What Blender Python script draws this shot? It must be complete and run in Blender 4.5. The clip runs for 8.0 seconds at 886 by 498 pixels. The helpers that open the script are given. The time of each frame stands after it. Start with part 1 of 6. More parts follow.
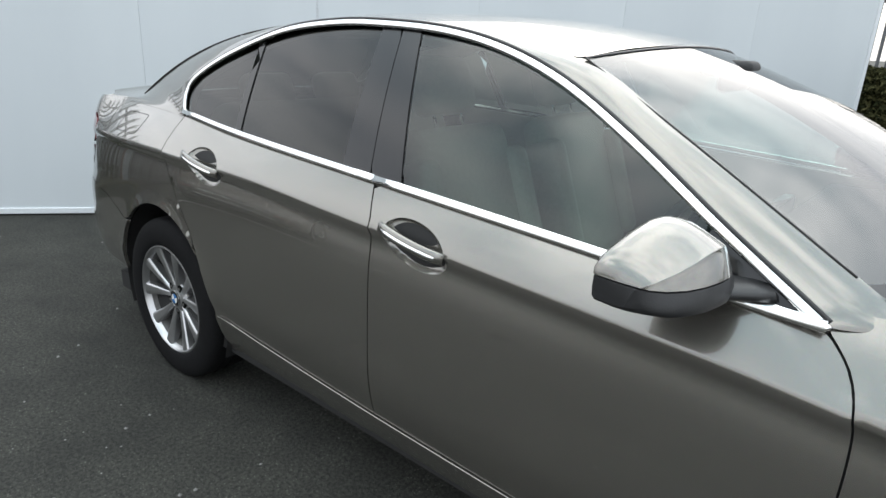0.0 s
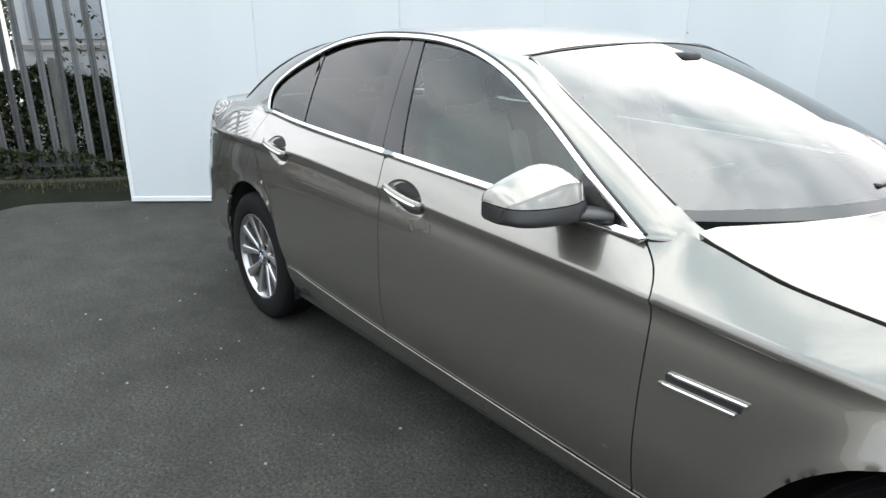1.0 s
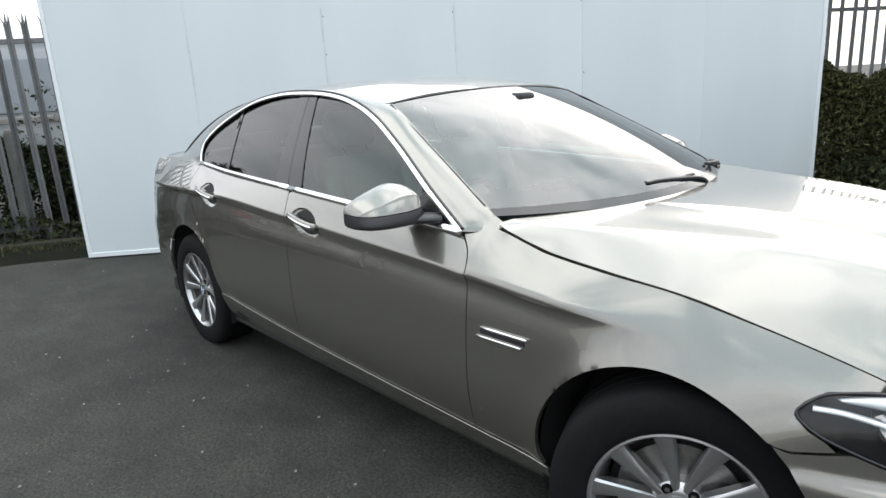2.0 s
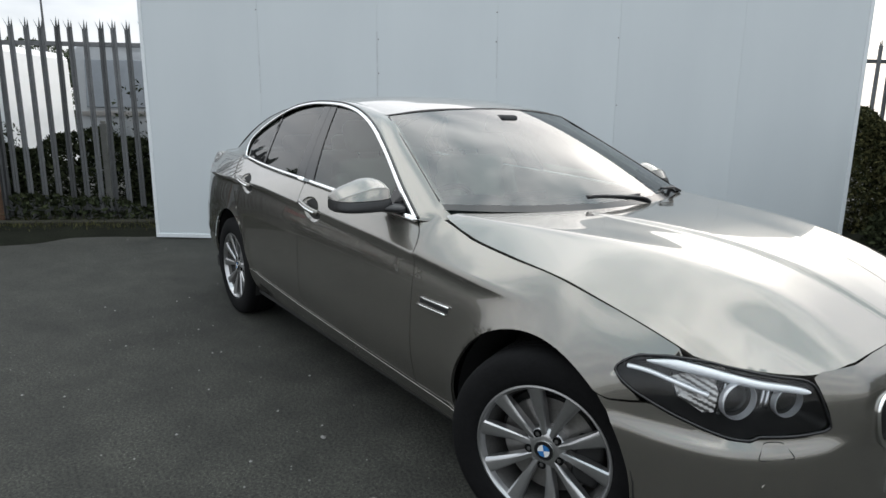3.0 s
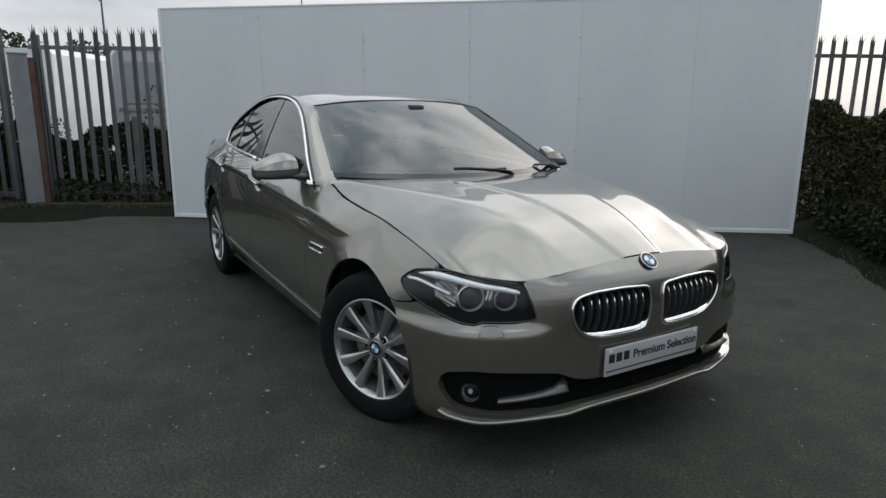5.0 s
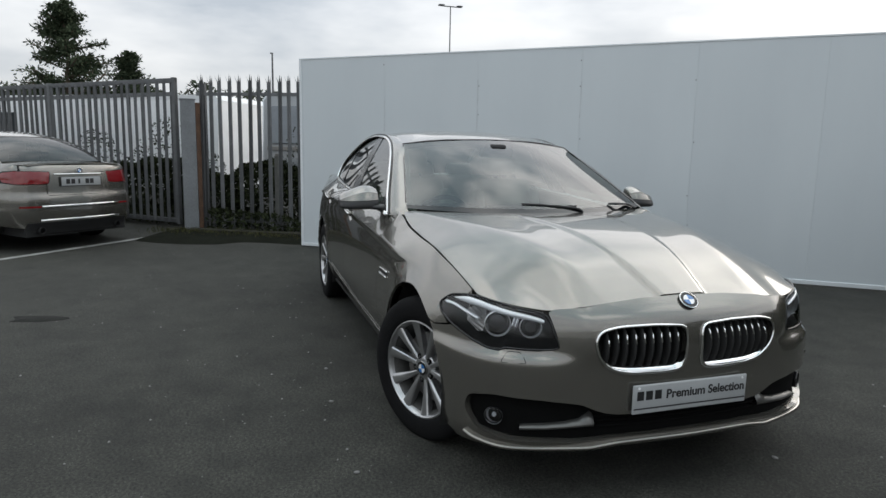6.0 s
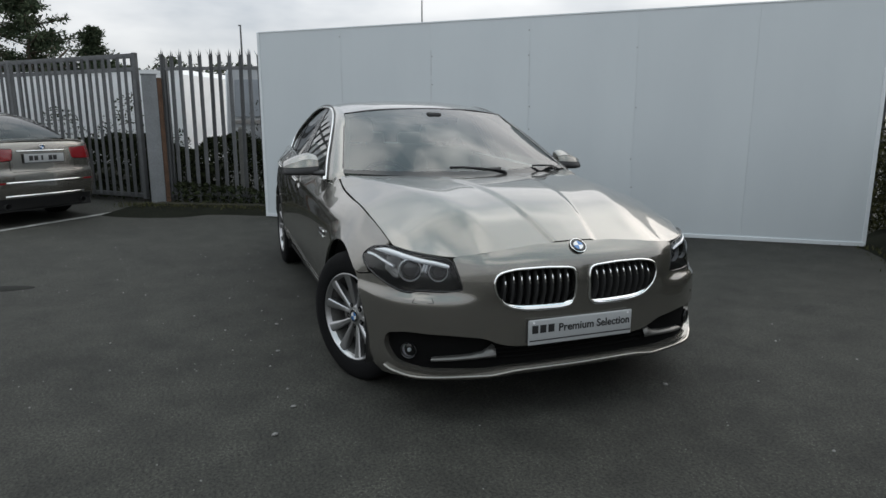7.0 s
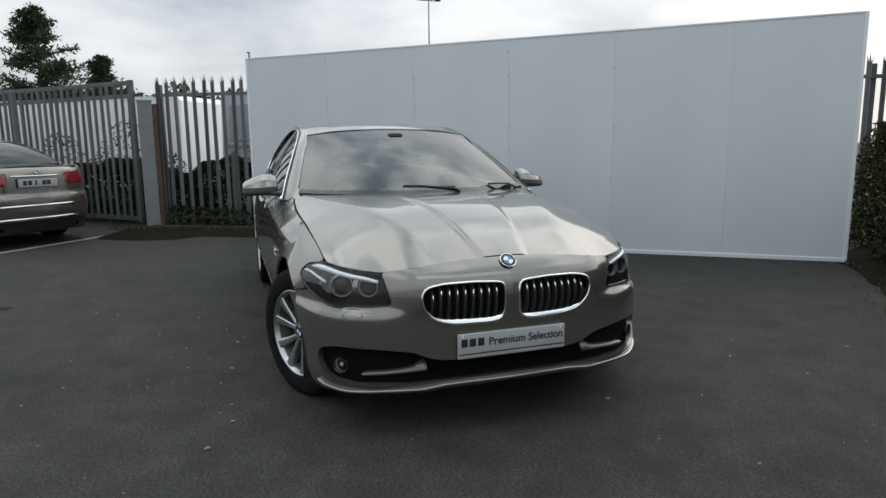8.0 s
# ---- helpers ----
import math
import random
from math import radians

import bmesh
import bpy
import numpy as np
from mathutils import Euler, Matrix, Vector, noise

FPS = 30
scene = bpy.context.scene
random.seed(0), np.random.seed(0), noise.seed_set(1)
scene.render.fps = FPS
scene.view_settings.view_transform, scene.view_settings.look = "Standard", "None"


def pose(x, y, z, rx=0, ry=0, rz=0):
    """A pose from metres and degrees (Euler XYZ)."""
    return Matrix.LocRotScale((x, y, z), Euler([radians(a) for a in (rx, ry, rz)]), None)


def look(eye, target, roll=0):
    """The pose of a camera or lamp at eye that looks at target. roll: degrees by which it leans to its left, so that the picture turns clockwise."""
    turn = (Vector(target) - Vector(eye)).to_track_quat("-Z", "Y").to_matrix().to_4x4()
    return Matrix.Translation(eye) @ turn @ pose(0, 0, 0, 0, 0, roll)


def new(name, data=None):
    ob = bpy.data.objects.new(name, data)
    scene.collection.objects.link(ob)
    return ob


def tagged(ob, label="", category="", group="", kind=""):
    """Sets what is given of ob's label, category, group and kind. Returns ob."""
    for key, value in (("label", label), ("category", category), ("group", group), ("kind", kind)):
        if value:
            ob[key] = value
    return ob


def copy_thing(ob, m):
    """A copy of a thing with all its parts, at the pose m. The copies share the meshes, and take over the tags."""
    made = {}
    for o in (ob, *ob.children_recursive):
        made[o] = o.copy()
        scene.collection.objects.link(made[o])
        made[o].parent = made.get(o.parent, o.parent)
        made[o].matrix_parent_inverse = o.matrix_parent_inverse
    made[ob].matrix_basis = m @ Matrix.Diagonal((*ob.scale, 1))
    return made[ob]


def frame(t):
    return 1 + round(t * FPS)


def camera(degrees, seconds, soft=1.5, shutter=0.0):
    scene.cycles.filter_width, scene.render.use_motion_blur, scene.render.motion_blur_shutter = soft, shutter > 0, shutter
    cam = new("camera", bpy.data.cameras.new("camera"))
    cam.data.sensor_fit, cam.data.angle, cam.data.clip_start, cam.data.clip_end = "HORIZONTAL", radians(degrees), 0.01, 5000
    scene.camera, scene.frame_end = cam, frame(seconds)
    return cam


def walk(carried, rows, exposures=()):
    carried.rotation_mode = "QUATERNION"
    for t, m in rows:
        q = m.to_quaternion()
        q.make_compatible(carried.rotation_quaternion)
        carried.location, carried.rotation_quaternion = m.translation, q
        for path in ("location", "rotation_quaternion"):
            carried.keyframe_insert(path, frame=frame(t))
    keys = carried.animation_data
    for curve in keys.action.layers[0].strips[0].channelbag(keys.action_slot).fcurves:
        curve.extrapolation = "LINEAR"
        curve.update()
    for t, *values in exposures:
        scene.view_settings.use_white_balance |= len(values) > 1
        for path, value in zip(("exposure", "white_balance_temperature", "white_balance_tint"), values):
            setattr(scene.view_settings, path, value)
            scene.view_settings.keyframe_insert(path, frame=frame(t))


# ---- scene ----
cam = camera(70.0, 8.0)
PATH = [
    (0, (-0.616, -2.018, 1.397), (-1.823, -0.556, 0.76), 2.9),
    (0.5, (-0.259, -2.079, 1.418), (-1.568, -0.697, 0.806), 0.0),
    (1, (0.08, -2.124, 1.41), (-1.394, -0.927, 0.782), 0.2),
    (1.5, (0.407, -2.232, 1.406), (-1.062, -1.011, 0.812), -1.1),
    (2, (0.707, -2.218, 1.417), (-0.737, -0.927, 0.921), -3.4),
    (2.2, (0.845, -2.194, 1.4), (-0.61, -0.906, 0.93), -2.0),
    (3.3, (1.505, -2.2, 1.378), (-0.104, -1.087, 0.964), 0.8),
    (3.5, (1.613, -2.158, 1.378), (0.022, -1.036, 0.922), 0.4),
    (4, (1.894, -2.038, 1.362), (0.307, -0.89, 0.958), 2.3),
    (4.2, (2.002, -1.989, 1.353), (0.397, -0.899, 0.868), 2.0),
    (5.3, (2.521, -1.92, 1.342), (0.801, -0.975, 0.955), -0.5),
    (5.5, (2.574, -1.868, 1.342), (0.809, -1.003, 0.975), -0.9),
    (6, (2.721, -1.664, 1.317), (0.845, -1.04, 1.013), 1.2),
    (6.5, (2.909, -1.562, 1.302), (1.051, -0.893, 0.986), 0.3),
    (7, (3.121, -1.509, 1.298), (1.28, -0.832, 0.908), 0.1),
    (7.5, (3.233, -1.403, 1.287), (1.412, -0.655, 0.937), -1.0),
    (8, (3.297, -1.186, 1.279), (1.431, -0.543, 0.957), -0.6),
]
walk(cam, [(t, look(eye, target, roll)) for t, eye, target, roll in PATH],
     [(0.0, 0.24), (0.5, 0.38), (1.0, 0.64), (1.5, 0.58), (2.0, 0.31), (2.2, 0.19), (3.3, -0.41), (3.5, -0.51), (4.0, -0.78), (4.2, -0.79), (5.5, -0.72), (6.0, -0.61), (6.5, -0.70), (7.0, -0.66), (7.5, -0.59), (8.0, -0.65)])

# ---- world and sun ----
world = bpy.data.worlds.new("sky")
scene.world = world
world.use_nodes = True
wn, wl = world.node_tree.nodes, world.node_tree.links
wn.clear()
sky = wn.new("ShaderNodeTexSky")
sky.sky_type, sky.sun_disc = "NISHITA", False
SUN_AZ, SUN_EL = 113.0, 27.0          # degrees from +x towards +y, and above the horizon
sky.sun_elevation, sky.sun_rotation = radians(SUN_EL), radians(90 - SUN_AZ)
sky.dust_density, sky.air_density = 3.0, 1.0
geo = wn.new("ShaderNodeTexCoord")
mapp = wn.new("ShaderNodeMapping")
mapp.inputs["Scale"].default_value = (1.0, 1.0, 3.2)
cloud = wn.new("ShaderNodeTexNoise")
cloud.inputs["Scale"].default_value, cloud.inputs["Detail"].default_value = 2.3, 6.0
cloud.inputs["Roughness"].default_value = 0.55
ramp = wn.new("ShaderNodeValToRGB")
ramp.color_ramp.elements[0].position, ramp.color_ramp.elements[1].position = 0.36, 0.62
ramp.color_ramp.elements[0].color = (6.3, 6.9, 7.6, 1)
ramp.color_ramp.elements[1].color = (11.4, 11.6, 11.8, 1)
mixs = wn.new("ShaderNodeMixRGB")
mixs.inputs[0].default_value = 0.82
bg = wn.new("ShaderNodeBackground")
bg.inputs["Strength"].default_value = 0.10
wout = wn.new("ShaderNodeOutputWorld")
wl.new(geo.outputs["Generated"], mapp.inputs["Vector"])
wl.new(mapp.outputs[0], cloud.inputs["Vector"])
wl.new(cloud.outputs["Fac"], ramp.inputs[0])
wl.new(sky.outputs[0], mixs.inputs[1])
# higher up the cloud breaks into darker and lighter banks
banks = wn.new("ShaderNodeValToRGB")
banks.color_ramp.elements[0].position, banks.color_ramp.elements[1].position = 0.42, 0.61
banks.color_ramp.elements[0].color = (5.4, 6.9, 7.7, 1)
banks.color_ramp.elements[1].color = (16.5, 17.0, 17.0, 1)
bank_noise = wn.new("ShaderNodeTexNoise")
bank_noise.inputs["Scale"].default_value, bank_noise.inputs["Detail"].default_value = 3.4, 3.5
wl.new(geo.outputs["Generated"], bank_noise.inputs["Vector"])
wl.new(bank_noise.outputs["Fac"], banks.inputs[0])
sepv = wn.new("ShaderNodeSeparateXYZ")
wl.new(geo.outputs["Generated"], sepv.inputs[0])
high = wn.new("ShaderNodeMapRange")
high.inputs["From Min"].default_value, high.inputs["From Max"].default_value = 0.5, 0.72
wl.new(sepv.outputs["Z"], high.inputs["Value"])
cover = wn.new("ShaderNodeMixRGB")
wl.new(high.outputs[0], cover.inputs[0])
wl.new(ramp.outputs[0], cover.inputs[1])
wl.new(banks.outputs[0], cover.inputs[2])
wl.new(cover.outputs[0], mixs.inputs[2])
# an overcast sky is brighter overhead than at the horizon
rise = wn.new("ShaderNodeMapRange")
rise.inputs["From Min"].default_value, rise.inputs["From Max"].default_value = 0.05, 0.75
rise.inputs["To Min"].default_value, rise.inputs["To Max"].default_value = 1.28, 2.15
wl.new(sepv.outputs["Z"], rise.inputs["Value"])
over = wn.new("ShaderNodeVectorMath")
over.operation = "SCALE"
wl.new(mixs.outputs[0], over.inputs[0])
wl.new(rise.outputs[0], over.inputs["Scale"])
# the veiled sun's glow in the cloud
sdir = wn.new("ShaderNodeVectorMath")
sdir.operation = "DOT_PRODUCT"
nrmv = wn.new("ShaderNodeVectorMath")
nrmv.operation = "NORMALIZE"
wl.new(geo.outputs["Generated"], nrmv.inputs[0])
wl.new(nrmv.outputs[0], sdir.inputs[0])
sdir.inputs[1].default_value = (math.cos(radians(SUN_EL)) * math.cos(radians(SUN_AZ)), math.cos(radians(SUN_EL)) * math.sin(radians(SUN_AZ)), math.sin(radians(SUN_EL)))
clampd = wn.new("ShaderNodeMath")
clampd.operation = "MAXIMUM"
wl.new(sdir.outputs["Value"], clampd.inputs[0])
clampd.inputs[1].default_value = 0.0
glow_sum = None
for power, amount in ((5.0, 2.6), (30.0, 11.0), (250.0, 30.0)):
    pw = wn.new("ShaderNodeMath")
    pw.operation = "POWER"
    wl.new(clampd.outputs[0], pw.inputs[0])
    pw.inputs[1].default_value = power
    ml = wn.new("ShaderNodeMath")
    ml.operation = "MULTIPLY"
    wl.new(pw.outputs[0], ml.inputs[0])
    ml.inputs[1].default_value = amount
    if glow_sum is None:
        glow_sum = ml
    else:
        ad = wn.new("ShaderNodeMath")
        ad.operation = "ADD"
        wl.new(glow_sum.outputs[0], ad.inputs[0])
        wl.new(ml.outputs[0], ad.inputs[1])
        glow_sum = ad
adds = wn.new("ShaderNodeMixRGB")
adds.blend_type = "ADD"
adds.inputs[0].default_value = 1.0
wl.new(over.outputs[0], adds.inputs[1])
wl.new(glow_sum.outputs[0], adds.inputs[2])
wl.new(adds.outputs[0], bg.inputs["Color"])
wl.new(bg.outputs[0], wout.inputs["Surface"])
sun = new("sun", bpy.data.lights.new("sun", "SUN"))
sun.data.energy, sun.data.angle, sun.data.color = 0.5, radians(100), (1.0, 0.96, 0.9)
sun.matrix_world = look((0, 0, 20), (-math.cos(radians(SUN_AZ)) * 20, -math.sin(radians(SUN_AZ)) * 20, 20 - 20 * math.tan(radians(SUN_EL))))


# ---- materials ----
def nodes_of(name):
    m = bpy.data.materials.new(name)
    m.use_nodes = True
    nt = m.node_tree
    return m, nt.nodes, nt.links, nt.nodes["Principled BSDF"]


def simple(name, color, rough=0.5, metal=0.0, var=0.12, scale=6.0, bump=0.0, bump_scale=120.0, coat=0.0, spec=0.5, random_tone=0.0):
    """A surface with tone that varies at two scales, and a fine relief."""
    m, n, l, p = nodes_of(name)
    tc = n.new("ShaderNodeTexCoord")
    big, small = n.new("ShaderNodeTexNoise"), n.new("ShaderNodeTexNoise")
    big.inputs["Scale"].default_value, small.inputs["Scale"].default_value = scale, scale * 14
    big.inputs["Detail"].default_value, small.inputs["Detail"].default_value = 5, 3
    l.new(tc.outputs["Object"], big.inputs["Vector"])
    l.new(tc.outputs["Object"], small.inputs["Vector"])
    add = n.new("ShaderNodeMath")
    add.operation = "ADD"
    l.new(big.outputs["Fac"], add.inputs[0])
    l.new(small.outputs["Fac"], add.inputs[1])
    rng = n.new("ShaderNodeMapRange")
    rng.inputs["From Min"].default_value, rng.inputs["From Max"].default_value = 0.65, 1.35
    rng.inputs["To Min"].default_value, rng.inputs["To Max"].default_value = 1 - var, 1 + var
    l.new(add.outputs[0], rng.inputs["Value"])
    mul = n.new("ShaderNodeVectorMath")
    mul.operation = "SCALE"
    mul.inputs[0].default_value = color
    l.new(rng.outputs[0], mul.inputs["Scale"])
    src = mul
    if random_tone:
        oi = n.new("ShaderNodeObjectInfo")
        r2 = n.new("ShaderNodeMapRange")
        r2.inputs["To Min"].default_value, r2.inputs["To Max"].default_value = 1 - random_tone, 1 + random_tone
        l.new(oi.outputs["Random"], r2.inputs["Value"])
        src = n.new("ShaderNodeVectorMath")
        src.operation = "SCALE"
        l.new(mul.outputs[0], src.inputs[0])
        l.new(r2.outputs[0], src.inputs["Scale"])
    l.new(src.outputs[0], p.inputs["Base Color"])
    p.inputs["Roughness"].default_value, p.inputs["Metallic"].default_value = rough, metal
    p.inputs["Coat Weight"].default_value, p.inputs["Coat Roughness"].default_value = coat, 0.03
    p.inputs["Specular IOR Level"].default_value = spec
    if bump:
        b = n.new("ShaderNodeBump")
        b.inputs["Strength"].default_value, b.inputs["Distance"].default_value = bump, 0.004
        bn = n.new("ShaderNodeTexNoise")
        bn.inputs["Scale"].default_value, bn.inputs["Detail"].default_value = bump_scale, 4
        l.new(tc.outputs["Object"], bn.inputs["Vector"])
        l.new(bn.outputs["Fac"], b.inputs["Height"])
        l.new(b.outputs[0], p.inputs["Normal"])
    return m


def glass(name, tint, ior=1.5, rough=0.0):
    """A thin pane: tinted see-through with a mirror gloss that follows Fresnel."""
    m, n, l, p = nodes_of(name)
    n.remove(p)
    out = n["Material Output"]
    tr, gl, fr, mx = n.new("ShaderNodeBsdfTransparent"), n.new("ShaderNodeBsdfGlossy"), n.new("ShaderNodeFresnel"), n.new("ShaderNodeMixShader")
    tr.inputs[0].default_value = (*tint, 1)
    gl.inputs["Color"].default_value, gl.inputs["Roughness"].default_value = (1, 1, 1, 1), rough
    fr.inputs[0].default_value = ior
    l.new(fr.outputs[0], mx.inputs[0])
    l.new(tr.outputs[0], mx.inputs[1])
    l.new(gl.outputs[0], mx.inputs[2])
    l.new(mx.outputs[0], out.inputs["Surface"])
    return m


def car_paint(name, color):
    """Metallic paint: flakes under a clear coat."""
    m, n, l, p = nodes_of(name)
    tc = n.new("ShaderNodeTexCoord")
    fl = n.new("ShaderNodeTexVoronoi")
    fl.inputs["Scale"].default_value = 900
    l.new(tc.outputs["Object"], fl.inputs["Vector"])
    big = n.new("ShaderNodeTexNoise")
    big.inputs["Scale"].default_value, big.inputs["Detail"].default_value = 1.7, 6
    l.new(tc.outputs["Object"], big.inputs["Vector"])
    mixn = n.new("ShaderNodeMixRGB")
    mixn.inputs[0].default_value = 0.04
    mixn.inputs[1].default_value = (*color, 1)
    l.new(fl.outputs["Color"], mixn.inputs[2])
    l.new(mixn.outputs[0], p.inputs["Base Color"])
    rr = n.new("ShaderNodeMapRange")
    rr.inputs["To Min"].default_value, rr.inputs["To Max"].default_value = 0.22, 0.26
    l.new(big.outputs["Fac"], rr.inputs["Value"])
    l.new(rr.outputs[0], p.inputs["Roughness"])
    p.inputs["Metallic"].default_value = 0.75
    p.inputs["Coat Weight"].default_value, p.inputs["Coat Roughness"].default_value = 1.0, 0.01
    p.inputs["Coat IOR"].default_value = 1.68
    return m


PAINT = car_paint("beige_metallic_paint", (0.176, 0.166, 0.145))
CHROME = simple("chrome", (0.86, 0.86, 0.85), 0.07, 1.0, var=0.02)
ALLOY = simple("alloy", (0.48, 0.48, 0.485), 0.28, 0.9, var=0.06)
RUBBER = simple("rubber", (0.008, 0.008, 0.0085), 0.8, var=0.25, bump=0.3, spec=0.12)
BLACK = simple("black_plastic", (0.018, 0.018, 0.019), 0.42, var=0.15, bump=0.1, bump_scale=300)
GLOSS_BLACK = simple("gloss_black", (0.012, 0.012, 0.013), 0.12, var=0.1)
# intake plastic; on the wheel hubs its black paints the shade of bolt holes
VOID = simple("black_intake_and_hole_shade", (0.005, 0.005, 0.005), 0.9, var=0.2, spec=0.08)
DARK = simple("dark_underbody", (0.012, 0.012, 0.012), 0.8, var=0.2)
GLASS = glass("green_tinted_glass", (0.38, 0.50, 0.47), 1.9)
SIDE_GLASS = glass("tinted_side_glass", (0.47, 0.61, 0.58), 1.6)
REAR_GLASS = glass("dark_tinted_glass", (0.13, 0.155, 0.15), 1.5)
LENS = glass("clear_lens", (0.95, 0.96, 0.97), 1.45)
RED_LENS = simple("red_lens", (0.20, 0.008, 0.011), 0.08, var=0.1, coat=1.0)
LEATHER = simple("beige_leather", (0.62, 0.575, 0.50), 0.5, var=0.08, bump=0.25, bump_scale=220)
DASH = simple("dash_plastic", (0.02, 0.02, 0.021), 0.72, var=0.15, bump=0.03)
CARPET = simple("carpet", (0.05, 0.047, 0.043), 0.95, var=0.2)
LINER = simple("headliner_cloth", (0.42, 0.40, 0.37), 0.9, var=0.06)
SILVER = simple("satin_silver", (0.36, 0.35, 0.34), 0.28, 0.9, var=0.05)
DARK_SATIN = simple("dark_satin_silver", (0.13, 0.128, 0.122), 0.32, 0.7, var=0.06)
REFLECTOR = simple("lamp_reflector", (0.66, 0.67, 0.69), 0.18, 0.95, var=0.03)
WHITE_LENS = simple("white_light_guide", (0.80, 0.82, 0.85), 0.18, var=0.04, coat=1.0)
PLATE_WHITE = simple("plate_white", (0.37, 0.38, 0.385), 0.35, var=0.04)
INK = simple("black_ink", (0.015, 0.015, 0.016), 0.5, var=0.1)
BLUE = simple("badge_blue", (0.03, 0.16, 0.42), 0.25, var=0.05, coat=1.0)
BADGE_WHITE = simple("badge_white", (0.8, 0.8, 0.8), 0.25, var=0.03, coat=1.0)
DISC_STEEL = simple("disc_steel", (0.32, 0.31, 0.30), 0.4, 0.9, var=0.2)


# ---- mesh helpers ----
def obj(name, bm, material, smooth=True):
    me = bpy.data.meshes.new(name)
    bm.normal_update()
    bm.to_mesh(me)
    bm.free()
    for poly in me.polygons:
        poly.use_smooth = smooth
    me.materials.append(material)
    return new(name, me)


def part(name, bm, material, parent, label="", smooth=True):
    ob = obj(name, bm, material, smooth)
    ob.parent = parent
    if label:
        ob["label"] = label
    return ob


def thing(name, label, category, group="", at=(0, 0, 0), turn=0.0):
    ob = new(name)
    ob.empty_display_size = 0.2
    ob.matrix_world = pose(*at, 0, 0, turn)
    return tagged(ob, label, category, group)


def box_into(bm, lo, hi, m=None, bevel=0.0):
    """A box between two corners, with chamfered edges."""
    v = bmesh.ops.create_cube(bm, size=1.0)["verts"]
    c = [(a + b) / 2 for a, b in zip(lo, hi)]
    s = [abs(b - a) for a, b in zip(lo, hi)]
    bmesh.ops.transform(bm, matrix=Matrix.Translation(c) @ Matrix.Diagonal((*s, 1)), verts=v)
    if bevel:
        es = list({e for x in v for e in x.link_edges})
        r = bmesh.ops.bevel(bm, geom=es, offset=min(bevel, 0.45 * min(s)), segments=2, affect="EDGES", profile=0.5)
        v = list({x for f in r["faces"] for x in f.verts} | {x for x in v if x.is_valid})
    if m is not None:
        bmesh.ops.transform(bm, matrix=m, verts=v)
    return v


def box(lo, hi, m=None, bevel=0.0):
    bm = bmesh.new()
    box_into(bm, lo, hi, m, bevel)
    return bm


def lathe(profile, n=40, axis="Y", at=(0, 0, 0), closed=False):
    """A turned body. profile: (radius, along) pairs."""
    bm = bmesh.new()
    rings = []
    for r, a in profile:
        ring = []
        for k in range(n):
            t = 2 * math.pi * k / n
            p = (r * math.cos(t), a, r * math.sin(t)) if axis == "Y" else ((r * math.cos(t), r * math.sin(t), a) if axis == "Z" else (a, r * math.cos(t), r * math.sin(t)))
            ring.append(bm.verts.new((p[0] + at[0], p[1] + at[1], p[2] + at[2])))
        rings.append(ring)
    pairs = list(zip(rings, rings[1:])) + ([(rings[-1], rings[0])] if closed else [])
    for a, b in pairs:
        for k in range(n):
            bm.faces.new((a[k], a[(k + 1) % n], b[(k + 1) % n], b[k]))
    if not closed:
        for ring in (rings[0], rings[-1]):
            if (ring[0].co - ring[n // 2].co).length > 1e-5:
                bm.faces.new(ring)
    bmesh.ops.recalc_face_normals(bm, faces=bm.faces)
    for e in bm.edges:
        if len(e.link_faces) == 2 and e.calc_face_angle(0) > 0.6:
            e.smooth = False
    return bm


def spline(points, n=12, closed=False):
    """Points on a Catmull-Rom curve through the given ones."""
    p = [Vector(a) for a in points]
    out = []
    m = len(p)
    for k in range(m if closed else m - 1):
        a, b, c, d = (p[(k + j) % m] if closed else p[min(max(k + j, 0), m - 1)] for j in (-1, 0, 1, 2))
        for i in range(n):
            t = i / n
            out.append(0.5 * (2 * b + (c - a) * t + (2 * a - 5 * b + 4 * c - d) * t * t + (3 * b - a - 3 * c + d) * t ** 3))
    if not closed:
        out.append(p[-1].copy())
    return out


def tube_into(bm, path, section, closed=False, up=(0, 0, 1), caps=True):
    """Sweeps a section, given as (side, up) pairs, along a path."""
    rings = []
    m = len(path)
    for k, c in enumerate(path):
        a, b = path[(k - 1) % m if closed else max(k - 1, 0)], path[(k + 1) % m if closed else min(k + 1, m - 1)]
        t = (Vector(b) - Vector(a)).normalized()
        u = up[k] if isinstance(up, list) else Vector(up)
        s = t.cross(u).normalized()
        w = s.cross(t).normalized()
        rings.append([bm.verts.new(Vector(c) + s * i + w * j) for i, j in section])
    q = len(section)
    for k in range(m if closed else m - 1):
        a, b = rings[k], rings[(k + 1) % m]
        for i in range(q):
            bm.faces.new((a[i], b[i], b[(i + 1) % q], a[(i + 1) % q]))
    if not closed and caps:
        bm.faces.new(rings[0])
        bm.faces.new(rings[-1][::-1])
    return bm


def round_section(r, n=8):
    return [(r * math.cos(2 * math.pi * k / n), r * math.sin(2 * math.pi * k / n)) for k in range(n)]


def flat_section(w, h):
    """A strip w wide and h thick with softened corners."""
    a, b, c = w / 2, h / 2, min(w, h) * 0.3
    return [(-a, -b + c), (-a + c, -b), (a - c, -b), (a, -b + c), (a, b - c), (a - c, b), (-a + c, b), (-a, b - c)]


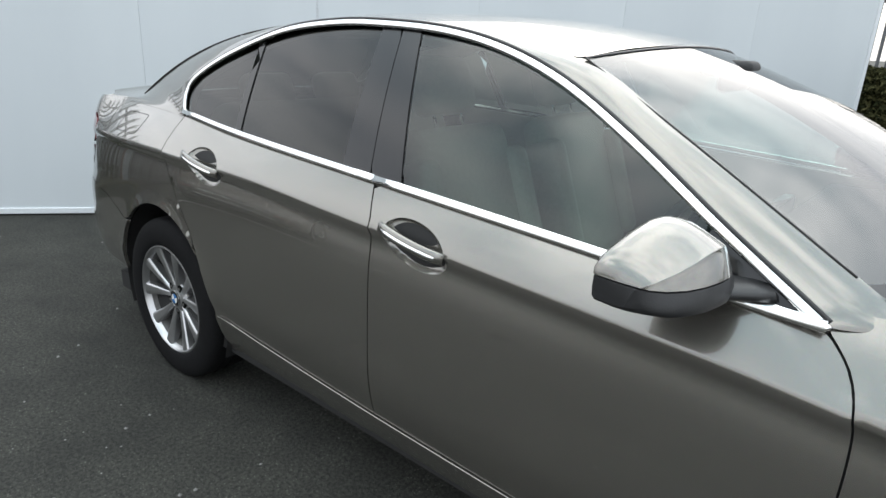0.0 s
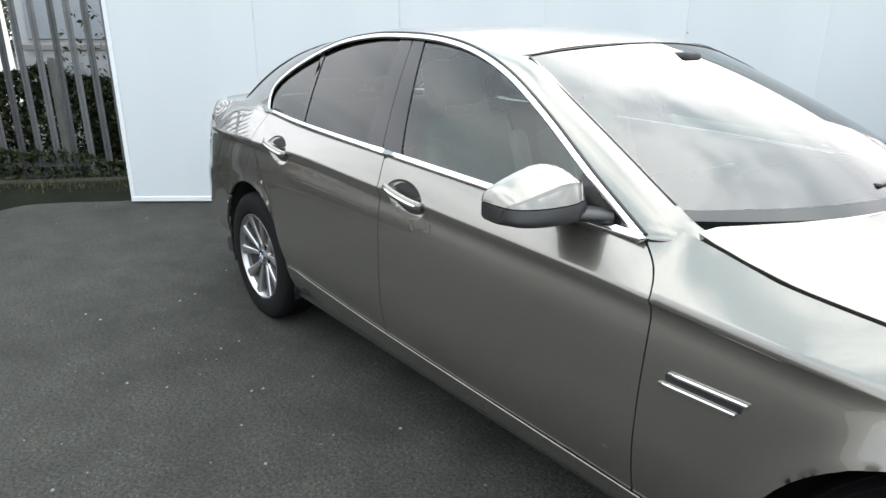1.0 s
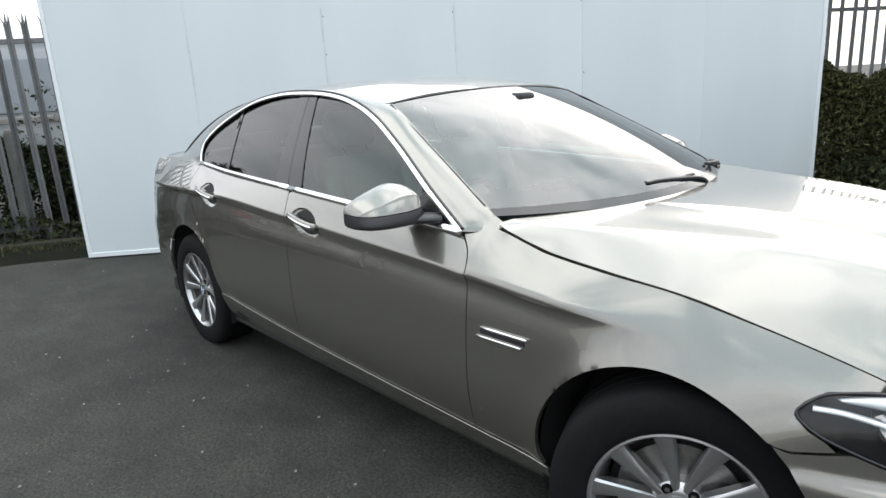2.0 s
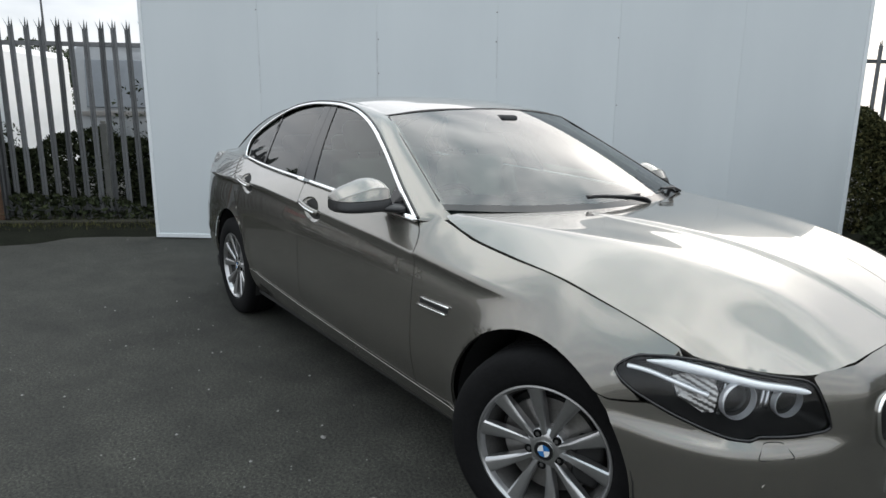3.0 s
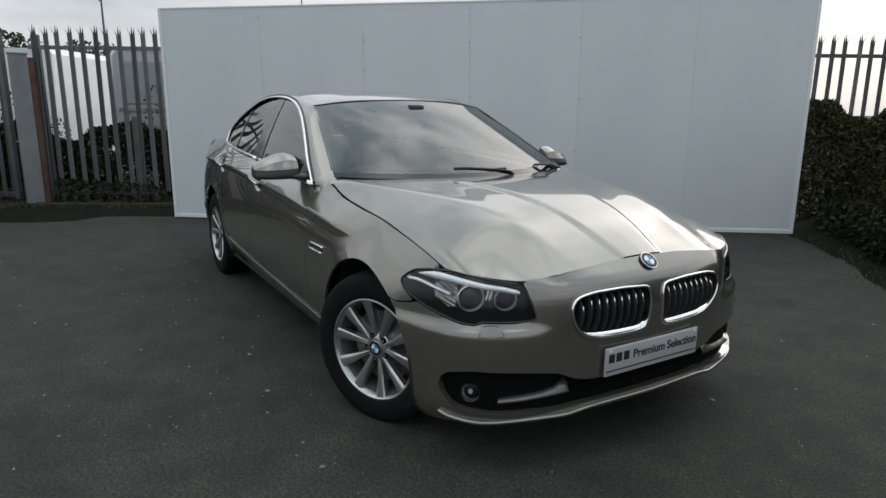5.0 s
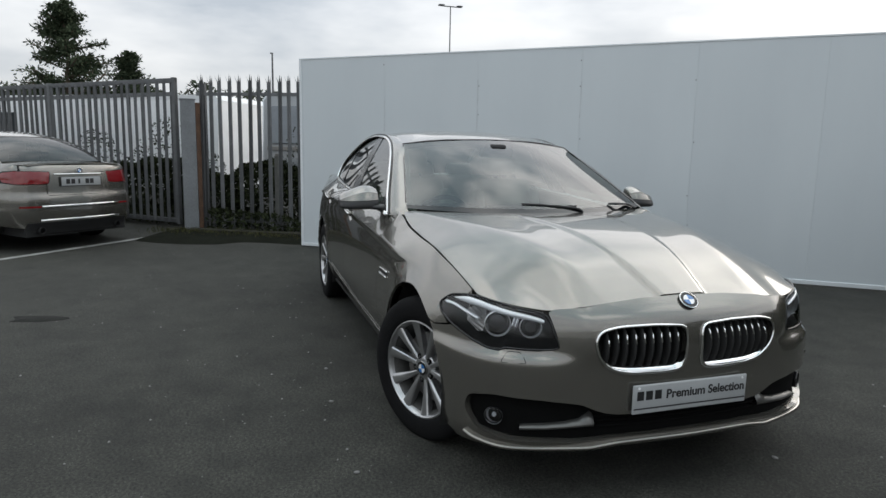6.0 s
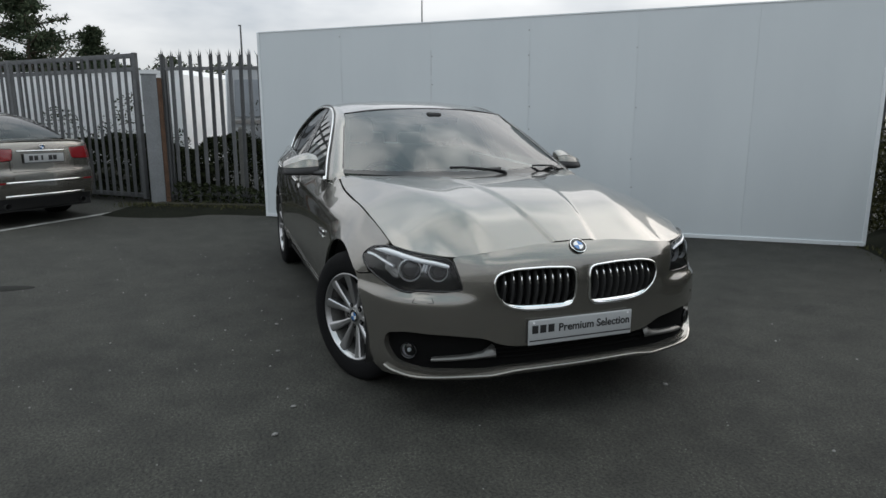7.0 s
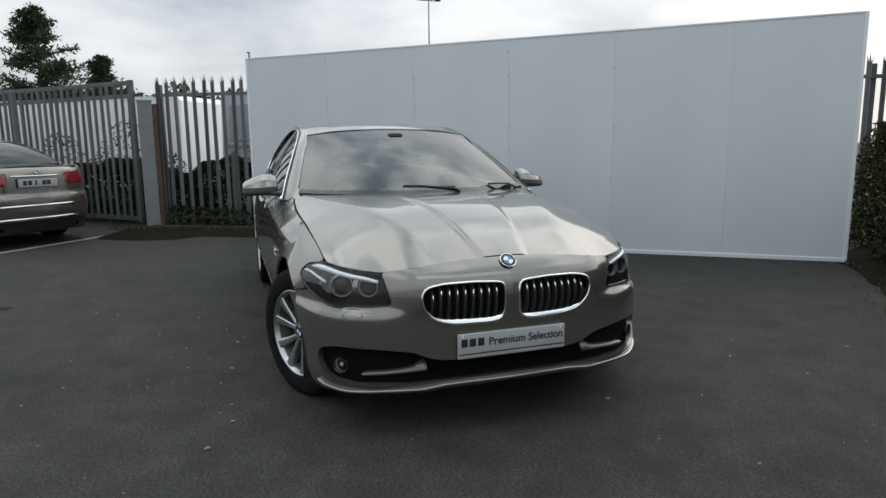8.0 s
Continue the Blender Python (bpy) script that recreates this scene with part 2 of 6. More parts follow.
def curve1(xs, ys):
    """A smooth function of one variable through the given knots (monotone cubic)."""
    x, y = np.array(xs, float), np.array(ys, float)
    h, d = np.diff(x), np.diff(y) / np.diff(x)
    g = np.zeros(len(x))
    g[0], g[-1] = d[0], d[-1]
    for k in range(1, len(x) - 1):
        if d[k - 1] * d[k] > 0:
            w1, w2 = 2 * h[k] + h[k - 1], h[k] + 2 * h[k - 1]
            g[k] = (w1 + w2) / (w1 / d[k - 1] + w2 / d[k])

    def at(v):
        v = np.asarray(v, float)
        c = np.clip(v, x[0], x[-1])
        k = np.clip(np.searchsorted(x, c) - 1, 0, len(x) - 2)
        t = (c - x[k]) / h[k]
        return (y[k] * (1 + 2 * t) * (1 - t) ** 2 + h[k] * g[k] * t * (1 - t) ** 2 + y[k + 1] * t * t * (3 - 2 * t) + h[k] * g[k + 1] * t * t * (t - 1)
                + np.where(v > x[-1], (v - x[-1]) * g[-1], 0) + np.where(v < x[0], (v - x[0]) * g[0], 0))

    return at


def smooth01(a, b, v):
    t = np.clip((np.asarray(v, float) - a) / (b - a), 0, 1)
    return t * t * (3 - 2 * t)


def rounded(poly, r=0.02, n=4):
    """A polygon with its corners rounded."""
    out = []
    m = len(poly)
    for k in range(m):
        a, b, c = (np.array(poly[(k + j) % m], float) for j in (-1, 0, 1))
        da, dc = np.linalg.norm(a - b), np.linalg.norm(c - b)
        ra, rc = min(r, da * 0.45), min(r, dc * 0.45)
        p, q = b + (a - b) / da * ra, b + (c - b) / dc * rc
        for i in range(n + 1):
            t = i / n
            out.append((1 - t) ** 2 * p + 2 * t * (1 - t) * b + t * t * q)
    return [tuple(v) for v in out]


def poly_distance(pts, poly):
    """Signed distance of points to a polygon (negative inside), and the nearest place on its outline."""
    pts = np.asarray(pts, float)
    p = np.asarray(poly, float)
    q = np.roll(p, -1, 0)
    best = np.full(len(pts), 1e9)
    near = np.zeros_like(pts)
    inside = np.zeros(len(pts), bool)
    for a, b in zip(p, q):
        e = b - a
        w = pts - a
        t = np.clip((w @ e) / max(e @ e, 1e-12), 0, 1)
        c = a + t[:, None] * e
        d = np.hypot(*(pts - c).T)
        m = d < best
        best[m], near[m] = d[m], c[m]
        cross = (a[1] > pts[:, 1]) != (b[1] > pts[:, 1])
        with np.errstate(divide="ignore", invalid="ignore"):
            xi = a[0] + (pts[:, 1] - a[1]) * (b[0] - a[0]) / (b[1] - a[1])
        inside ^= cross & (pts[:, 0] < xi)
    return np.where(inside, -best, best), near


def sheet(lift, outer, holes=(), step=0.015, fold=0.012, rows=None, gap=0.0, flip=False):
    """A panel: the part of a curved surface inside an outline and outside its holes, given in the surface's own two coordinates, with edges turned inwards.
    lift: takes arrays of the two coordinates to places. rows: values of the second coordinate on which a grid line has to lie."""
    o = np.asarray(outer, float)
    lo, hi = o.min(0) - step * 0.1, o.max(0) + step * 0.1
    us = np.linspace(lo[0], hi[0], max(3, int(round((hi[0] - lo[0]) / step)) + 1))
    vs = np.linspace(lo[1], hi[1], max(3, int(round((hi[1] - lo[1]) / step)) + 1))
    if rows is not None:
        for r in rows:
            if lo[1] < r < hi[1]:
                vs[np.argmin(abs(vs - r))] = r
    gu, gv = np.meshgrid(us, vs, indexing="ij")
    pts = np.stack([gu.ravel(), gv.ravel()], 1)

    def phi(p):
        d, near = poly_distance(p, outer)
        d = d + gap
        for h in holes:
            dh, nh = poly_distance(p, h)
            m = -dh + gap > d
            d, near = np.where(m, -dh + gap, d), np.where(m[:, None], nh, near)
        return d, near

    d, near = phi(pts)
    away = pts - near
    close = (abs(d) < 0.42 * step) & (np.hypot(*away.T) > 1e-9)
    pts = pts.copy()
    n_dir = away / np.maximum(np.hypot(*away.T), 1e-9)[:, None] * np.sign(d - gap + 1e-12)[:, None]
    pts[close] = pts[close] - n_dir[close] * d[close][:, None]
    d = np.where(close, 0.0, d)
    keep = d <= 1e-9
    nu, nv = len(us), len(vs)
    cross, verts2, index = {}, [], {}

    def vid(k):
        if k not in index:
            index[k] = len(verts2)
            verts2.append(pts[k])
        return index[k]

    def cid(a, b):
        key = (min(a, b), max(a, b))
        if key not in cross:
            t = d[a] / (d[a] - d[b])
            cross[key] = len(verts2)
            verts2.append(pts[a] + t * (pts[b] - pts[a]))
        return cross[key]

    faces = []
    for i in range(nu - 1):
        for j in range(nv - 1):
            q = (i * nv + j, (i + 1) * nv + j, (i + 1) * nv + j + 1, i * nv + j + 1)
            kq = [keep[k] for k in q]
            if not any(kq):
                continue
            if all(kq):
                if all(d[k] == 0 for k in q):
                    mid = np.mean([pts[k] for k in q], 0)[None]
                    if phi(mid)[0][0] > 0:
                        continue
                faces.append([vid(k) for k in q])
                continue
            ring = []
            for a, b in zip(q, q[1:] + q[:1]):
                if keep[a]:
                    ring.append(vid(a))
                if keep[a] != keep[b] and d[a] != 0 and d[b] != 0:
                    ring.append(cid(a, b))
            if len(ring) >= 3:
                faces.append(ring)
    v2 = np.array(verts2)
    xyz = lift(v2[:, 0], v2[:, 1])
    e = 1e-3
    du, dv = lift(v2[:, 0] + e, v2[:, 1]) - lift(v2[:, 0] - e, v2[:, 1]), lift(v2[:, 0], v2[:, 1] + e) - lift(v2[:, 0], v2[:, 1] - e)
    nrm = np.cross(du, dv)
    nrm /= np.maximum(np.linalg.norm(nrm, axis=1), 1e-12)[:, None]
    if flip:
        nrm = -nrm
    bm = bmesh.new()
    bv = [bm.verts.new(p) for p in xyz]
    for f in faces:
        f = f if not flip else f[::-1]
        try:
            bm.faces.new([bv[k] for k in f])
        except ValueError:
            pass
    for v in [v for v in bm.verts if not v.link_faces]:
        bm.verts.remove(v)
    if fold:
        where = {v: Vector(nrm[k]) for k, v in enumerate(bv) if v.is_valid}
        rim = [ed for ed in bm.edges if len(ed.link_faces) == 1]
        made = {}
        for ed in rim:
            for v in ed.verts:
                if v not in made:
                    made[v] = bm.verts.new(v.co - where[v] * fold)
        for ed in rim:
            loop = ed.link_loops[0]
            a, b = loop.vert, loop.link_loop_next.vert
            bm.faces.new((b, a, made[a], made[b]))
            ed.smooth = False
    return bm


def mirrored(bm):
    """The same mesh on the other side of the plane y = 0."""
    other = bm.copy()
    bmesh.ops.scale(other, vec=(1, -1, 1), verts=other.verts)
    bmesh.ops.reverse_faces(other, faces=other.faces)
    return other


def joined(*bms):
    """One mesh out of several."""
    out = bmesh.new()
    for b in bms:
        me = bpy.data.meshes.new("temp")
        b.to_mesh(me)
        b.free()
        out.from_mesh(me)
        bpy.data.meshes.remove(me)
    return out


def loft(rows):
    """A surface through rows of places."""
    bm = bmesh.new()
    grid = [[bm.verts.new(p) for p in row] for row in rows]
    for a, b in zip(grid, grid[1:]):
        for k in range(len(a) - 1):
            bm.faces.new((a[k], a[k + 1], b[k + 1], b[k]))
    return bm


# ---- the saloon car: its skin as one wrap-round surface ----
WB = 2.968
PLAN = spline([(-4.085, 0, 0), (-4.075, 0.25, 0), (-4.045, 0.52, 0), (-3.965, 0.715, 0), (-3.79, 0.832, 0), (-3.4, 0.892, 0), (-2.968, 0.915, 0), (-2.4, 0.921, 0), (-1.8, 0.925, 0), (-1.2, 0.929, 0), (-0.6, 0.93, 0), (-0.2, 0.929, 0), (0, 0.925, 0), (0.2, 0.912, 0), (0.36, 0.888, 0), (0.48, 0.853, 0), (0.58, 0.802, 0), (0.655, 0.725, 0), (0.715, 0.61, 0), (0.757, 0.45, 0), (0.785, 0.25, 0), (0.795, 0, 0)], 24)
PX, PY = np.array([p.x for p in PLAN]), np.array([p.y for p in PLAN])
# the coordinate along the skin at each of the plan's knots
KNOT_U = [-4.7451, -4.4949, -4.223, -4.0103, -3.796, -3.4008, -2.9681, -2.4001, -1.8001, -1.2001, -0.6001, -0.2001, 0.0, 0.2007, 0.3634, 0.4908, 0.611, 0.7371, 0.876, 1.0319, 1.2138, 1.4339]
PU = np.interp(np.arange(len(PX)) / 24, np.arange(len(KNOT_U)), KNOT_U)
U_REAR, U_FRONT = PU[0], PU[-1]

CREASE_Z = curve1([-4.1, -3.3, -2.48, -1.9, -1.4, -0.85, -0.64, -0.28, -0.1, 0.3], [0.90, 0.925, 0.935, 0.91, 0.885, 0.857, 0.842, 0.815, 0.80, 0.775])
CREASE_IN = curve1([-4.1, -3.4, -2.5, -1.8, -0.6, 0.0, 0.4], [0.05, 0.025, 0.016, 0.016, 0.014, 0.014, 0.03])
TOP_Z = curve1([-4.1, -3.6, -3.2, -2.94, -2.6, -1.8, -1.2, -0.88, -0.76, -0.66, -0.56, -0.48, -0.40, -0.2, 0.0, 0.2, 0.4, 0.5, 0.66], [1.045, 1.075, 1.078, 1.068, 1.043, 1.008, 0.98, 0.966, 0.990, 0.995, 0.966, 0.945, 0.928, 0.905, 0.886, 0.844, 0.798, 0.772, 0.75])
TOP_Y = curve1([-4.1, -3.6, -3.2, -2.94, -2.6, -1.8, -0.88, -0.76, -0.66, -0.56, -0.48, -0.3, 0.0, 0.2, 0.4, 0.5, 0.66], [0.60, 0.71, 0.75, 0.778, 0.80, 0.837, 0.845, 0.812, 0.785, 0.792, 0.798, 0.802, 0.797, 0.787, 0.767, 0.735, 0.55])
CORNER = curve1([0.10, 0.17, 0.21, 0.24, 0.28, 0.35, 0.45, 0.53, 0.553, 0.568, 0.58, 0.605, 0.66, 0.72, 0.77, 0.82], [0.09, 0.05, 0.018, 0.006, 0, 0, 0, 0.001, 0.004, 0.013, 0.024, 0.029, 0.036, 0.053, 0.083, 0.118])
NOSE = curve1([0.10, 0.17, 0.21, 0.25, 0.30, 0.36, 0.47, 0.53, 0.60, 0.68, 0.72, 0.75, 0.78, 0.81], [0.08, 0.04, 0.01, 0.004, 0.006, 0, 0, 0, -0.006, 0.002, 0.018, 0.042, 0.075, 0.115])
TAIL = curve1([0.1, 0.2, 0.3, 0.4, 0.5, 0.60, 0.66, 0.69, 0.72, 0.80, 0.90, 1.0, 1.05, 1.1], [0.2, 0.12, 0.05, 0.015, 0.0, 0.0, 0.004, 0.015, 0.025, 0.028, 0.034, 0.052, 0.075, 0.14])


def plan_at(u):
    m = np.where(u > U_FRONT, 2 * U_FRONT - u, np.where(u < U_REAR, 2 * U_REAR - u, u))
    side = np.where((u > U_FRONT) | (u < U_REAR), 1.0, -1.0)
    return m, side, np.interp(m, PU, PX), np.interp(m, PU, PY)


def inset(u, x, h, z):
    """How far the skin lies inside the plan's outline."""
    zc, zt = CREASE_Z(x), TOP_Z(x)
    oc, ot = CREASE_IN(x), h - TOP_Y(x)
    s = (z - zc) / np.maximum(zt - zc, 0.03)
    upper = oc + (ot - oc) * (0.86 * s + 0.14 * s * s)
    d = np.maximum(zc - z, 0)
    sharp = 1 - smooth01(-0.35, 0.02, x)
    lower = oc * np.exp(-(d / 0.17) ** 1.5) + sharp * 0.011 * (d / 0.028) * np.exp(1 - d / 0.028) + 0.034 * np.maximum(0.52 - z, 0) ** 2 / 0.04 + (-0.005) * smooth01(0.012, -0.008, z - SILL_Z(x)) + 0.05 * np.maximum(0.22 - z, 0) / 0.05
    side = np.where(z > zc, upper, lower)
    swell = 0.034 * np.maximum(0.52 - z, 0) ** 2 / 0.04 + ot * np.clip((z - 0.60) / np.maximum(zt - 0.60, 0.05), 0, 1.2) ** 1.9
    fade = smooth01(-0.36, 0.02, x)
    side = side * (1 - fade) + swell * fade
    for wx in (0.0, -WB):
        r = np.hypot(x - wx, z - 0.335)
        side = side - 0.013 * np.exp(-((r - 0.36) / 0.055) ** 2) * (z < 0.8)
    y = h
    mid = 1 - smooth01(0.42, 0.60, y)
    front = CORNER(z) * (1 - mid) + NOSE(z) * mid
    wf = smooth01(0.10, 0.50, x)
    wr = 1 - smooth01(-4.02, -3.55, x)
    return side * (1 - wf) * (1 - wr) + front * wf + TAIL(z) * wr


PN = np.stack([np.gradient(PY, PU), -np.gradient(PX, PU)], 1)   # normals in plan, outwards is minus
PN /= np.linalg.norm(PN, axis=1)[:, None]


def skin(u, z, inner=0.0):
    m, side, x, h = plan_at(np.asarray(u, float))
    z = np.asarray(z, float)
    nx, ny = -np.interp(m, PU, PN[:, 0]), -np.interp(m, PU, PN[:, 1])
    o = inset(m, x, h, z) + inner
    return np.stack([x - nx * o, side * (h - ny * o), z], -1)


def skin_v(u, v):
    """The skin with heights counted from the shoulder crease."""
    return skin(u, v + CREASE_Z(plan_at(np.asarray(u, float))[2]))


def near_u(x, y):
    """The coordinate along the skin nearest to a place in plan."""
    return float(PU[np.argmin(np.hypot(PX - x, PY - abs(y)))])


def front_u(y):
    """The coordinate along the front for a place that far to the car's left."""
    k = PX > 0.1
    u = float(np.interp(-abs(y), -PY[k], PU[k]))
    return u if y <= 0 else 2 * U_FRONT - u


def rear_u(y):
    k = PX < -3.5
    u = float(np.interp(abs(y), PY[k], PU[k]))
    return u if y <= 0 else 2 * U_REAR - u


def side_poly(points):
    """(x, z) pairs on the flank to skin coordinates with heights from the crease."""
    return [(float(np.interp(x, PX, PU)), z - float(CREASE_Z(x))) for x, z in points]


def arch(wx, a0, a1, r=0.382, n=28):
    return [(wx + r * math.cos(radians(a0 + (a1 - a0) * k / n)), 0.338 + r * math.sin(radians(a0 + (a1 - a0) * k / n))) for k in range(n + 1)]


def smooth_line(points, n=5):
    return [(p.x, p.y) for p in spline([(a, b, 0) for a, b in points], n)]


FRONT_GAP = [(-0.660, 0.308), (-0.656, 0.45), (-0.655, 0.6), (-0.653, 0.75), (-0.662, 0.845), (-0.686, 0.905), (-0.736, 0.955)]
B_GAP = [(-1.768, 0.340), (-1.772, 0.5), (-1.782, 0.75), (-1.795, 0.905), (-1.818, 0.96), (-1.845, 1.010)]
REAR_GAP = [(-2.572, 0.392), (-2.595, 0.43), (-2.635, 0.52), (-2.71, 0.66), (-2.83, 0.80), (-2.915, 0.90), (-2.945, 0.97), (-2.945, 1.066)]
HOOD_EDGE = [(-0.64, 0.984), (-0.56, 0.963), (-0.48, 0.943), (-0.40, 0.926), (-0.2, 0.903), (0.0, 0.884), (0.2, 0.843), (0.34, 0.812), (0.43, 0.790), (0.478, 0.775)]

SILL_Z = curve1([-2.56, -2.42, -2.1, -1.78, -1.2, -0.70, -0.37], [0.3925, 0.377, 0.3555, 0.3385, 0.3225, 0.307, 0.2985])
HANDLES = ((-1.635, 0.903), (-2.642, 0.938))


def cup_outline(hx, hz):
    return [(hx + 0.112 * math.cos(t), hz - 0.010 + 0.054 * math.sin(t) - 0.018 * math.cos(t)) for t in np.linspace(0, 2 * math.pi, 28, endpoint=False)]


# rails of the cabin: along the side windows' trim, and along the screens and the roof
RAIL = [(-0.746, 0.845, 0.964), (-0.80, 0.832, 0.994), (-0.95, 0.794, 1.076), (-1.18, 0.727, 1.206), (-1.39, 0.671, 1.307), (-1.59, 0.632, 1.371), (-1.79, 0.614, 1.407), (-2.02, 0.604, 1.421),
        (-2.27, 0.602, 1.419), (-2.53, 0.620, 1.385), (-2.79, 0.667, 1.297), (-2.955, 0.712, 1.206), (-2.985, 0.745, 1.138), (-2.945, 0.778, 1.066)]
RAIL_IN = [(-0.672, 0.757, 1.002), (-0.77, 0.735, 1.055), (-0.93, 0.695, 1.138), (-1.15, 0.640, 1.252), (-1.36, 0.590, 1.350), (-1.57, 0.572, 1.394), (-1.79, 0.559, 1.426), (-2.02, 0.550, 1.440),
           (-2.27, 0.548, 1.440), (-2.55, 0.560, 1.414), (-2.85, 0.585, 1.366), (-3.08, 0.610, 1.290), (-3.27, 0.635, 1.205), (-3.40, 0.648, 1.140)]


def ws_point(q, s):
    a, b = Vector((-0.40 - 0.272 * q * q, q * 0.757, 0.985 + 0.017 * q * q)), Vector((-1.310 - 0.070 * q * q, q * 0.594, 1.402 - 0.039 * q * q))
    return a.lerp(b, s) + Vector((0.022, 0, 0.03)) * 4 * s * (1 - s) * (1.0 - 0.9 * q * q)


def rs_point(q, s):
    a, b = Vector((-3.585 + 0.06 * q * q, q * 0.652, 1.095 - 0.008 * q * q)), Vector((-2.965 + 0.10 * q * q, q * 0.58, 1.398 - 0.038 * q * q))
    return a.lerp(b, s) + Vector((-0.012, 0, 0.028)) * 4 * s * (1 - s)


for k, s in enumerate((0.0, 0.13, 0.35, 0.66, 0.95)):
    RAIL_IN[k] = tuple(ws_point(1.0, s))
for k, s in zip((10, 11, 12, 13), (0.97, 0.70, 0.45, 0.25)):
    RAIL_IN[k] = tuple(rs_point(1.0, s))
BELT_Z = curve1([-2.945, -2.6, -1.8, -0.72], [1.068, 1.043, 1.010, 0.956])
BELT_Y = curve1([-2.945, -2.6, -1.8, -0.72], [0.778, 0.800, 0.836, 0.850])


def window_plane(x, z, inner=0.0):
    x, z = np.asarray(x, float), np.asarray(z, float)
    d = z - BELT_Z(x)
    return np.stack([x, -(BELT_Y(x) - 0.46 * d - 0.28 * d * d - inner), z], -1)


def roof_z(x, y):
    zc = curve1([-3.3, -2.95, -2.7, -2.4, -2.1, -1.8, -1.5, -1.315, -1.28], [1.30, 1.404, 1.446, 1.472, 1.477, 1.469, 1.438, 1.4035, 1.395])(x)
    ze = curve1([-3.3, -2.85, -2.55, -2.27, -2.02, -1.79, -1.57, -1.38], [1.19, 1.366, 1.414, 1.440, 1.440, 1.426, 1.394, 1.363])(x)
    ye = curve1([-3.3, -2.85, -2.55, -2.27, -1.79, -1.57, -1.38], [0.63, 0.585, 0.56, 0.548, 0.559, 0.572, 0.594])(x)
    return zc - (zc - ze) * np.minimum(abs(y) / ye, 1.05) ** 2.7


HOOD_C = curve1([-0.5, -0.4, -0.2, 0.05, 0.2, 0.35, 0.5, 0.65, 0.71], [1.0, 0.998, 0.992, 0.979, 0.962, 0.932, 0.886, 0.822, 0.793])
HOOD_HALF = curve1([-0.7, -0.51, -0.3, 0.0, 0.2, 0.4, 0.5, 0.6, 0.71], [0.79, 0.797, 0.802, 0.797, 0.787, 0.767, 0.74, 0.71, 0.70])
HOOD_EDGE_Z = curve1([-0.7, -0.64, -0.56, -0.48, -0.40, -0.2, 0.0, 0.2, 0.4, 0.5, 0.6, 0.71], [0.995, 0.986, 0.969, 0.951, 0.934, 0.910, 0.889, 0.845, 0.799, 0.772, 0.75, 0.715])
HOOD_FRONT_X = curve1([0.0, 0.2, 0.36, 0.44, 0.48, 0.52, 0.56, 0.63, 0.68, 0.72, 0.755], [0.712, 0.7105, 0.708, 0.705, 0.694, 0.681, 0.668, 0.638, 0.602, 0.556, 0.485])
HOOD_FRONT_Z = curve1([0.0, 0.2, 0.36, 0.48, 0.56, 0.63, 0.68, 0.72, 0.755], [0.789, 0.785, 0.772, 0.757, 0.749, 0.756, 0.762, 0.767, 0.770])
DOME = curve1([-0.45, -0.15, 0.2, 0.49, 0.70], [0.245, 0.215, 0.175, 0.135, 0.098])
HOOD_CREASE = curve1([-0.62, -0.3, 0.1, 0.45, 0.70], [0.745, 0.635, 0.50, 0.395, 0.33])


def hood_z(x, y):
    """The bonnet: a raised middle between two fine creases, and an outer crease from the screen's corner to the grille past which it falls to the wing."""
    zc, ze, yh = HOOD_C(x), HOOD_EDGE_Z(x), HOOD_HALF(x)
    a = np.abs(y)
    crease = np.minimum(HOOD_CREASE(x), yh - 0.07)
    beyond = (a - crease) / (yh - crease)
    soft = 0.035
    beyond = soft * np.log1p(np.exp(np.clip(beyond / soft, -40, 40)))
    g = 0.16 * (a / yh) ** 2 + 0.84 * beyond ** 1.12
    w = DOME(x)
    dome = 0.0095 * (1 - smooth01(w - 0.003, w + 0.022, a)) * smooth01(-0.46, -0.1, x)
    flute = -0.004 * np.exp(-((a - 0.5 * (w + crease)) / 0.10) ** 2) * smooth01(-0.45, -0.1, x)
    z = zc - (zc - ze) * g + dome + flute - 0.006
    xf, lead = HOOD_FRONT_X(a), HOOD_FRONT_Z(a)
    cf = np.minimum(HOOD_CREASE(xf), HOOD_HALF(xf) - 0.07)
    bf = (a - cf) / (HOOD_HALF(xf) - cf)
    bf = soft * np.log1p(np.exp(np.clip(bf / soft, -40, 40)))
    zf = HOOD_C(xf) - (HOOD_C(xf) - HOOD_EDGE_Z(xf)) * (0.16 * (a / HOOD_HALF(xf)) ** 2 + 0.84 * bf ** 1.12) + 0.004
    return z + (lead - zf) * (1 - smooth01(0.0, 0.32, xf - x)) * (1 - smooth01(0.70, 0.79, a))


def field(fn, dz=0.0):
    return lambda x, y: np.stack([x, y, fn(x, y) + dz], -1)


def both(name, bm, material, parent, label=""):
    """A part on the car's right and the same on its left."""
    other = mirrored(bm)
    return part(name, bm, material, parent, label), part(name, other, material, parent, label)


def right(points):
    return [(x, -y, z) for x, y, z in points]


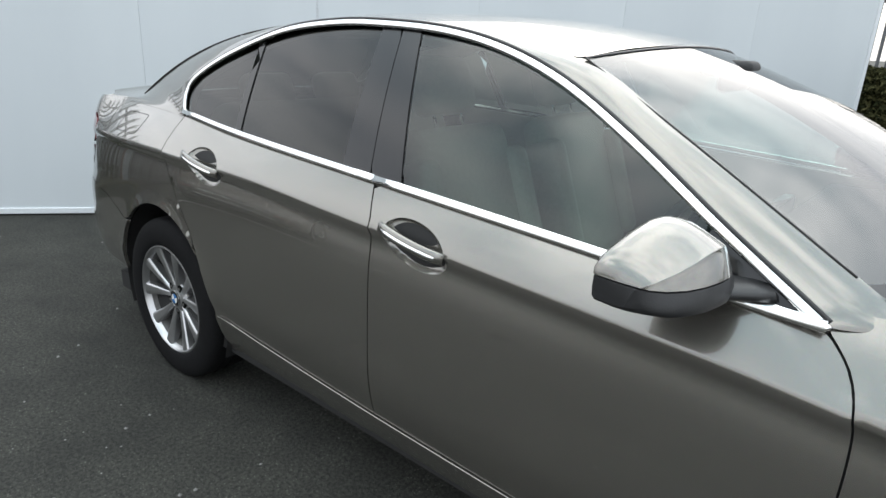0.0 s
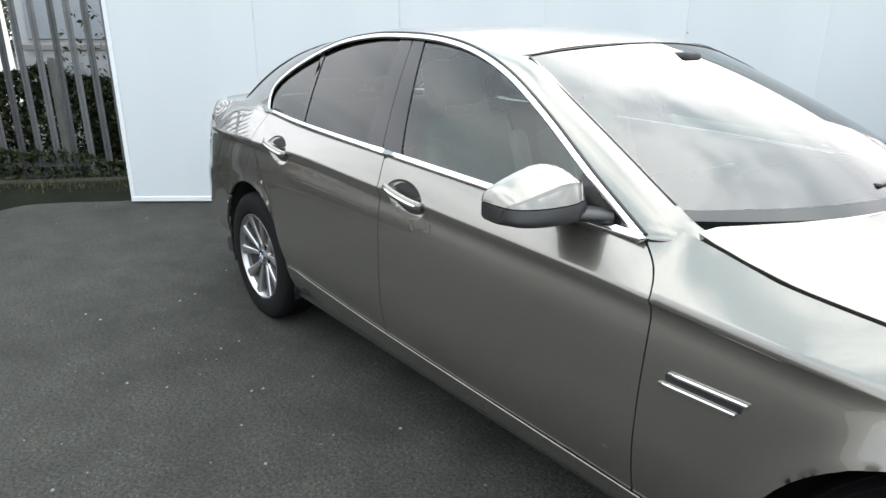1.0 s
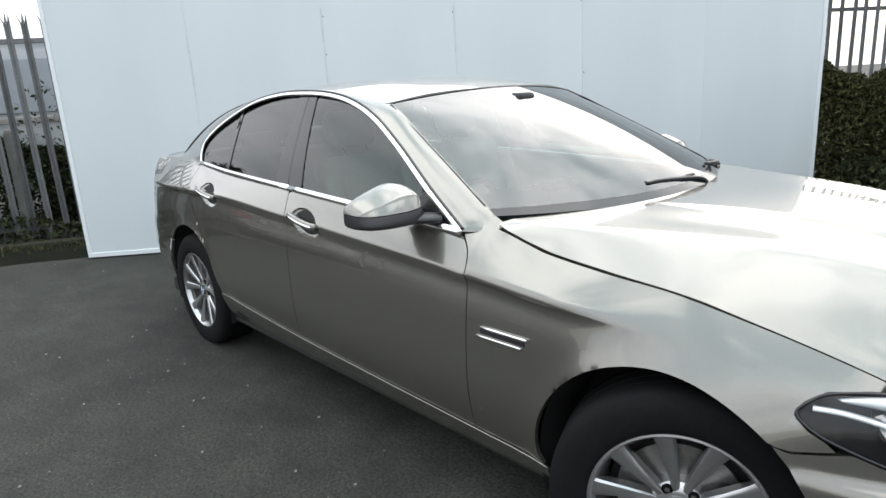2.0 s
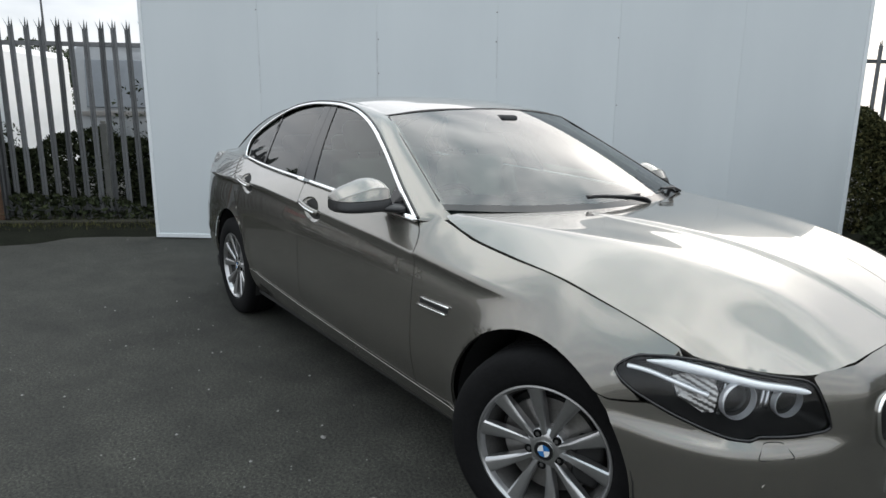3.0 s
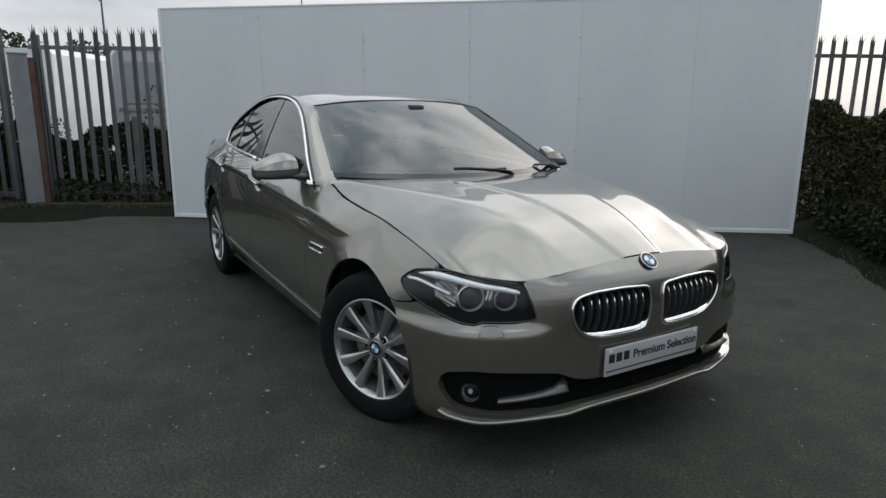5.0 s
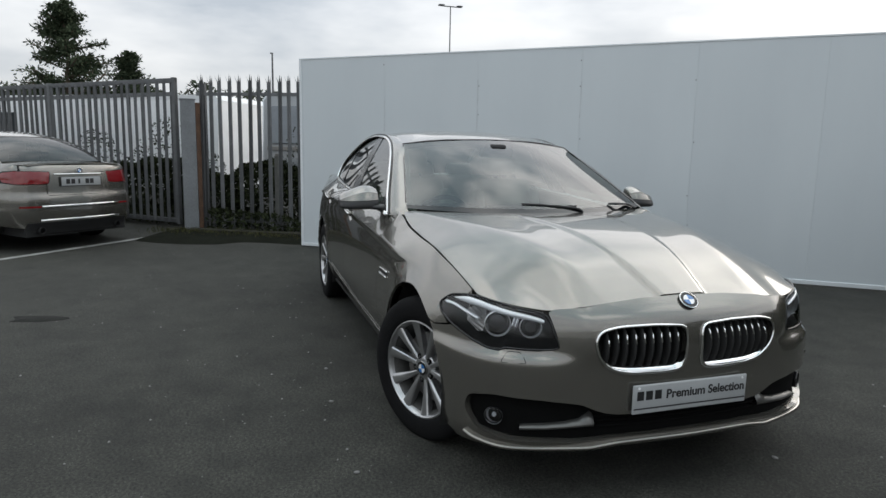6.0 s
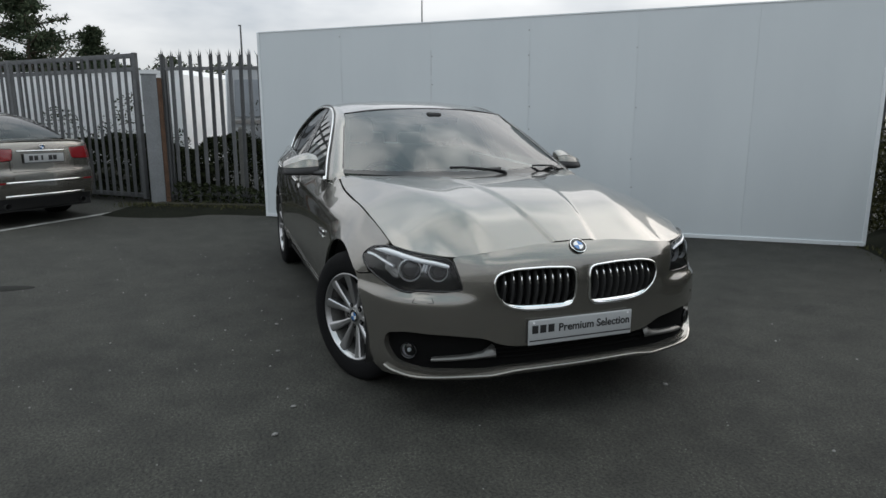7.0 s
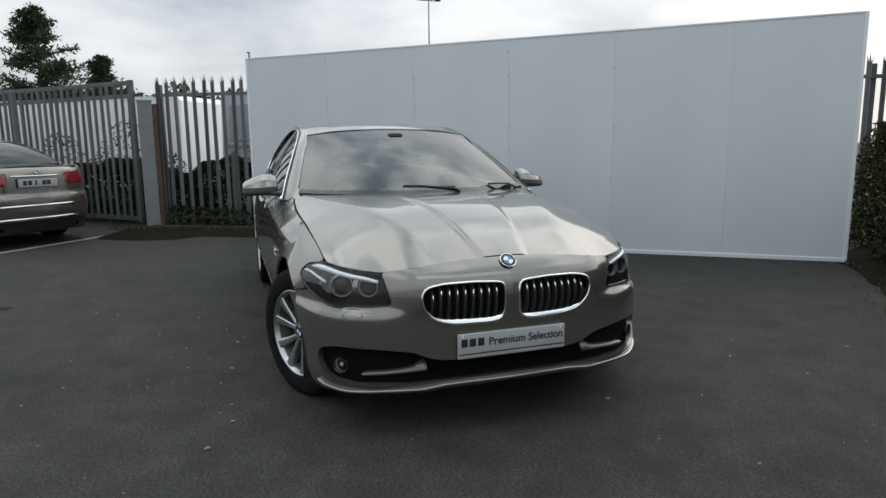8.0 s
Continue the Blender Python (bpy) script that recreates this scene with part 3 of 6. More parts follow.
def build_body(car):
    # inner shell that shows in the shut lines
    outline = side_poly([(-4.0, 0.36), (-3.37, 0.36)] + arch(-WB, 176, -14, 0.397) + [(-2.57, 0.20), (-0.42, 0.20)] + arch(0, 195, -12, 0.397) + [(0.40, 0.25), (0.41, 0.25), (0.41, 0.55), (0.30, 0.62), (0.26, 0.70)]
                        + [(x, z - 0.012) for x, z in HOOD_EDGE[::-1]][2:] + [(-0.74, 0.945), (-1.8, 0.995), (-2.94, 1.05), (-3.4, 1.06), (-4.0, 1.03)])
    both("body_shell", sheet(lambda u, v: skin(u, v + CREASE_Z(plan_at(u)[2]), 0.014), outline, step=0.03, fold=0), DARK, car)

    # doors
    fd = side_poly(smooth_line(FRONT_GAP) + [(-1.2, float(TOP_Z(-1.2)))] + smooth_line(B_GAP[::-1]) + [(-1.2, 0.324)])
    front_door = both("front_door", sheet(skin_v, fd, [side_poly(cup_outline(*HANDLES[0]))], step=0.016, rows=[0.0], gap=0.0022), PAINT, car)
    rd = side_poly(smooth_line(B_GAP) + [(-2.3, float(TOP_Z(-2.3)))] + smooth_line(REAR_GAP[::-1]) + [(-2.42, 0.378), (-2.1, 0.357)])
    rear_door = both("rear_door", sheet(skin_v, rd, [side_poly(cup_outline(*HANDLES[1]))], step=0.016, rows=[0.0], gap=0.0022), PAINT, car)
    # sill
    sill = side_poly([(-2.56, 0.20), (-2.578, 0.29), (-2.588, 0.42), (-2.572, 0.421), (-2.565, 0.392), (-2.42, 0.376), (-2.1, 0.354), (-1.78, 0.337), (-1.2, 0.321), (-0.70, 0.306), (-0.35, 0.298), (-0.352, 0.26), (-0.335, 0.17), (-1.4, 0.165), (-2.3, 0.185)])
    both("side_skirt", sheet(skin_v, sill, step=0.02, gap=0.0022), PAINT, car)
    for lft in (False, True):
        bm = bmesh.new()
        tube_into(bm, [Vector(skin(np.array([u]), np.array([float(SILL_Z(u))]), -0.0035)[0]) for u in np.linspace(-2.56, -0.37, 30)], flat_section(0.005, 0.005))
        bmesh.ops.recalc_face_normals(bm, faces=bm.faces)
        part("sill_strip", mirrored(bm) if lft else bm, PAINT, car)
    # front wing
    wing = side_poly(smooth_line(HOOD_EDGE) + [(float(np.interp(u, PU, PX)), z) for u, z in ((0.53, 0.766), (0.43, 0.7595), (0.35, 0.746), (0.313, 0.727), (0.289, 0.700), (0.318, 0.671), (0.374, 0.646), (0.405, 0.638), (0.357, 0.626), (0.293, 0.616), (0.249, 0.622))] + arch(0, 49, 181)
                     + [(-0.36, 0.300), (-0.658, 0.308)] + smooth_line(FRONT_GAP) + [(-0.752, 0.970), (-0.71, 0.986), (-0.66, 0.988)])
    both("front_wing", sheet(skin_v, wing, step=0.014, rows=[0.0], gap=0.0022), PAINT, car)
    # rear quarter
    quarter = side_poly(smooth_line(REAR_GAP)[2:] + [(-3.0, 1.074), (-3.2, 1.081), (-3.5, 1.079), (-3.78, 1.068), (-3.96, 1.052), (-3.965, 0.99), (-3.80, 0.978), (-3.74, 0.96), (-3.72, 0.80), (-3.80, 0.69), (-3.5, 0.66), (-3.30, 0.60)] + arch(-WB, 134, 0, 0.388))
    both("rear_quarter", sheet(skin_v, quarter, step=0.0147, rows=[0.0], gap=0.0022), PAINT, car)

    # bonnet
    half = [(float(HOOD_FRONT_X(y)), -y) for y in (0.0, 0.1, 0.2, 0.28, 0.36, 0.42, 0.48, 0.52, 0.56, 0.60, 0.63, 0.66, 0.69, 0.72, 0.74, 0.752)] + [(0.462, -0.769), (0.40, -0.7755), (0.34, -0.7785), (0.2, -0.7850), (0.10, -0.7915), (0.0, -0.7955), (-0.2, -0.7990), (-0.40, -0.7990), (-0.51, -0.7955), (-0.595, -0.787), (-0.645, -0.772),
            (-0.615, -0.70), (-0.52, -0.5), (-0.445, -0.25), (-0.42, 0.0)]
    hood = half + [(x, -y) for x, y in half[-2:0:-1]]
    hood = [(float(a), float(b)) for a, b in hood]
    part("bonnet", sheet(field(hood_z), hood, step=0.0115, fold=0.02, gap=0.002), PAINT, car)
    part("bonnet_frame", sheet(field(hood_z, -0.025), hood, step=0.05, fold=0.0, gap=0.02), DARK, car)

    # roof with its two screens
    front_edge = [(-1.315 - 0.070 * (y / 0.594) ** 2, y) for y in np.linspace(0.597, -0.597, 15)]
    rear_edge = [(-2.96 + 0.10 * (y / 0.58) ** 2, y) for y in np.linspace(-0.585, 0.585, 15)]
    roof = front_edge + [(p[0], -p[1]) for p in RAIL_IN[5:10]] + rear_edge + [(p[0], p[1]) for p in RAIL_IN[9:4:-1]]
    part("roof", sheet(field(roof_z), [(float(a), float(b)) for a, b in roof], step=0.03, fold=0.012), PAINT, car)
    part("headliner", sheet(field(roof_z, -0.035), [(float(a), float(b)) for a, b in roof], step=0.08, fold=0.0, gap=0.01), LINER, car)

    # window surrounds and pillars
    def frame_rows(outer, inner, swell=0.010):
        a, b = spline(right(outer), 6), spline(right(inner), 6)
        rows = []
        for p, q in zip(a, b):
            d = q - p
            out = Vector((0.0, -0.75, 0.66))
            q = q + d.normalized() * 0.006
            d = q - p
            rows.append([p + d * s + out * swell * 4 * s * (1 - s) for s in (0, 0.08, 0.25, 0.5, 0.75, 0.92, 1)])
        return rows
    c_out = [(-0.67, 0.812, 0.962)] + RAIL[:13] + [(-2.962, 0.787, 1.060), (-3.10, 0.774, 1.064), (-3.50, 0.736, 1.064)]
    c_in = [(-0.605, 0.745, 0.968)] + RAIL_IN + [tuple(rs_point(1.0, 0.10)), (-3.545, 0.66, 1.072)]
    pillar = loft(frame_rows(c_out, c_in))
    bmesh.ops.recalc_face_normals(pillar, faces=pillar.faces)
    both("window_pillar", pillar, PAINT, car)
    back = loft([[p + Vector((0, 0.035, -0.03)) for p in row] for row in frame_rows(c_out, c_in, 0.0)])
    both("pillar_trim", back, LINER, car)

    def screen(fn, n=24, m=14):
        return [[fn(-1 + 2 * k / n, i / m) for k in range(n + 1)] for i in range(m + 1)]
    ws = screen(ws_point)
    part("windscreen", loft(ws), GLASS, car, "windscreen of green-tinted laminated glass")
    lift = Vector((0.0012, 0, 0.0016))
    band = loft([[ws_point(-1 + k / 14, v) + lift for k in range(29)] for v in (0.0, 0.025, 0.05)])
    bmesh.ops.recalc_face_normals(band, faces=band.faces)
    part("screen_band", band, GLOSS_BLACK, car, "black edge band on the windscreen")
    ring = [r[0] for r in ws] + ws[-1][1:-1] + [r[-1] for r in ws[::-1]]
    fr = bmesh.new()
    tube_into(fr, [p + Vector((0.001, 0, 0.002)) for p in ring[1:-1]], flat_section(0.006, 0.003), up=(0.55, 0, 0.83))
    part("windscreen_seal", fr, BLACK, car)
    rs = screen(rs_point)
    part("rear_screen", loft([r[::-1] for r in rs]), REAR_GLASS, car, "dark tinted rear screen")
    ring = [r[0] for r in rs] + rs[-1][1:-1] + [r[-1] for r in rs[::-1]]
    fr = bmesh.new()
    tube_into(fr, [p + Vector((-0.001, 0, 0.001)) for p in ring], flat_section(0.012, 0.005), up=(-0.45, 0, 0.89))
    part("rear_screen_seal", fr, BLACK, car)

    # scuttle under the screen
    cow = loft([[Vector((-0.41 - 0.272 * q * q, q * 0.757, 0.978 + 0.004 * q * q)) for q in np.linspace(-1, 1, 25)], [Vector((-0.30 - 0.25 * q * q, q * 0.77, 0.955 - 0.05 * q * q)) for q in np.linspace(-1, 1, 25)]])
    part("scuttle", cow, BLACK, car)

    # boot lid: top and rear face
    bt_half = [(-3.59, 0.0), (-3.57, -0.30), (-3.535, -0.64), (-3.60, -0.69), (-3.80, -0.675), (-3.97, -0.60), (-4.00, -0.3), (-4.015, 0.0)]
    bt = bt_half + [(x, -y) for x, y in bt_half[-2:0:-1]]
    boot_z = lambda x, y: curve1([-4.1, -4.01, -3.9, -3.6, -3.4], [1.05, 1.088, 1.08, 1.092, 1.11])(x) - 0.03 * (abs(y) / 0.7) ** 2.5
    lid = sheet(field(boot_z), bt, step=0.03, fold=0.02, gap=0.002)
    face_poly = [(rear_u(y), z) for y, z in [(-0.705, 1.046), (-0.70, 0.986), (-0.368, 0.977), (-0.392, 0.836), (-0.425, 0.828), (-0.42, 0.69), (0.42, 0.69), (0.425, 0.828), (0.392, 0.836), (0.368, 0.977), (0.70, 0.986), (0.705, 1.046), (0.3, 1.072), (-0.3, 1.072)]]
    face = sheet(skin, [(u, z) for u, z in face_poly], step=0.02, fold=0.02, gap=0.002)
    part("boot_lid", joined(lid, face), PAINT, car)
    rear_half = [(float(np.interp(x, PX, PU)), z) for x, z in arch(-WB, 178, 136, 0.388, n=10)] + [(float(np.interp(-3.31, PX, PU)), 0.602), (near_u(-3.5, 0.87), 0.66), (float(np.interp(-3.80, PX, PU)), 0.69), (float(np.interp(-3.72, PX, PU)), 0.80), (float(np.interp(-3.77, PX, PU)), 0.842), (rear_u(-0.72), 0.822), (rear_u(-0.50), 0.822), (rear_u(-0.43), 0.828), (rear_u(-0.425), 0.688)]
    rear_poly = rear_half + [(2 * U_REAR - u, z) for u, z in rear_half[::-1]] + [(2 * U_REAR - near_u(-3.75, 0.84), 0.325), (rear_u(0.5), 0.27), (rear_u(-0.5), 0.27), (near_u(-3.75, 0.84), 0.325)]
    part("rear_bumper", sheet(skin, rear_poly, step=0.022, fold=0.015, gap=0.002), PAINT, car)
    return front_door, rear_door


KIDNEY = [(-0.045, 0.684), (-0.18, 0.692), (-0.32, 0.690), (-0.395, 0.675), (-0.415, 0.635), (-0.395, 0.57), (-0.345, 0.528), (-0.27, 0.513), (-0.12, 0.510), (-0.055, 0.516), (-0.036, 0.545), (-0.033, 0.65)]
INTAKE_R = [(-0.0, 0.345), (-0.30, 0.345), (-0.38, 0.358), (-0.45, 0.392), (-0.60, 0.410), (-0.76, 0.418), (-0.825, 0.398), (-0.835, 0.34), (-0.805, 0.275), (-0.70, 0.247), (-0.45, 0.247), (-0.37, 0.256), (0.0, 0.262)]
LAMP = [(0.293, 0.700), (0.315, 0.724), (0.350, 0.743), (0.43, 0.757), (0.54, 0.763), (0.60, 0.760), (0.68, 0.754), (0.76, 0.745), (0.84, 0.736), (0.885, 0.727), (0.912, 0.708), (0.933, 0.655), (0.945, 0.606),
        (0.875, 0.596), (0.76, 0.597), (0.727, 0.596), (0.70, 0.587), (0.635, 0.589), (0.55, 0.604), (0.46, 0.624), (0.375, 0.650), (0.32, 0.674)]


def lamp_poly():
    return [(p.x, p.y) for p in spline([(a, b, 0) for a, b in LAMP], 3, True)]


def build_front(car):
    kid_r = [(front_u(y), z) for y, z in KIDNEY]
    kid_l = [(2 * U_FRONT - u, z) for u, z in kid_r][::-1]
    intake = [(front_u(y), z) for y, z in INTAKE_R]
    intake = intake + [(2 * U_FRONT - u, z) for u, z in intake[-2:0:-1]]
    lamp = lamp_poly()
    arch_u = [(float(np.interp(x, PX, PU)), z) for x, z in arch(0, -28, 49, n=16)]
    low = [(front_u(-0.80), 0.200), (front_u(-0.6), 0.196), (front_u(-0.38), 0.206), (front_u(-0.3), 0.218), (front_u(0.0), 0.221)]
    up = [(0.293, 0.614), (0.357, 0.624), (0.41, 0.636)] + [(u, z - 0.003) for u, z in LAMP[19:12:-1]] + [(0.949, 0.606), (0.938, 0.655), (0.917, 0.710), (0.905, 0.733), (0.93, 0.746), (front_u(-0.44), 0.757), (front_u(-0.36), 0.769), (front_u(-0.2), 0.782), (U_FRONT, 0.787)]
    half = arch_u + up
    outline = low[::-1] + half
    outline = outline + [(2 * U_FRONT - u, z) for u, z in outline[-2:0:-1]]
    part("front_bumper", sheet(skin, outline, [rounded(kid_r, 0.03), rounded(kid_l, 0.03), rounded(intake, 0.034)], step=0.013, fold=0.03, gap=0.002), PAINT, car)
    part("bumper_core", sheet(lambda u, z: skin(u, z, 0.085), [(front_u(-0.78), 0.20), (front_u(0.78), 0.20), (front_u(0.70), 0.60), (front_u(0.42), 0.72), (front_u(-0.42), 0.72), (front_u(-0.70), 0.60)], step=0.04, fold=0), DARK, car)
    # lower lip
    path = [Vector(skin(np.array([front_u(y)]), np.array([z]), -0.004)[0]) for y, z in [(-0.832, 0.244), (-0.80, 0.226), (-0.70, 0.214), (-0.45, 0.222), (-0.37, 0.229), (-0.30, 0.238), (-0.15, 0.241), (0, 0.241), (0.15, 0.241), (0.30, 0.238), (0.37, 0.229), (0.45, 0.222), (0.70, 0.214), (0.80, 0.226), (0.832, 0.244)]]
    bm = bmesh.new()
    tube_into(bm, spline(path, 6), flat_section(0.026, 0.016))
    bmesh.ops.recalc_face_normals(bm, faces=bm.faces)
    part("bumper_lip", bm, PAINT, car)




def rounded_box(lo, hi, r=0.03, m=None):
    bm = bmesh.new()
    v = bmesh.ops.create_cube(bm, size=1.0)["verts"]
    c, s = [(a + b) / 2 for a, b in zip(lo, hi)], [abs(b - a) for a, b in zip(lo, hi)]
    bmesh.ops.transform(bm, matrix=Matrix.Translation(c) @ Matrix.Diagonal((*s, 1)), verts=v)
    bmesh.ops.bevel(bm, geom=list(bm.edges), offset=min(r, 0.48 * min(s)), segments=3, affect="EDGES", profile=0.5)
    if m is not None:
        bmesh.ops.transform(bm, matrix=m, verts=bm.verts)
    return bm


def disc_badge(name, at, normal, r, parent, spin=0.0, ring=True):
    """A round badge: dark ring, chrome rim, four quarters in blue and white."""
    q = Vector(normal).to_track_quat("Y", "Z").to_matrix().to_4x4()
    m = Matrix.Translation(at) @ q @ pose(0, 0, 0, 0, spin, 0)

    def put(bm):
        bmesh.ops.transform(bm, matrix=m, verts=bm.verts)
        return bm
    base = part(name, put(lathe([(0.001, 0.0), (r * 0.97, 0.0), (r, 0.001), (r, 0.003), (r * 0.95, 0.0045), (0.001, 0.0052)], 32)), GLOSS_BLACK, parent, "round badge with a dark ring")
    part("rim", put(lathe([(r * 0.94, 0.003), (r * 1.0, 0.003), (r * 1.0, 0.0055), (r * 0.94, 0.006)], 32, closed=True)), CHROME, base)
    for k in range(4):
        bm = bmesh.new()
        rr = r * 0.60
        low = [bm.verts.new((0, 0.006, 0))] + [bm.verts.new((rr * math.cos(math.pi / 2 * (k + i / 6)), 0.006, rr * math.sin(math.pi / 2 * (k + i / 6)))) for i in range(7)]
        f = bm.faces.new(low)
        e = bmesh.ops.extrude_face_region(bm, geom=[f])
        bmesh.ops.translate(bm, vec=(0, 0.0008, 0), verts=[v for v in e["geom"] if isinstance(v, bmesh.types.BMVert)])
        bmesh.ops.recalc_face_normals(bm, faces=bm.faces)
        part("quarter", put(bm), BLUE if k % 2 else BADGE_WHITE, base, smooth=False)
    return base


SATIN = simple("satin_ring_and_glint", (0.72, 0.73, 0.75), 0.4, 0.3, var=0.04)
DARK_ALLOY = simple("dull_dark_alloy", (0.10, 0.098, 0.095), 0.55, 0.6, var=0.25)


def build_wheel(car, x, y, spin, steer=0.0):
    """A wheel with five pairs of spokes, at a hub; the outer face looks away from the car."""
    side = 1 if y > 0 else -1
    m = pose(x, y, 0.326, 0, 0, steer + (180 if side > 0 else 0)) @ pose(0, 0, 0, 0, spin, 0)
    hub = new("wheel")
    hub.parent = car
    hub.matrix_basis = m
    part("tyre", lathe([(0.222, -0.098), (0.232, -0.108), (0.250, -0.1125), (0.285, -0.1135), (0.315, -0.107), (0.330, -0.095), (0.3365, -0.078), (0.338, -0.055), (0.338, -0.045), (0.331, -0.044), (0.331, -0.036), (0.338, -0.035),
                        (0.338, -0.006), (0.331, -0.005), (0.331, 0.005), (0.338, 0.006), (0.338, 0.035), (0.331, 0.036), (0.331, 0.044), (0.338, 0.045), (0.337, 0.075), (0.330, 0.095), (0.30, 0.110), (0.25, 0.112), (0.222, 0.1)], 72, closed=True), RUBBER, hub, "black road tyre")
    rim = lathe([(0.2285, -0.100), (0.2275, -0.106), (0.222, -0.1075), (0.217, -0.103), (0.212, -0.092), (0.208, -0.084), (0.212, -0.080), (0.222, -0.09)], 72, closed=True)
    part("rim", rim, ALLOY, hub, "silver alloy rim")
    # the barrel is a darker alloy than the rim and spokes
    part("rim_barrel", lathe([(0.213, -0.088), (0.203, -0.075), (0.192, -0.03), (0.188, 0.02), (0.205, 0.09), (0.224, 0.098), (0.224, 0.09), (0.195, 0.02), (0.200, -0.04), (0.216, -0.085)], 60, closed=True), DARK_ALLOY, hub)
    part("hub_face", lathe([(0.001, -0.078), (0.040, -0.078), (0.058, -0.074), (0.070, -0.062), (0.074, -0.04), (0.074, 0.02), (0.001, 0.02)], 40), ALLOY, hub)
    spokes = []
    for k in range(5):
        for s in (-1, 1):
            bm = bmesh.new()
            a0 = radians(90 + 72 * k)
            rows = []
            for r, ang, wid, yf, dep in ((0.042, 13, 0.0105, -0.074, 0.03), (0.085, 15.0, 0.0125, -0.080, 0.034), (0.13, 16.2, 0.0165, -0.087, 0.034), (0.175, 17.2, 0.0215, -0.094, 0.032), (0.205, 17.8, 0.0255, -0.0985, 0.025), (0.219, 18.0, 0.029, -0.101, 0.02)):
                a = a0 + s * radians(ang)
                c = Vector((r * math.cos(a), 0, r * math.sin(a)))
                t = Vector((-math.sin(a), 0, math.cos(a)))
                rows.append([c + t * w * wid + Vector((0, yy, 0)) for w, yy in ((-1, yf + dep), (-1, yf + 0.006), (-0.75 , yf + 0.001), (s * 0.35, yf - 0.0015), (0.75, yf + 0.001), (1, yf + 0.006), (1, yf + dep))])
            grid = [[bm.verts.new(p) for p in row] for row in rows]
            for a, b in zip(grid, grid[1:]):
                for i in range(6):
                    bm.faces.new((a[i], a[i + 1], b[i + 1], b[i]))
            bmesh.ops.recalc_face_normals(bm, faces=bm.faces)
            if sum(f.normal.y for f in bm.faces) > 0:
                bmesh.ops.reverse_faces(bm, faces=bm.faces)
            for e in bm.edges:
                if len(e.link_faces) == 2 and e.calc_face_angle(0) > 0.5:
                    e.smooth = False
            spokes.append(bm)
    for bm in spokes:
        part("spoke", bm, ALLOY, hub)
    for k in range(5):
        a = radians(90 + 36 + 72 * k)
        # flat black disc: the bolt hole's shade is put into its colour
        part("bolt_recess", lathe([(0.001, -0.0768), (0.013, -0.0768), (0.015, -0.0755), (0.015, -0.070), (0.001, -0.070)], 16, at=(0.055 * math.cos(a), 0.0, 0.055 * math.sin(a))), VOID, hub)
        part("wheel_bolt", lathe([(0.001, -0.058), (0.006, -0.058), (0.008, -0.055), (0.008, -0.047), (0.011, -0.046), (0.011, -0.043), (0.001, -0.043)], 10, at=(0.055 * math.cos(a), -0.0205, 0.055 * math.sin(a))), DARK_ALLOY, hub)
    part("brake_disc", lathe([(0.07, -0.030), (0.160, -0.030), (0.160, -0.008), (0.07, -0.008)], 48, closed=True), DISC_STEEL, hub, "worn steel brake disc")
    part("brake_calliper", rounded_box((0.085, -0.050, -0.085), (0.178, 0.03, 0.085), 0.02), DARK, hub)
    # plain dark disc that closes the wheel behind the brake disc
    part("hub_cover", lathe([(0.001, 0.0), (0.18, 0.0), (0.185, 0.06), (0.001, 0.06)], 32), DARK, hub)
    disc_badge("centre_cap", (0, -0.0785, 0), (0, -1, 0), 0.034, hub, spin=20)
    return hub


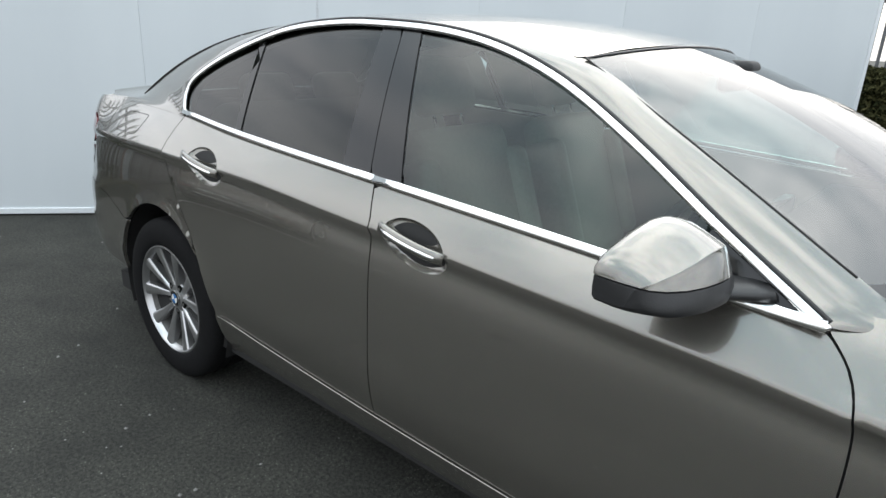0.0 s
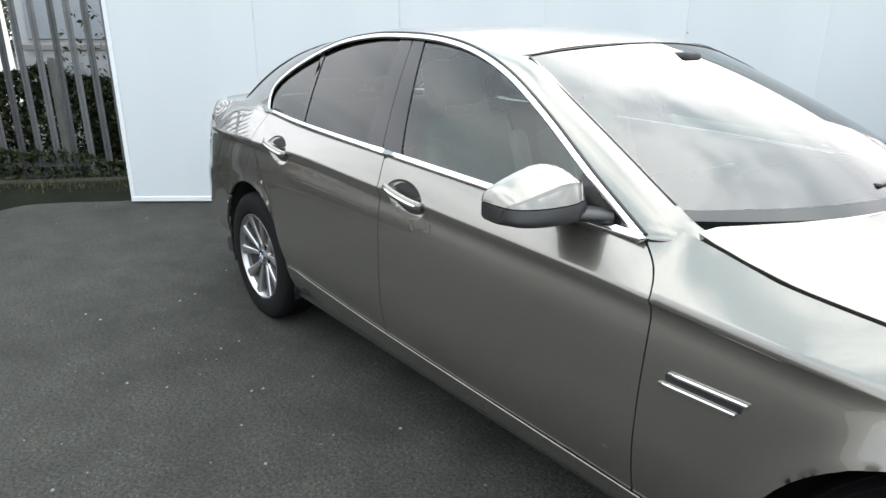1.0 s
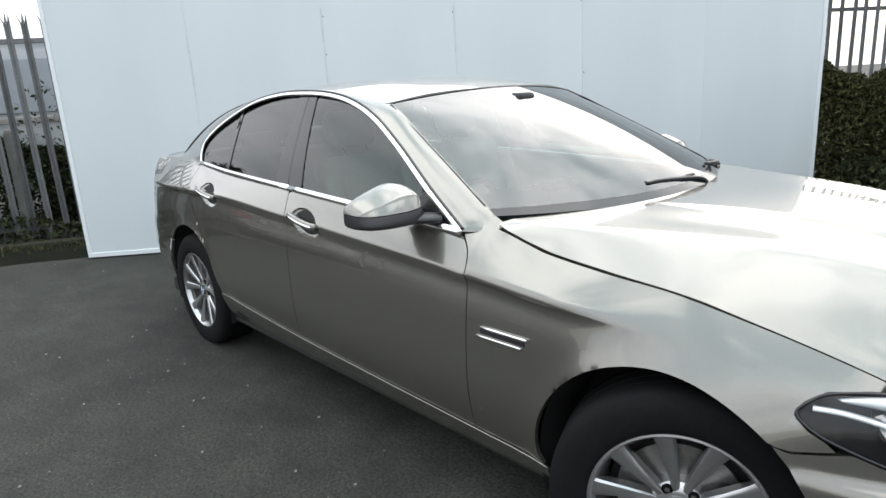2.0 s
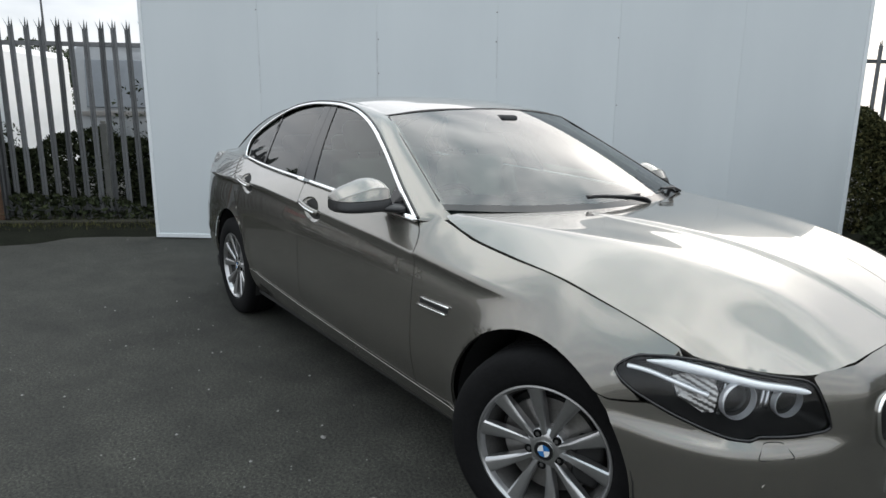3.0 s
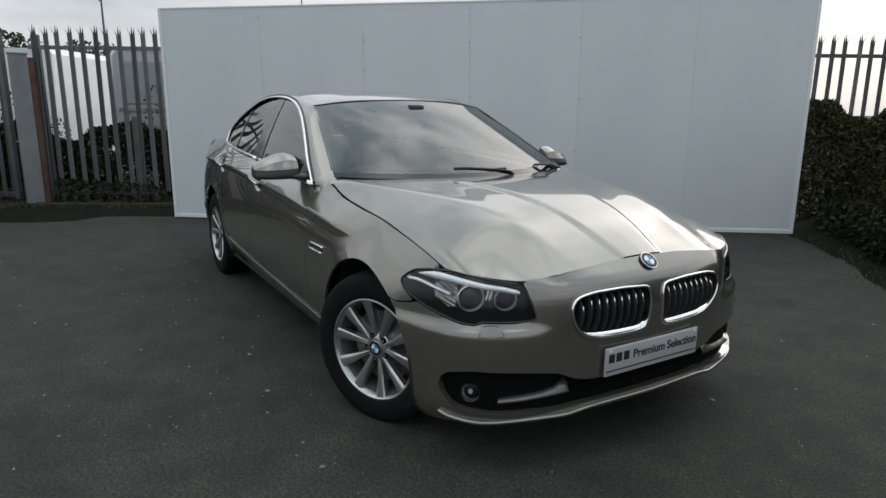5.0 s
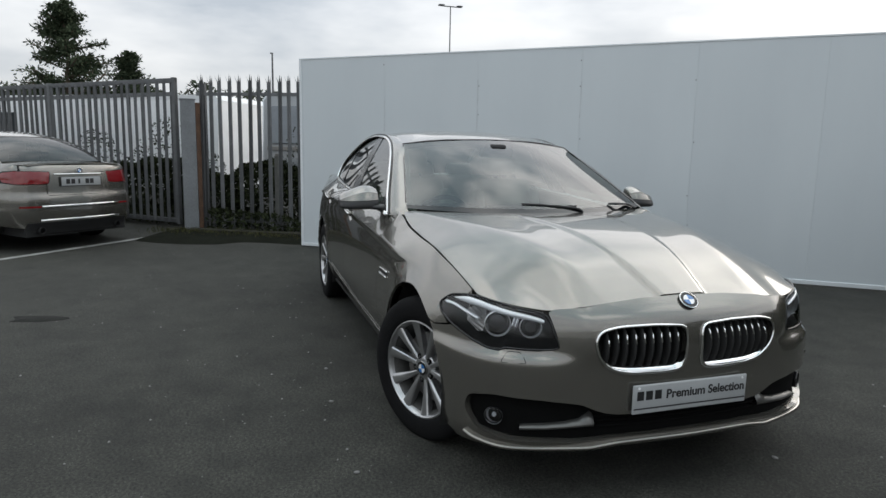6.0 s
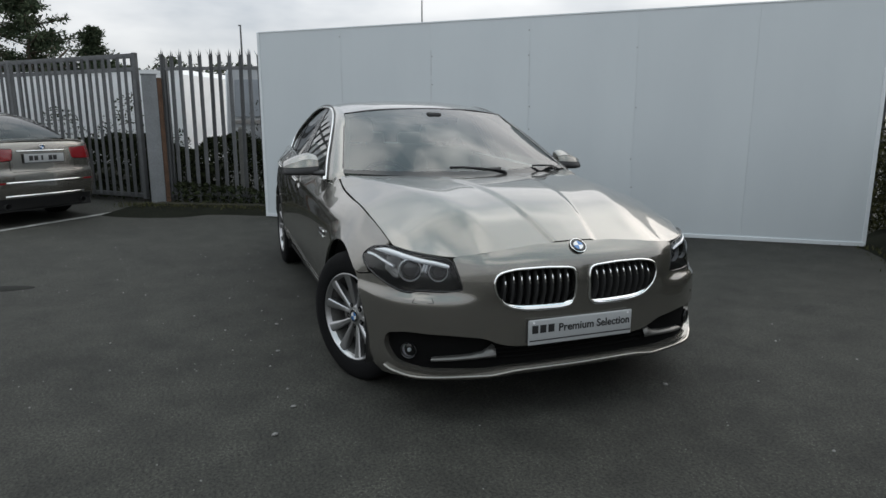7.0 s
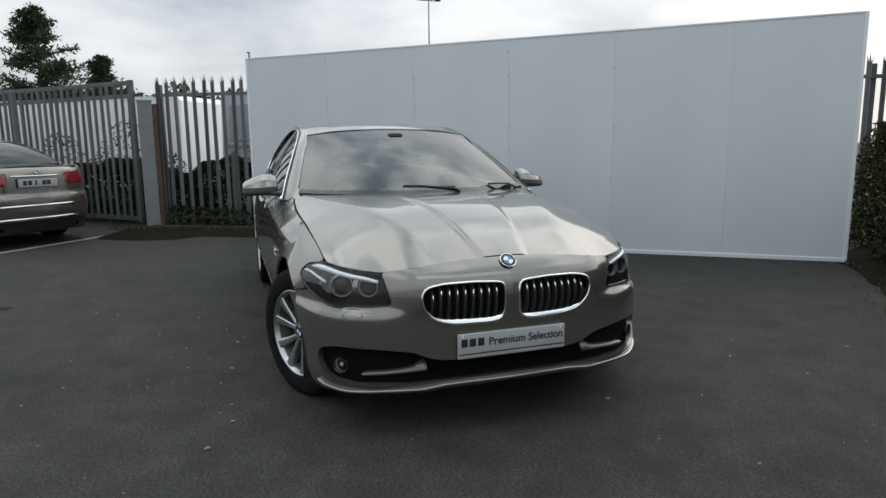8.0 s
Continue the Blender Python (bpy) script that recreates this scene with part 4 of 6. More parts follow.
def build_wings_and_trim(car, doors_front, doors_rear):
    sides = ((doors_front[0], doors_rear[0], False), (doors_front[1], doors_rear[1], True))

    def give(bm, left):
        if left:
            o = mirrored(bm)
            bm.free()
            return o
        return bm
    rail = spline(right([(-0.736, 0.850, 0.957)] + RAIL), 6)
    out = [Vector((0, -0.80, 0.60)).lerp(Vector((-0.25, -0.95, 0.2)), max(0.0, min(1.0, (-p.x - 2.6) / 0.35))).normalized() for p in rail]
    for fd, rd, left in sides:
        # bright trim round the windows
        bm = bmesh.new()
        tube_into(bm, [p + o * 0.004 for p, o in zip(rail, out)], flat_section(0.020, 0.012), up=out)
        bmesh.ops.recalc_face_normals(bm, faces=bm.faces)
        part("window_trim", give(bm, left), CHROME, car, "bright chrome window trim")
        bm = bmesh.new()
        tube_into(bm, [p + o * 0.001 + Vector((0, 0, 0.0)) + (q * 0.0165) for p, o, q in zip(rail, out, [Vector((0, 0.5, 0.85)) if -2.7 < p.x < -1.3 else (Vector((0.55, 0.3, 0.6)) if p.x > -1.3 else Vector((-0.8, 0.2, 0.35))) for p in rail])][5:], flat_section(0.008, 0.010), up=out[5:])
        bmesh.ops.recalc_face_normals(bm, faces=bm.faces)
        part("window_gasket", give(bm, left), BLACK, car)
        for door, a, b in ((fd, -0.736, -1.843), (rd, -1.847, -2.955)):
            bm = bmesh.new()
            pts = [Vector((x, -float(BELT_Y(x)) - 0.005, float(BELT_Z(x)) + 0.009)) for x in np.linspace(a, b, 14)]
            tube_into(bm, pts, flat_section(0.022, 0.010), up=(0, -0.85, 0.5))
            bmesh.ops.recalc_face_normals(bm, faces=bm.faces)
            part("belt_trim", give(bm, left), CHROME, door, "bright chrome strip under the window")
        # panes
        inner = [(p.x, p.z) for p in rail[6:]]

        whole = inner[2:-2] + [(x, float(BELT_Z(x)) + 0.006) for x in np.linspace(-2.94, -0.76, 30)]
        def clipped(poly, half):
            """poly cut by a line through two points, keeping what lies ahead of it or behind it."""
            (ax, az), (bx, bz), keep_front = half
            f = lambda p: ((p[0] - ax) * (bz - az) - (p[1] - az) * (bx - ax)) * (1 if keep_front else -1)
            outp = []
            for p, q in zip(poly, poly[1:] + poly[:1]):
                fp, fq = f(p), f(q)
                if fp >= 0:
                    outp.append(p)
                if fp * fq < 0:
                    t = fp / (fp - fq)
                    outp.append((p[0] + t * (q[0] - p[0]), p[1] + t * (q[1] - p[1])))
            return outp
        b1, b2 = ((-1.735, 0.98), (-1.90, 1.42)), ((-1.86, 0.98), (-1.975, 1.42))
        b3 = ((-1.985, 0.98), (-2.06, 1.42))
        q1, q2 = ((-2.535, 0.98), (-2.625, 1.40)), ((-2.575, 0.98), (-2.66, 1.40))
        m1 = ((-1.00, 0.90), (-0.955, 1.20))
        glass_f = clipped(clipped(whole, (*b1, True)), (*m1, False))
        sail = clipped(whole, (*m1, True))
        post_f = clipped(clipped(whole, (*b1, False)), (*b2, True))
        post_r = clipped(clipped(whole, (*b2, False)), (*b3, True))
        glass_r = clipped(clipped(whole, (*b3, False)), (*q1, True))
        bar = clipped(clipped(whole, (*q1, False)), (*q2, True))
        glass_q = clipped(whole, (*q2, False))
        for nm, poly, mat, owner, depth, lab in (("door_window", glass_f, SIDE_GLASS, fd, 0.004, "side window of tinted glass"), ("mirror_triangle", sail, GLOSS_BLACK, fd, 0.001, ""), ("pillar_cover", post_f, GLOSS_BLACK, fd, 0.0, "gloss black door pillar cover"),
                                            ("pillar_cover", post_r, GLOSS_BLACK, rd, 0.0, "gloss black door pillar cover"), ("door_window", glass_r, REAR_GLASS, rd, 0.004, "dark tinted rear side window"), ("window_bar", bar, GLOSS_BLACK, rd, 0.0, ""),
                                            ("quarter_light", glass_q, REAR_GLASS, rd, 0.004, "small dark tinted quarter window")):
            part(nm, give(sheet(lambda x, z, dd=depth: window_plane(x, z, dd), poly, step=0.04, fold=0.0 if mat in (SIDE_GLASS, REAR_GLASS) else 0.012, gap=0.0015 if mat is GLOSS_BLACK else 0.0), left), mat, owner, lab)
        # door handles in their cups
        for door, hx, hz in ((fd, *HANDLES[0]), (rd, *HANDLES[1])):
            def sunk(u, v, hx=hx, hz=hz):
                x = np.interp(u, PU, PX)
                z = v + CREASE_Z(x)
                e = ((x - hx) / 0.112) ** 2 + ((z - hz + 0.010 + 0.161 * (x - hx)) / 0.056) ** 2
                return skin(u, z, 0.003 + 0.019 * np.sqrt(np.clip(1 - e, 0, 1)))
            cup = sheet(sunk, side_poly(cup_outline(hx, hz)), step=0.008, fold=0.0, gap=-0.003)
            part("handle_cup", give(cup, left), PAINT, door)
            n0 = skin(np.array([float(np.interp(hx, PX, PU))]), np.array([hz]))[0]
            bm = bmesh.new()
            path = [Vector((hx + 0.108 - 0.216 * s, n0[1] - 0.006 - 0.016 * math.sin(math.pi * s) ** 0.6, hz - 0.016 + 0.036 * s)) for s in np.linspace(0, 1, 13)]
            tube_into(bm, path, flat_section(0.014, 0.030), up=(0, 0.2, 1))
            bmesh.ops.recalc_face_normals(bm, faces=bm.faces)
            h = part("door_handle", give(bm, left), PAINT, door, "body-coloured handle with a chrome edge")
            bm = bmesh.new()
            tube_into(bm, [p + Vector((0, -0.0075, -0.002)) for p in path[1:-1]], flat_section(0.006, 0.010), up=(0, 0.2, 1))
            bmesh.ops.recalc_face_normals(bm, faces=bm.faces)
            c = part("handle_strip", give(bm, left), CHROME, door)
        # door mirror
        mir = new("door_mirror")
        mir.parent = car
        rows = []
        for y, x0, x1, z0, z1 in ((-0.858, -0.995, -0.905, 1.000, 1.076), (-0.864, -1.005, -0.893, 0.988, 1.094), (-0.885, -1.020, -0.882, 0.978, 1.106), (-0.92, -1.032, -0.878, 0.976, 1.111), (-0.95, -1.040, -0.882, 0.975, 1.106),
                                  (-0.99, -1.050, -0.892, 0.974, 1.091), (-1.025, -1.057, -0.906, 0.974, 1.076), (-1.052, -1.062, -0.924, 0.975, 1.062), (-1.068, -1.064, -0.944, 0.978, 1.048), (-1.074, -1.062, -0.968, 0.984, 1.030)):
            w, h = x1 - x0, z1 - z0
            outline = [(x0 + 0.02, z0), (x0 + w * 0.5, z0 - 0.002), (x1 - 0.010, z0 + 0.004), (x1, z0 + 0.20 * h), (x1 - 0.012, z0 + 0.48 * h), (x1 - 0.20 * w, z0 + 0.735 * h), (x1 - 0.225 * w, z0 + 0.755 * h), (x1 - 0.60 * w, z0 + 0.94 * h),
                       (x0 + 0.16 * w, z1), (x0 + 0.02 * w, z0 + 0.94 * h), (x0, z0 + 0.75 * h), (x0, z0 + 0.3 * h), (x0 + 0.003, z0 + 0.05 * h)]
            ring = [Vector((p.x, y, p.y)) for p in spline([(c, d, 0) for c, d in outline], 3, True)]
            rows.append(ring)
        bm = bmesh.new()
        grid = [[bm.verts.new(p) for p in r] for r in rows]
        for a, b in zip(grid, grid[1:]):
            for k in range(39):
                bm.faces.new((a[k], a[(k + 1) % 39], b[(k + 1) % 39], b[k]))
        bm.faces.new(grid[0])
        bm.faces.new(grid[-1])
        bmesh.ops.recalc_face_normals(bm, faces=bm.faces)
        cover, foot = bm, bm.copy()
        pl = (Vector((-0.95, -0.95, 1.030)), Vector((0.04, -0.06, 1)).normalized())
        bmesh.ops.bisect_plane(cover, geom=cover.verts[:] + cover.edges[:] + cover.faces[:], plane_co=pl[0], plane_no=pl[1], clear_inner=True)
        bmesh.ops.bisect_plane(foot, geom=foot.verts[:] + foot.edges[:] + foot.faces[:], plane_co=pl[0] - Vector((0, 0, 0.003)), plane_no=pl[1], clear_outer=True)
        bmesh.ops.scale(foot, vec=(0.985, 1, 1), space=Matrix.Translation((0.95, 0.95, -0.98)), verts=foot.verts)
        bmesh.ops.holes_fill(foot, edges=[e for e in foot.edges if e.is_boundary])
        bmesh.ops.holes_fill(cover, edges=[e for e in cover.edges if e.is_boundary])
        for b in (cover, foot):
            for e in b.edges:
                if len(e.link_faces) == 2 and e.calc_face_angle(0) > 0.55:
                    e.smooth = False
        part("mirror_cover", give(cover, left), PAINT, mir, "body-coloured mirror cover")
        part("mirror_base", give(foot, left), BLACK, mir, "black plastic mirror base")
        arm = bmesh.new()
        tube_into(arm, [Vector((-0.935, -0.90, 0.992)), Vector((-0.915, -0.87, 0.990)), Vector((-0.88, -0.84, 0.990)), Vector((-0.85, -0.815, 0.99))], [(0.05 * math.cos(t), 0.018 * math.sin(t)) for t in np.linspace(0, 2 * math.pi, 12, endpoint=False)])
        bmesh.ops.recalc_face_normals(arm, faces=arm.faces)
        part("mirror_arm", give(arm, left), BLACK, mir)
        part("mirror_glass", give(rounded_box((-1.038, -1.02, 0.985), (-1.030, -0.89, 1.06), 0.004), left), CHROME, mir)
        # vent ornament behind the front wheel
        y0 = float(skin(np.array([-0.50]), np.array([0.68]))[0][1])
        orn = thing_part("side_vent", car)
        for z, a, b in ((0.696, -0.583, -0.403), (0.665, -0.604, -0.425)):
            bm = bmesh.new()
            tube_into(bm, [Vector((x, y0 - 0.004, z + 0.004 * math.sin(3 * (x + 0.5)))) for x in np.linspace(a, b, 8)], flat_section(0.008, 0.009), up=(0, 0, 1))
            bmesh.ops.recalc_face_normals(bm, faces=bm.faces)
            part("vent_blade", give(bm, left), CHROME, orn)
        part("vent_slot", give(rounded_box((-0.596, y0 - 0.001, 0.669), (-0.412, y0 + 0.01, 0.693), 0.006), left), BLACK, orn)
        if not left:
            ring = [Vector(skin_v(np.array([u]), np.array([v]))[0]) for u, v in rounded(side_poly([(-3.22, 1.035), (-3.44, 1.03), (-3.45, 0.955), (-3.23, 0.96)]), 0.02, 4)]
            bm = bmesh.new()
            tube_into(bm, ring, flat_section(0.003, 0.002), closed=True, up=(0, -1, 0.3))
            bmesh.ops.recalc_face_normals(bm, faces=bm.faces)
            part("fuel_flap_seam", bm, DARK, car)
        # wheel-arch liners
        for wx in (0.0, -WB):
            bm = bmesh.new()
            rows = [[Vector((wx + 0.397 * math.cos(radians(a)), y, 0.335 + 0.397 * math.sin(radians(a)))) for y in (-0.885, -0.80, -0.66)] for a in range(-20, 201, 10)]
            g = [[bm.verts.new(p) for p in r] for r in rows]
            for a, b in zip(g, g[1:]):
                for k in range(2):
                    bm.faces.new((a[k], a[k + 1], b[k + 1], b[k]))
            bm.faces.new([r[2] for r in g])
            part("arch_liner", give(bm, left), DARK, car)


def thing_part(name, parent):
    ob = new(name)
    ob.parent = parent
    return ob


def build_lamps(car):
    pts = lamp_poly()
    for left in (False, True):
        lamp = thing_part("headlamp", car)
        lamp["label"] = "clear headlamp with two round projectors"

        def give(bm):
            if left:
                o = mirrored(bm)
                bm.free()
                return o
            return bm
        part("lamp_lens", give(sheet(lambda u, z: skin(u, z, 0.002), pts, step=0.02, fold=0, gap=0.004)), LENS, lamp)
        bm = bmesh.new()
        ring = [Vector(skin(np.array([u]), np.array([z]), 0.003)[0]) for u, z in pts]
        tube_into(bm, ring, flat_section(0.007, 0.010), closed=True, up=(0.75, -0.6, 0.2))
        bmesh.ops.recalc_face_normals(bm, faces=bm.faces)
        part("lamp_seal", give(bm), GLOSS_BLACK, lamp)

        def bowl(u, z):
            d = np.maximum(-poly_distance(np.stack([u, z], 1), pts)[0], 0)
            return skin(u, z, 0.014 + 0.070 * smooth01(0.0, 0.03, d))
        part("lamp_bowl", give(sheet(bowl, pts, step=0.012, fold=0)), BLACK, lamp)
        # turn signal reflector at the outer end
        ts = [(0.44, 0.700), (0.50, 0.722), (0.575, 0.722), (0.595, 0.69), (0.585, 0.640), (0.55, 0.634), (0.48, 0.660)]
        part("turn_reflector", give(sheet(lambda u, z: skin(u, z, 0.022 + 0.016 * smooth01(0.66, 0.70, z) * smooth01(0.62, 0.48, u) + 0.005 * np.mod((z + 0.25 * u) / 0.015, 1.0)), ts, step=0.004, fold=0.02)), SILVER, lamp, "silvered turn signal reflector")
        bm = bmesh.new()
        tube_into(bm, spline([Vector(skin(np.array([u]), np.array([z]), 0.008)[0]) for u, z in [(0.325, 0.712), (0.39, 0.712), (0.48, 0.700), (0.565, 0.686)]], 5), flat_section(0.014, 0.012), up=(0.3, -0.2, 1))
        bmesh.ops.recalc_face_normals(bm, faces=bm.faces)
        part("light_guide", give(bm), WHITE_LENS, lamp)
        # light strip under the bonnet edge
        brow = spline([Vector(skin(np.array([u]), np.array([z]), 0.006)[0]) for u, z in [(0.375, 0.735), (0.45, 0.741), (0.54, 0.740), (0.64, 0.7325), (0.74, 0.722), (0.83, 0.712), (0.893, 0.699)]], 5)
        rows = []
        for k, p in enumerate(brow):
            w = 0.004 + 0.022 * min(1.0, k / 6) * (1 - 0.45 * k / (len(brow) - 1)) * min(1.0, (len(brow) - 1 - k) / 2 + 0.3)
            up, out = Vector((-0.25, 0.15, 0.95)), Vector((0.75, -0.55, 0.35)) * 0.006
            rows.append([p - up * w * 0.6 - out, p - up * w * 0.5, p - up * w * 0.25 + out, p + up * w * 0.25 + out, p + up * w * 0.5, p + up * w * 0.6 - out])
        bm = loft(rows)
        bmesh.ops.recalc_face_normals(bm, faces=bm.faces)
        part("light_strip", give(bm), WHITE_LENS, lamp, "white light strip")
        for u, z, r in ((0.668, 0.674, 0.050), (0.838, 0.672, 0.042)):
            at = Vector(skin(np.array([u]), np.array([z]), 0.030)[0])
            q = Vector((0.93, -0.36, 0.0)).to_track_quat("Y", "Z").to_matrix().to_4x4()
            m = Matrix.Translation(at) @ q

            def put(b):
                bmesh.ops.transform(b, matrix=m, verts=b.verts)
                return give(b)
            part("projector_ring", put(lathe([(r * 0.93, -0.012), (r * 0.99, -0.012), (r * 1.02, -0.004), (r * 1.0, 0.006), (r * 0.96, 0.007), (r * 0.93, 0.0)], 36, closed=True)), SATIN, lamp, "bright ring round the projector")
            part("projector_lens", put(lathe([(0.001, -0.004), (r * 0.5, -0.006), (r * 0.78, -0.016), (r * 0.86, -0.03), (0.001, -0.03)], 36)), GLOSS_BLACK, lamp)
        # chrome fins between the projectors
        for u, z0, z1 in ((0.60, 0.632, 0.728), (0.745, 0.655, 0.722), (0.762, 0.655, 0.718)):
            bm = bmesh.new()
            tube_into(bm, [Vector(skin(np.array([u + 0.006 * k]), np.array([z0 + (z1 - z0) * k / 4]), 0.034)[0]) for k in range(5)], flat_section(0.008, 0.014))
            bmesh.ops.recalc_face_normals(bm, faces=bm.faces)
            part("reflector_fin", give(bm), REFLECTOR, lamp)
        # rear lamp
        tail = thing_part("rear_lamp", car)
        tl = [(rear_u(-0.37), 0.975), (rear_u(-0.62), 0.985), (rear_u(-0.76), 0.985), (near_u(-3.80, 0.80), 0.97), (near_u(-3.74, 0.82), 0.955), (near_u(-3.73, 0.82), 0.90), (near_u(-3.80, 0.80), 0.845), (rear_u(-0.72), 0.825), (rear_u(-0.50), 0.825), (rear_u(-0.395), 0.835)]
        part("lamp_lens", give(sheet(lambda u, z: skin(u, z, 0.001), tl, step=0.02, fold=0.02, gap=0.003)), RED_LENS, tail, "red rear lamp lens")


def text_mesh(words, size, depth=0.0012):
    cu = bpy.data.curves.new("words", "FONT")
    cu.body, cu.size, cu.extrude = words, size, depth
    cu.offset = size * 0.018
    ob = bpy.data.objects.new("words", cu)
    scene.collection.objects.link(ob)
    bpy.context.view_layer.update()
    me = bpy.data.meshes.new_from_object(ob.evaluated_get(bpy.context.evaluated_depsgraph_get()))
    bpy.data.objects.remove(ob)
    bm = bmesh.new()
    bm.from_mesh(me)
    bpy.data.meshes.remove(me)
    return bm


def build_nose_details(car):
    for left in (False, True):
        def give(bm):
            if left:
                o = mirrored(bm)
                bm.free()
                return o
            return bm
        gr = thing_part("kidney_grille", car)
        gr["label"] = "chrome-framed oval grille with black upright slats"
        ring = [Vector(skin(np.array([front_u(y)]), np.array([z]), -0.003)[0]) for y, z in rounded(KIDNEY, 0.03, 3)]
        bm = bmesh.new()
        tube_into(bm, ring, flat_section(0.011, 0.012), closed=True, up=(1, 0, 0.05))
        bmesh.ops.recalc_face_normals(bm, faces=bm.faces)
        part("grille_frame", give(bm), CHROME, gr, "bright chrome grille frame")
        # the heavier lower lip of the frame
        low = [Vector((y, z, w)) for y, z, w in [(-0.392, 0.572, 0.15), (-0.372, 0.546, 0.55), (-0.335, 0.527, 0.9), (-0.27, 0.516, 1.0), (-0.12, 0.513, 1.0), (-0.062, 0.519, 0.95), (-0.043, 0.545, 0.6), (-0.038, 0.575, 0.15)]]
        rows = []
        for y, z, w in spline(low, 5):
            rows.append([Vector(skin(np.array([front_u(y)]), np.array([z + dz * w]), inn)[0]) for dz, inn in ((0.024, 0.034), (0.020, 0.010), (0.010, -0.003), (-0.003, -0.010), (-0.010, -0.006), (-0.010, 0.034))])
        bm = loft(rows)
        bmesh.ops.recalc_face_normals(bm, faces=bm.faces)
        part("frame_lip", give(bm), CHROME, gr)
        for k in range(9):
            y = -0.075 - k * 0.0365
            top = 0.676 if y > -0.36 else 0.655
            bot = 0.522 if y > -0.30 else 0.545
            pts = []
            for s in np.linspace(0, 1, 7):
                z = bot + (top - bot) * s
                p = skin(np.array([front_u(y)]), np.array([z]), 0.040 - 0.022 * math.sin(math.pi * s) ** 0.7)[0]
                pts.append(Vector(p))
            bm = bmesh.new()
            tube_into(bm, pts, flat_section(0.011, 0.05), up=(1, -0.12, 0))
            bmesh.ops.recalc_face_normals(bm, faces=bm.faces)
            part("grille_slat", give(bm), DARK, gr)
            bm = bmesh.new()
            tube_into(bm, [p + Vector((0.0255, 0, 0)) for p in pts[4:]], flat_section(0.006, 0.004), up=(1, -0.12, 0))
            bmesh.ops.recalc_face_normals(bm, faces=bm.faces)
            part("slat_edge", give(bm), CHROME, gr)
        # lower intake: fog lamp, bright blade
        fog = thing_part("fog_lamp", car)
        at = Vector((0.610, -0.744, 0.326))
        m = Matrix.Translation(at) @ Vector((0.84, -0.54, 0)).to_track_quat("Y", "Z").to_matrix().to_4x4() @ Matrix.Scale(0.80, 4)

        def put(b):
            bmesh.ops.transform(b, matrix=m, verts=b.verts)
            return give(b)
        part("lamp_ring", put(lathe([(0.038, -0.02), (0.045, -0.02), (0.046, 0.004), (0.043, 0.008), (0.039, 0.004)], 32, closed=True)), GLOSS_BLACK, fog)
        # pale satin puts the mirror cup's glint into its colour
        part("lamp_reflector", put(lathe([(0.001, -0.03), (0.02, -0.028), (0.034, -0.018), (0.041, -0.004), (0.040, -0.02), (0.001, -0.036)], 32)), SATIN, fog)
        part("bulb_cap", put(lathe([(0.001, 0.0), (0.009, -0.003), (0.012, -0.012), (0.010, -0.028), (0.001, -0.028)], 16)), WHITE_LENS, fog)
        part("lamp_lens", put(lathe([(0.001, 0.006), (0.025, 0.004), (0.041, -0.001), (0.041, -0.003), (0.001, 0.002)], 32)), LENS, fog)
        # the blade: a thin ledge that widens into a wedge at its inner end
        def blade(y, z, inn):
            return Vector(skin(np.array([front_u(y)]), np.array([z]), inn)[0])
        rows = []
        for y, h in ((-0.672, 0.004), (-0.655, 0.009), (-0.58, 0.011), (-0.50, 0.013), (-0.45, 0.020), (-0.425, 0.034), (-0.405, 0.046), (-0.392, 0.030)):
            zb = 0.290 + 0.012 * (y + 0.67) / 0.28
            rows.append([blade(y, zb - 0.006, 0.045), blade(y, zb - 0.005, 0.018), blade(y, zb, 0.012), blade(y, zb + 0.006, 0.013), blade(y, zb + 0.006 + h, 0.034), blade(y, zb + 0.004 + h, 0.050)])
        bm = loft(rows)
        bmesh.ops.recalc_face_normals(bm, faces=bm.faces)
        part("intake_blade", give(bm), DARK_SATIN, car, "dark satin blade in the intake")
        # screen-washer cover on the bumper
        wz = [(0.715, 0.547), (0.742, 0.586), (0.80, 0.585), (0.828, 0.550)]
        ring = [Vector(skin(np.array([u]), np.array([z]), 0.0)[0]) for u, z in rounded(wz, 0.014, 4)]
        bm = bmesh.new()
        tube_into(bm, ring, flat_section(0.0025, 0.0015), closed=True, up=(1, -0.3, 0.3))
        bmesh.ops.recalc_face_normals(bm, faces=bm.faces)
        part("washer_cover", give(bm), DARK, car)
        for y, z in ((-0.72, 0.475), (-0.32, 0.44)):
            p = Vector(skin(np.array([front_u(y)]), np.array([z]))[0])
            bm = lathe([(0.001, 0.0008), (0.009, 0.0006), (0.0095, -0.002), (0.001, -0.002)], 14)
            bmesh.ops.transform(bm, matrix=Matrix.Translation(p) @ Vector((0.97, -0.25, 0)).to_track_quat("Y", "Z").to_matrix().to_4x4(), verts=bm.verts)
            part("parking_sensor", give(bm), PAINT, car)
    sur = [(front_u(y), z) for y, z in INTAKE_R]
    sur = sur + [(2 * U_FRONT - u, z) for u, z in sur[-2:0:-1]]
    part("intake_surround", sheet(lambda u, z: skin(u, z, 0.034 + 0.012 * smooth01(0.40, 0.36, np.abs(u - U_FRONT))), sur, step=0.02, fold=0, gap=-0.012), VOID, car)
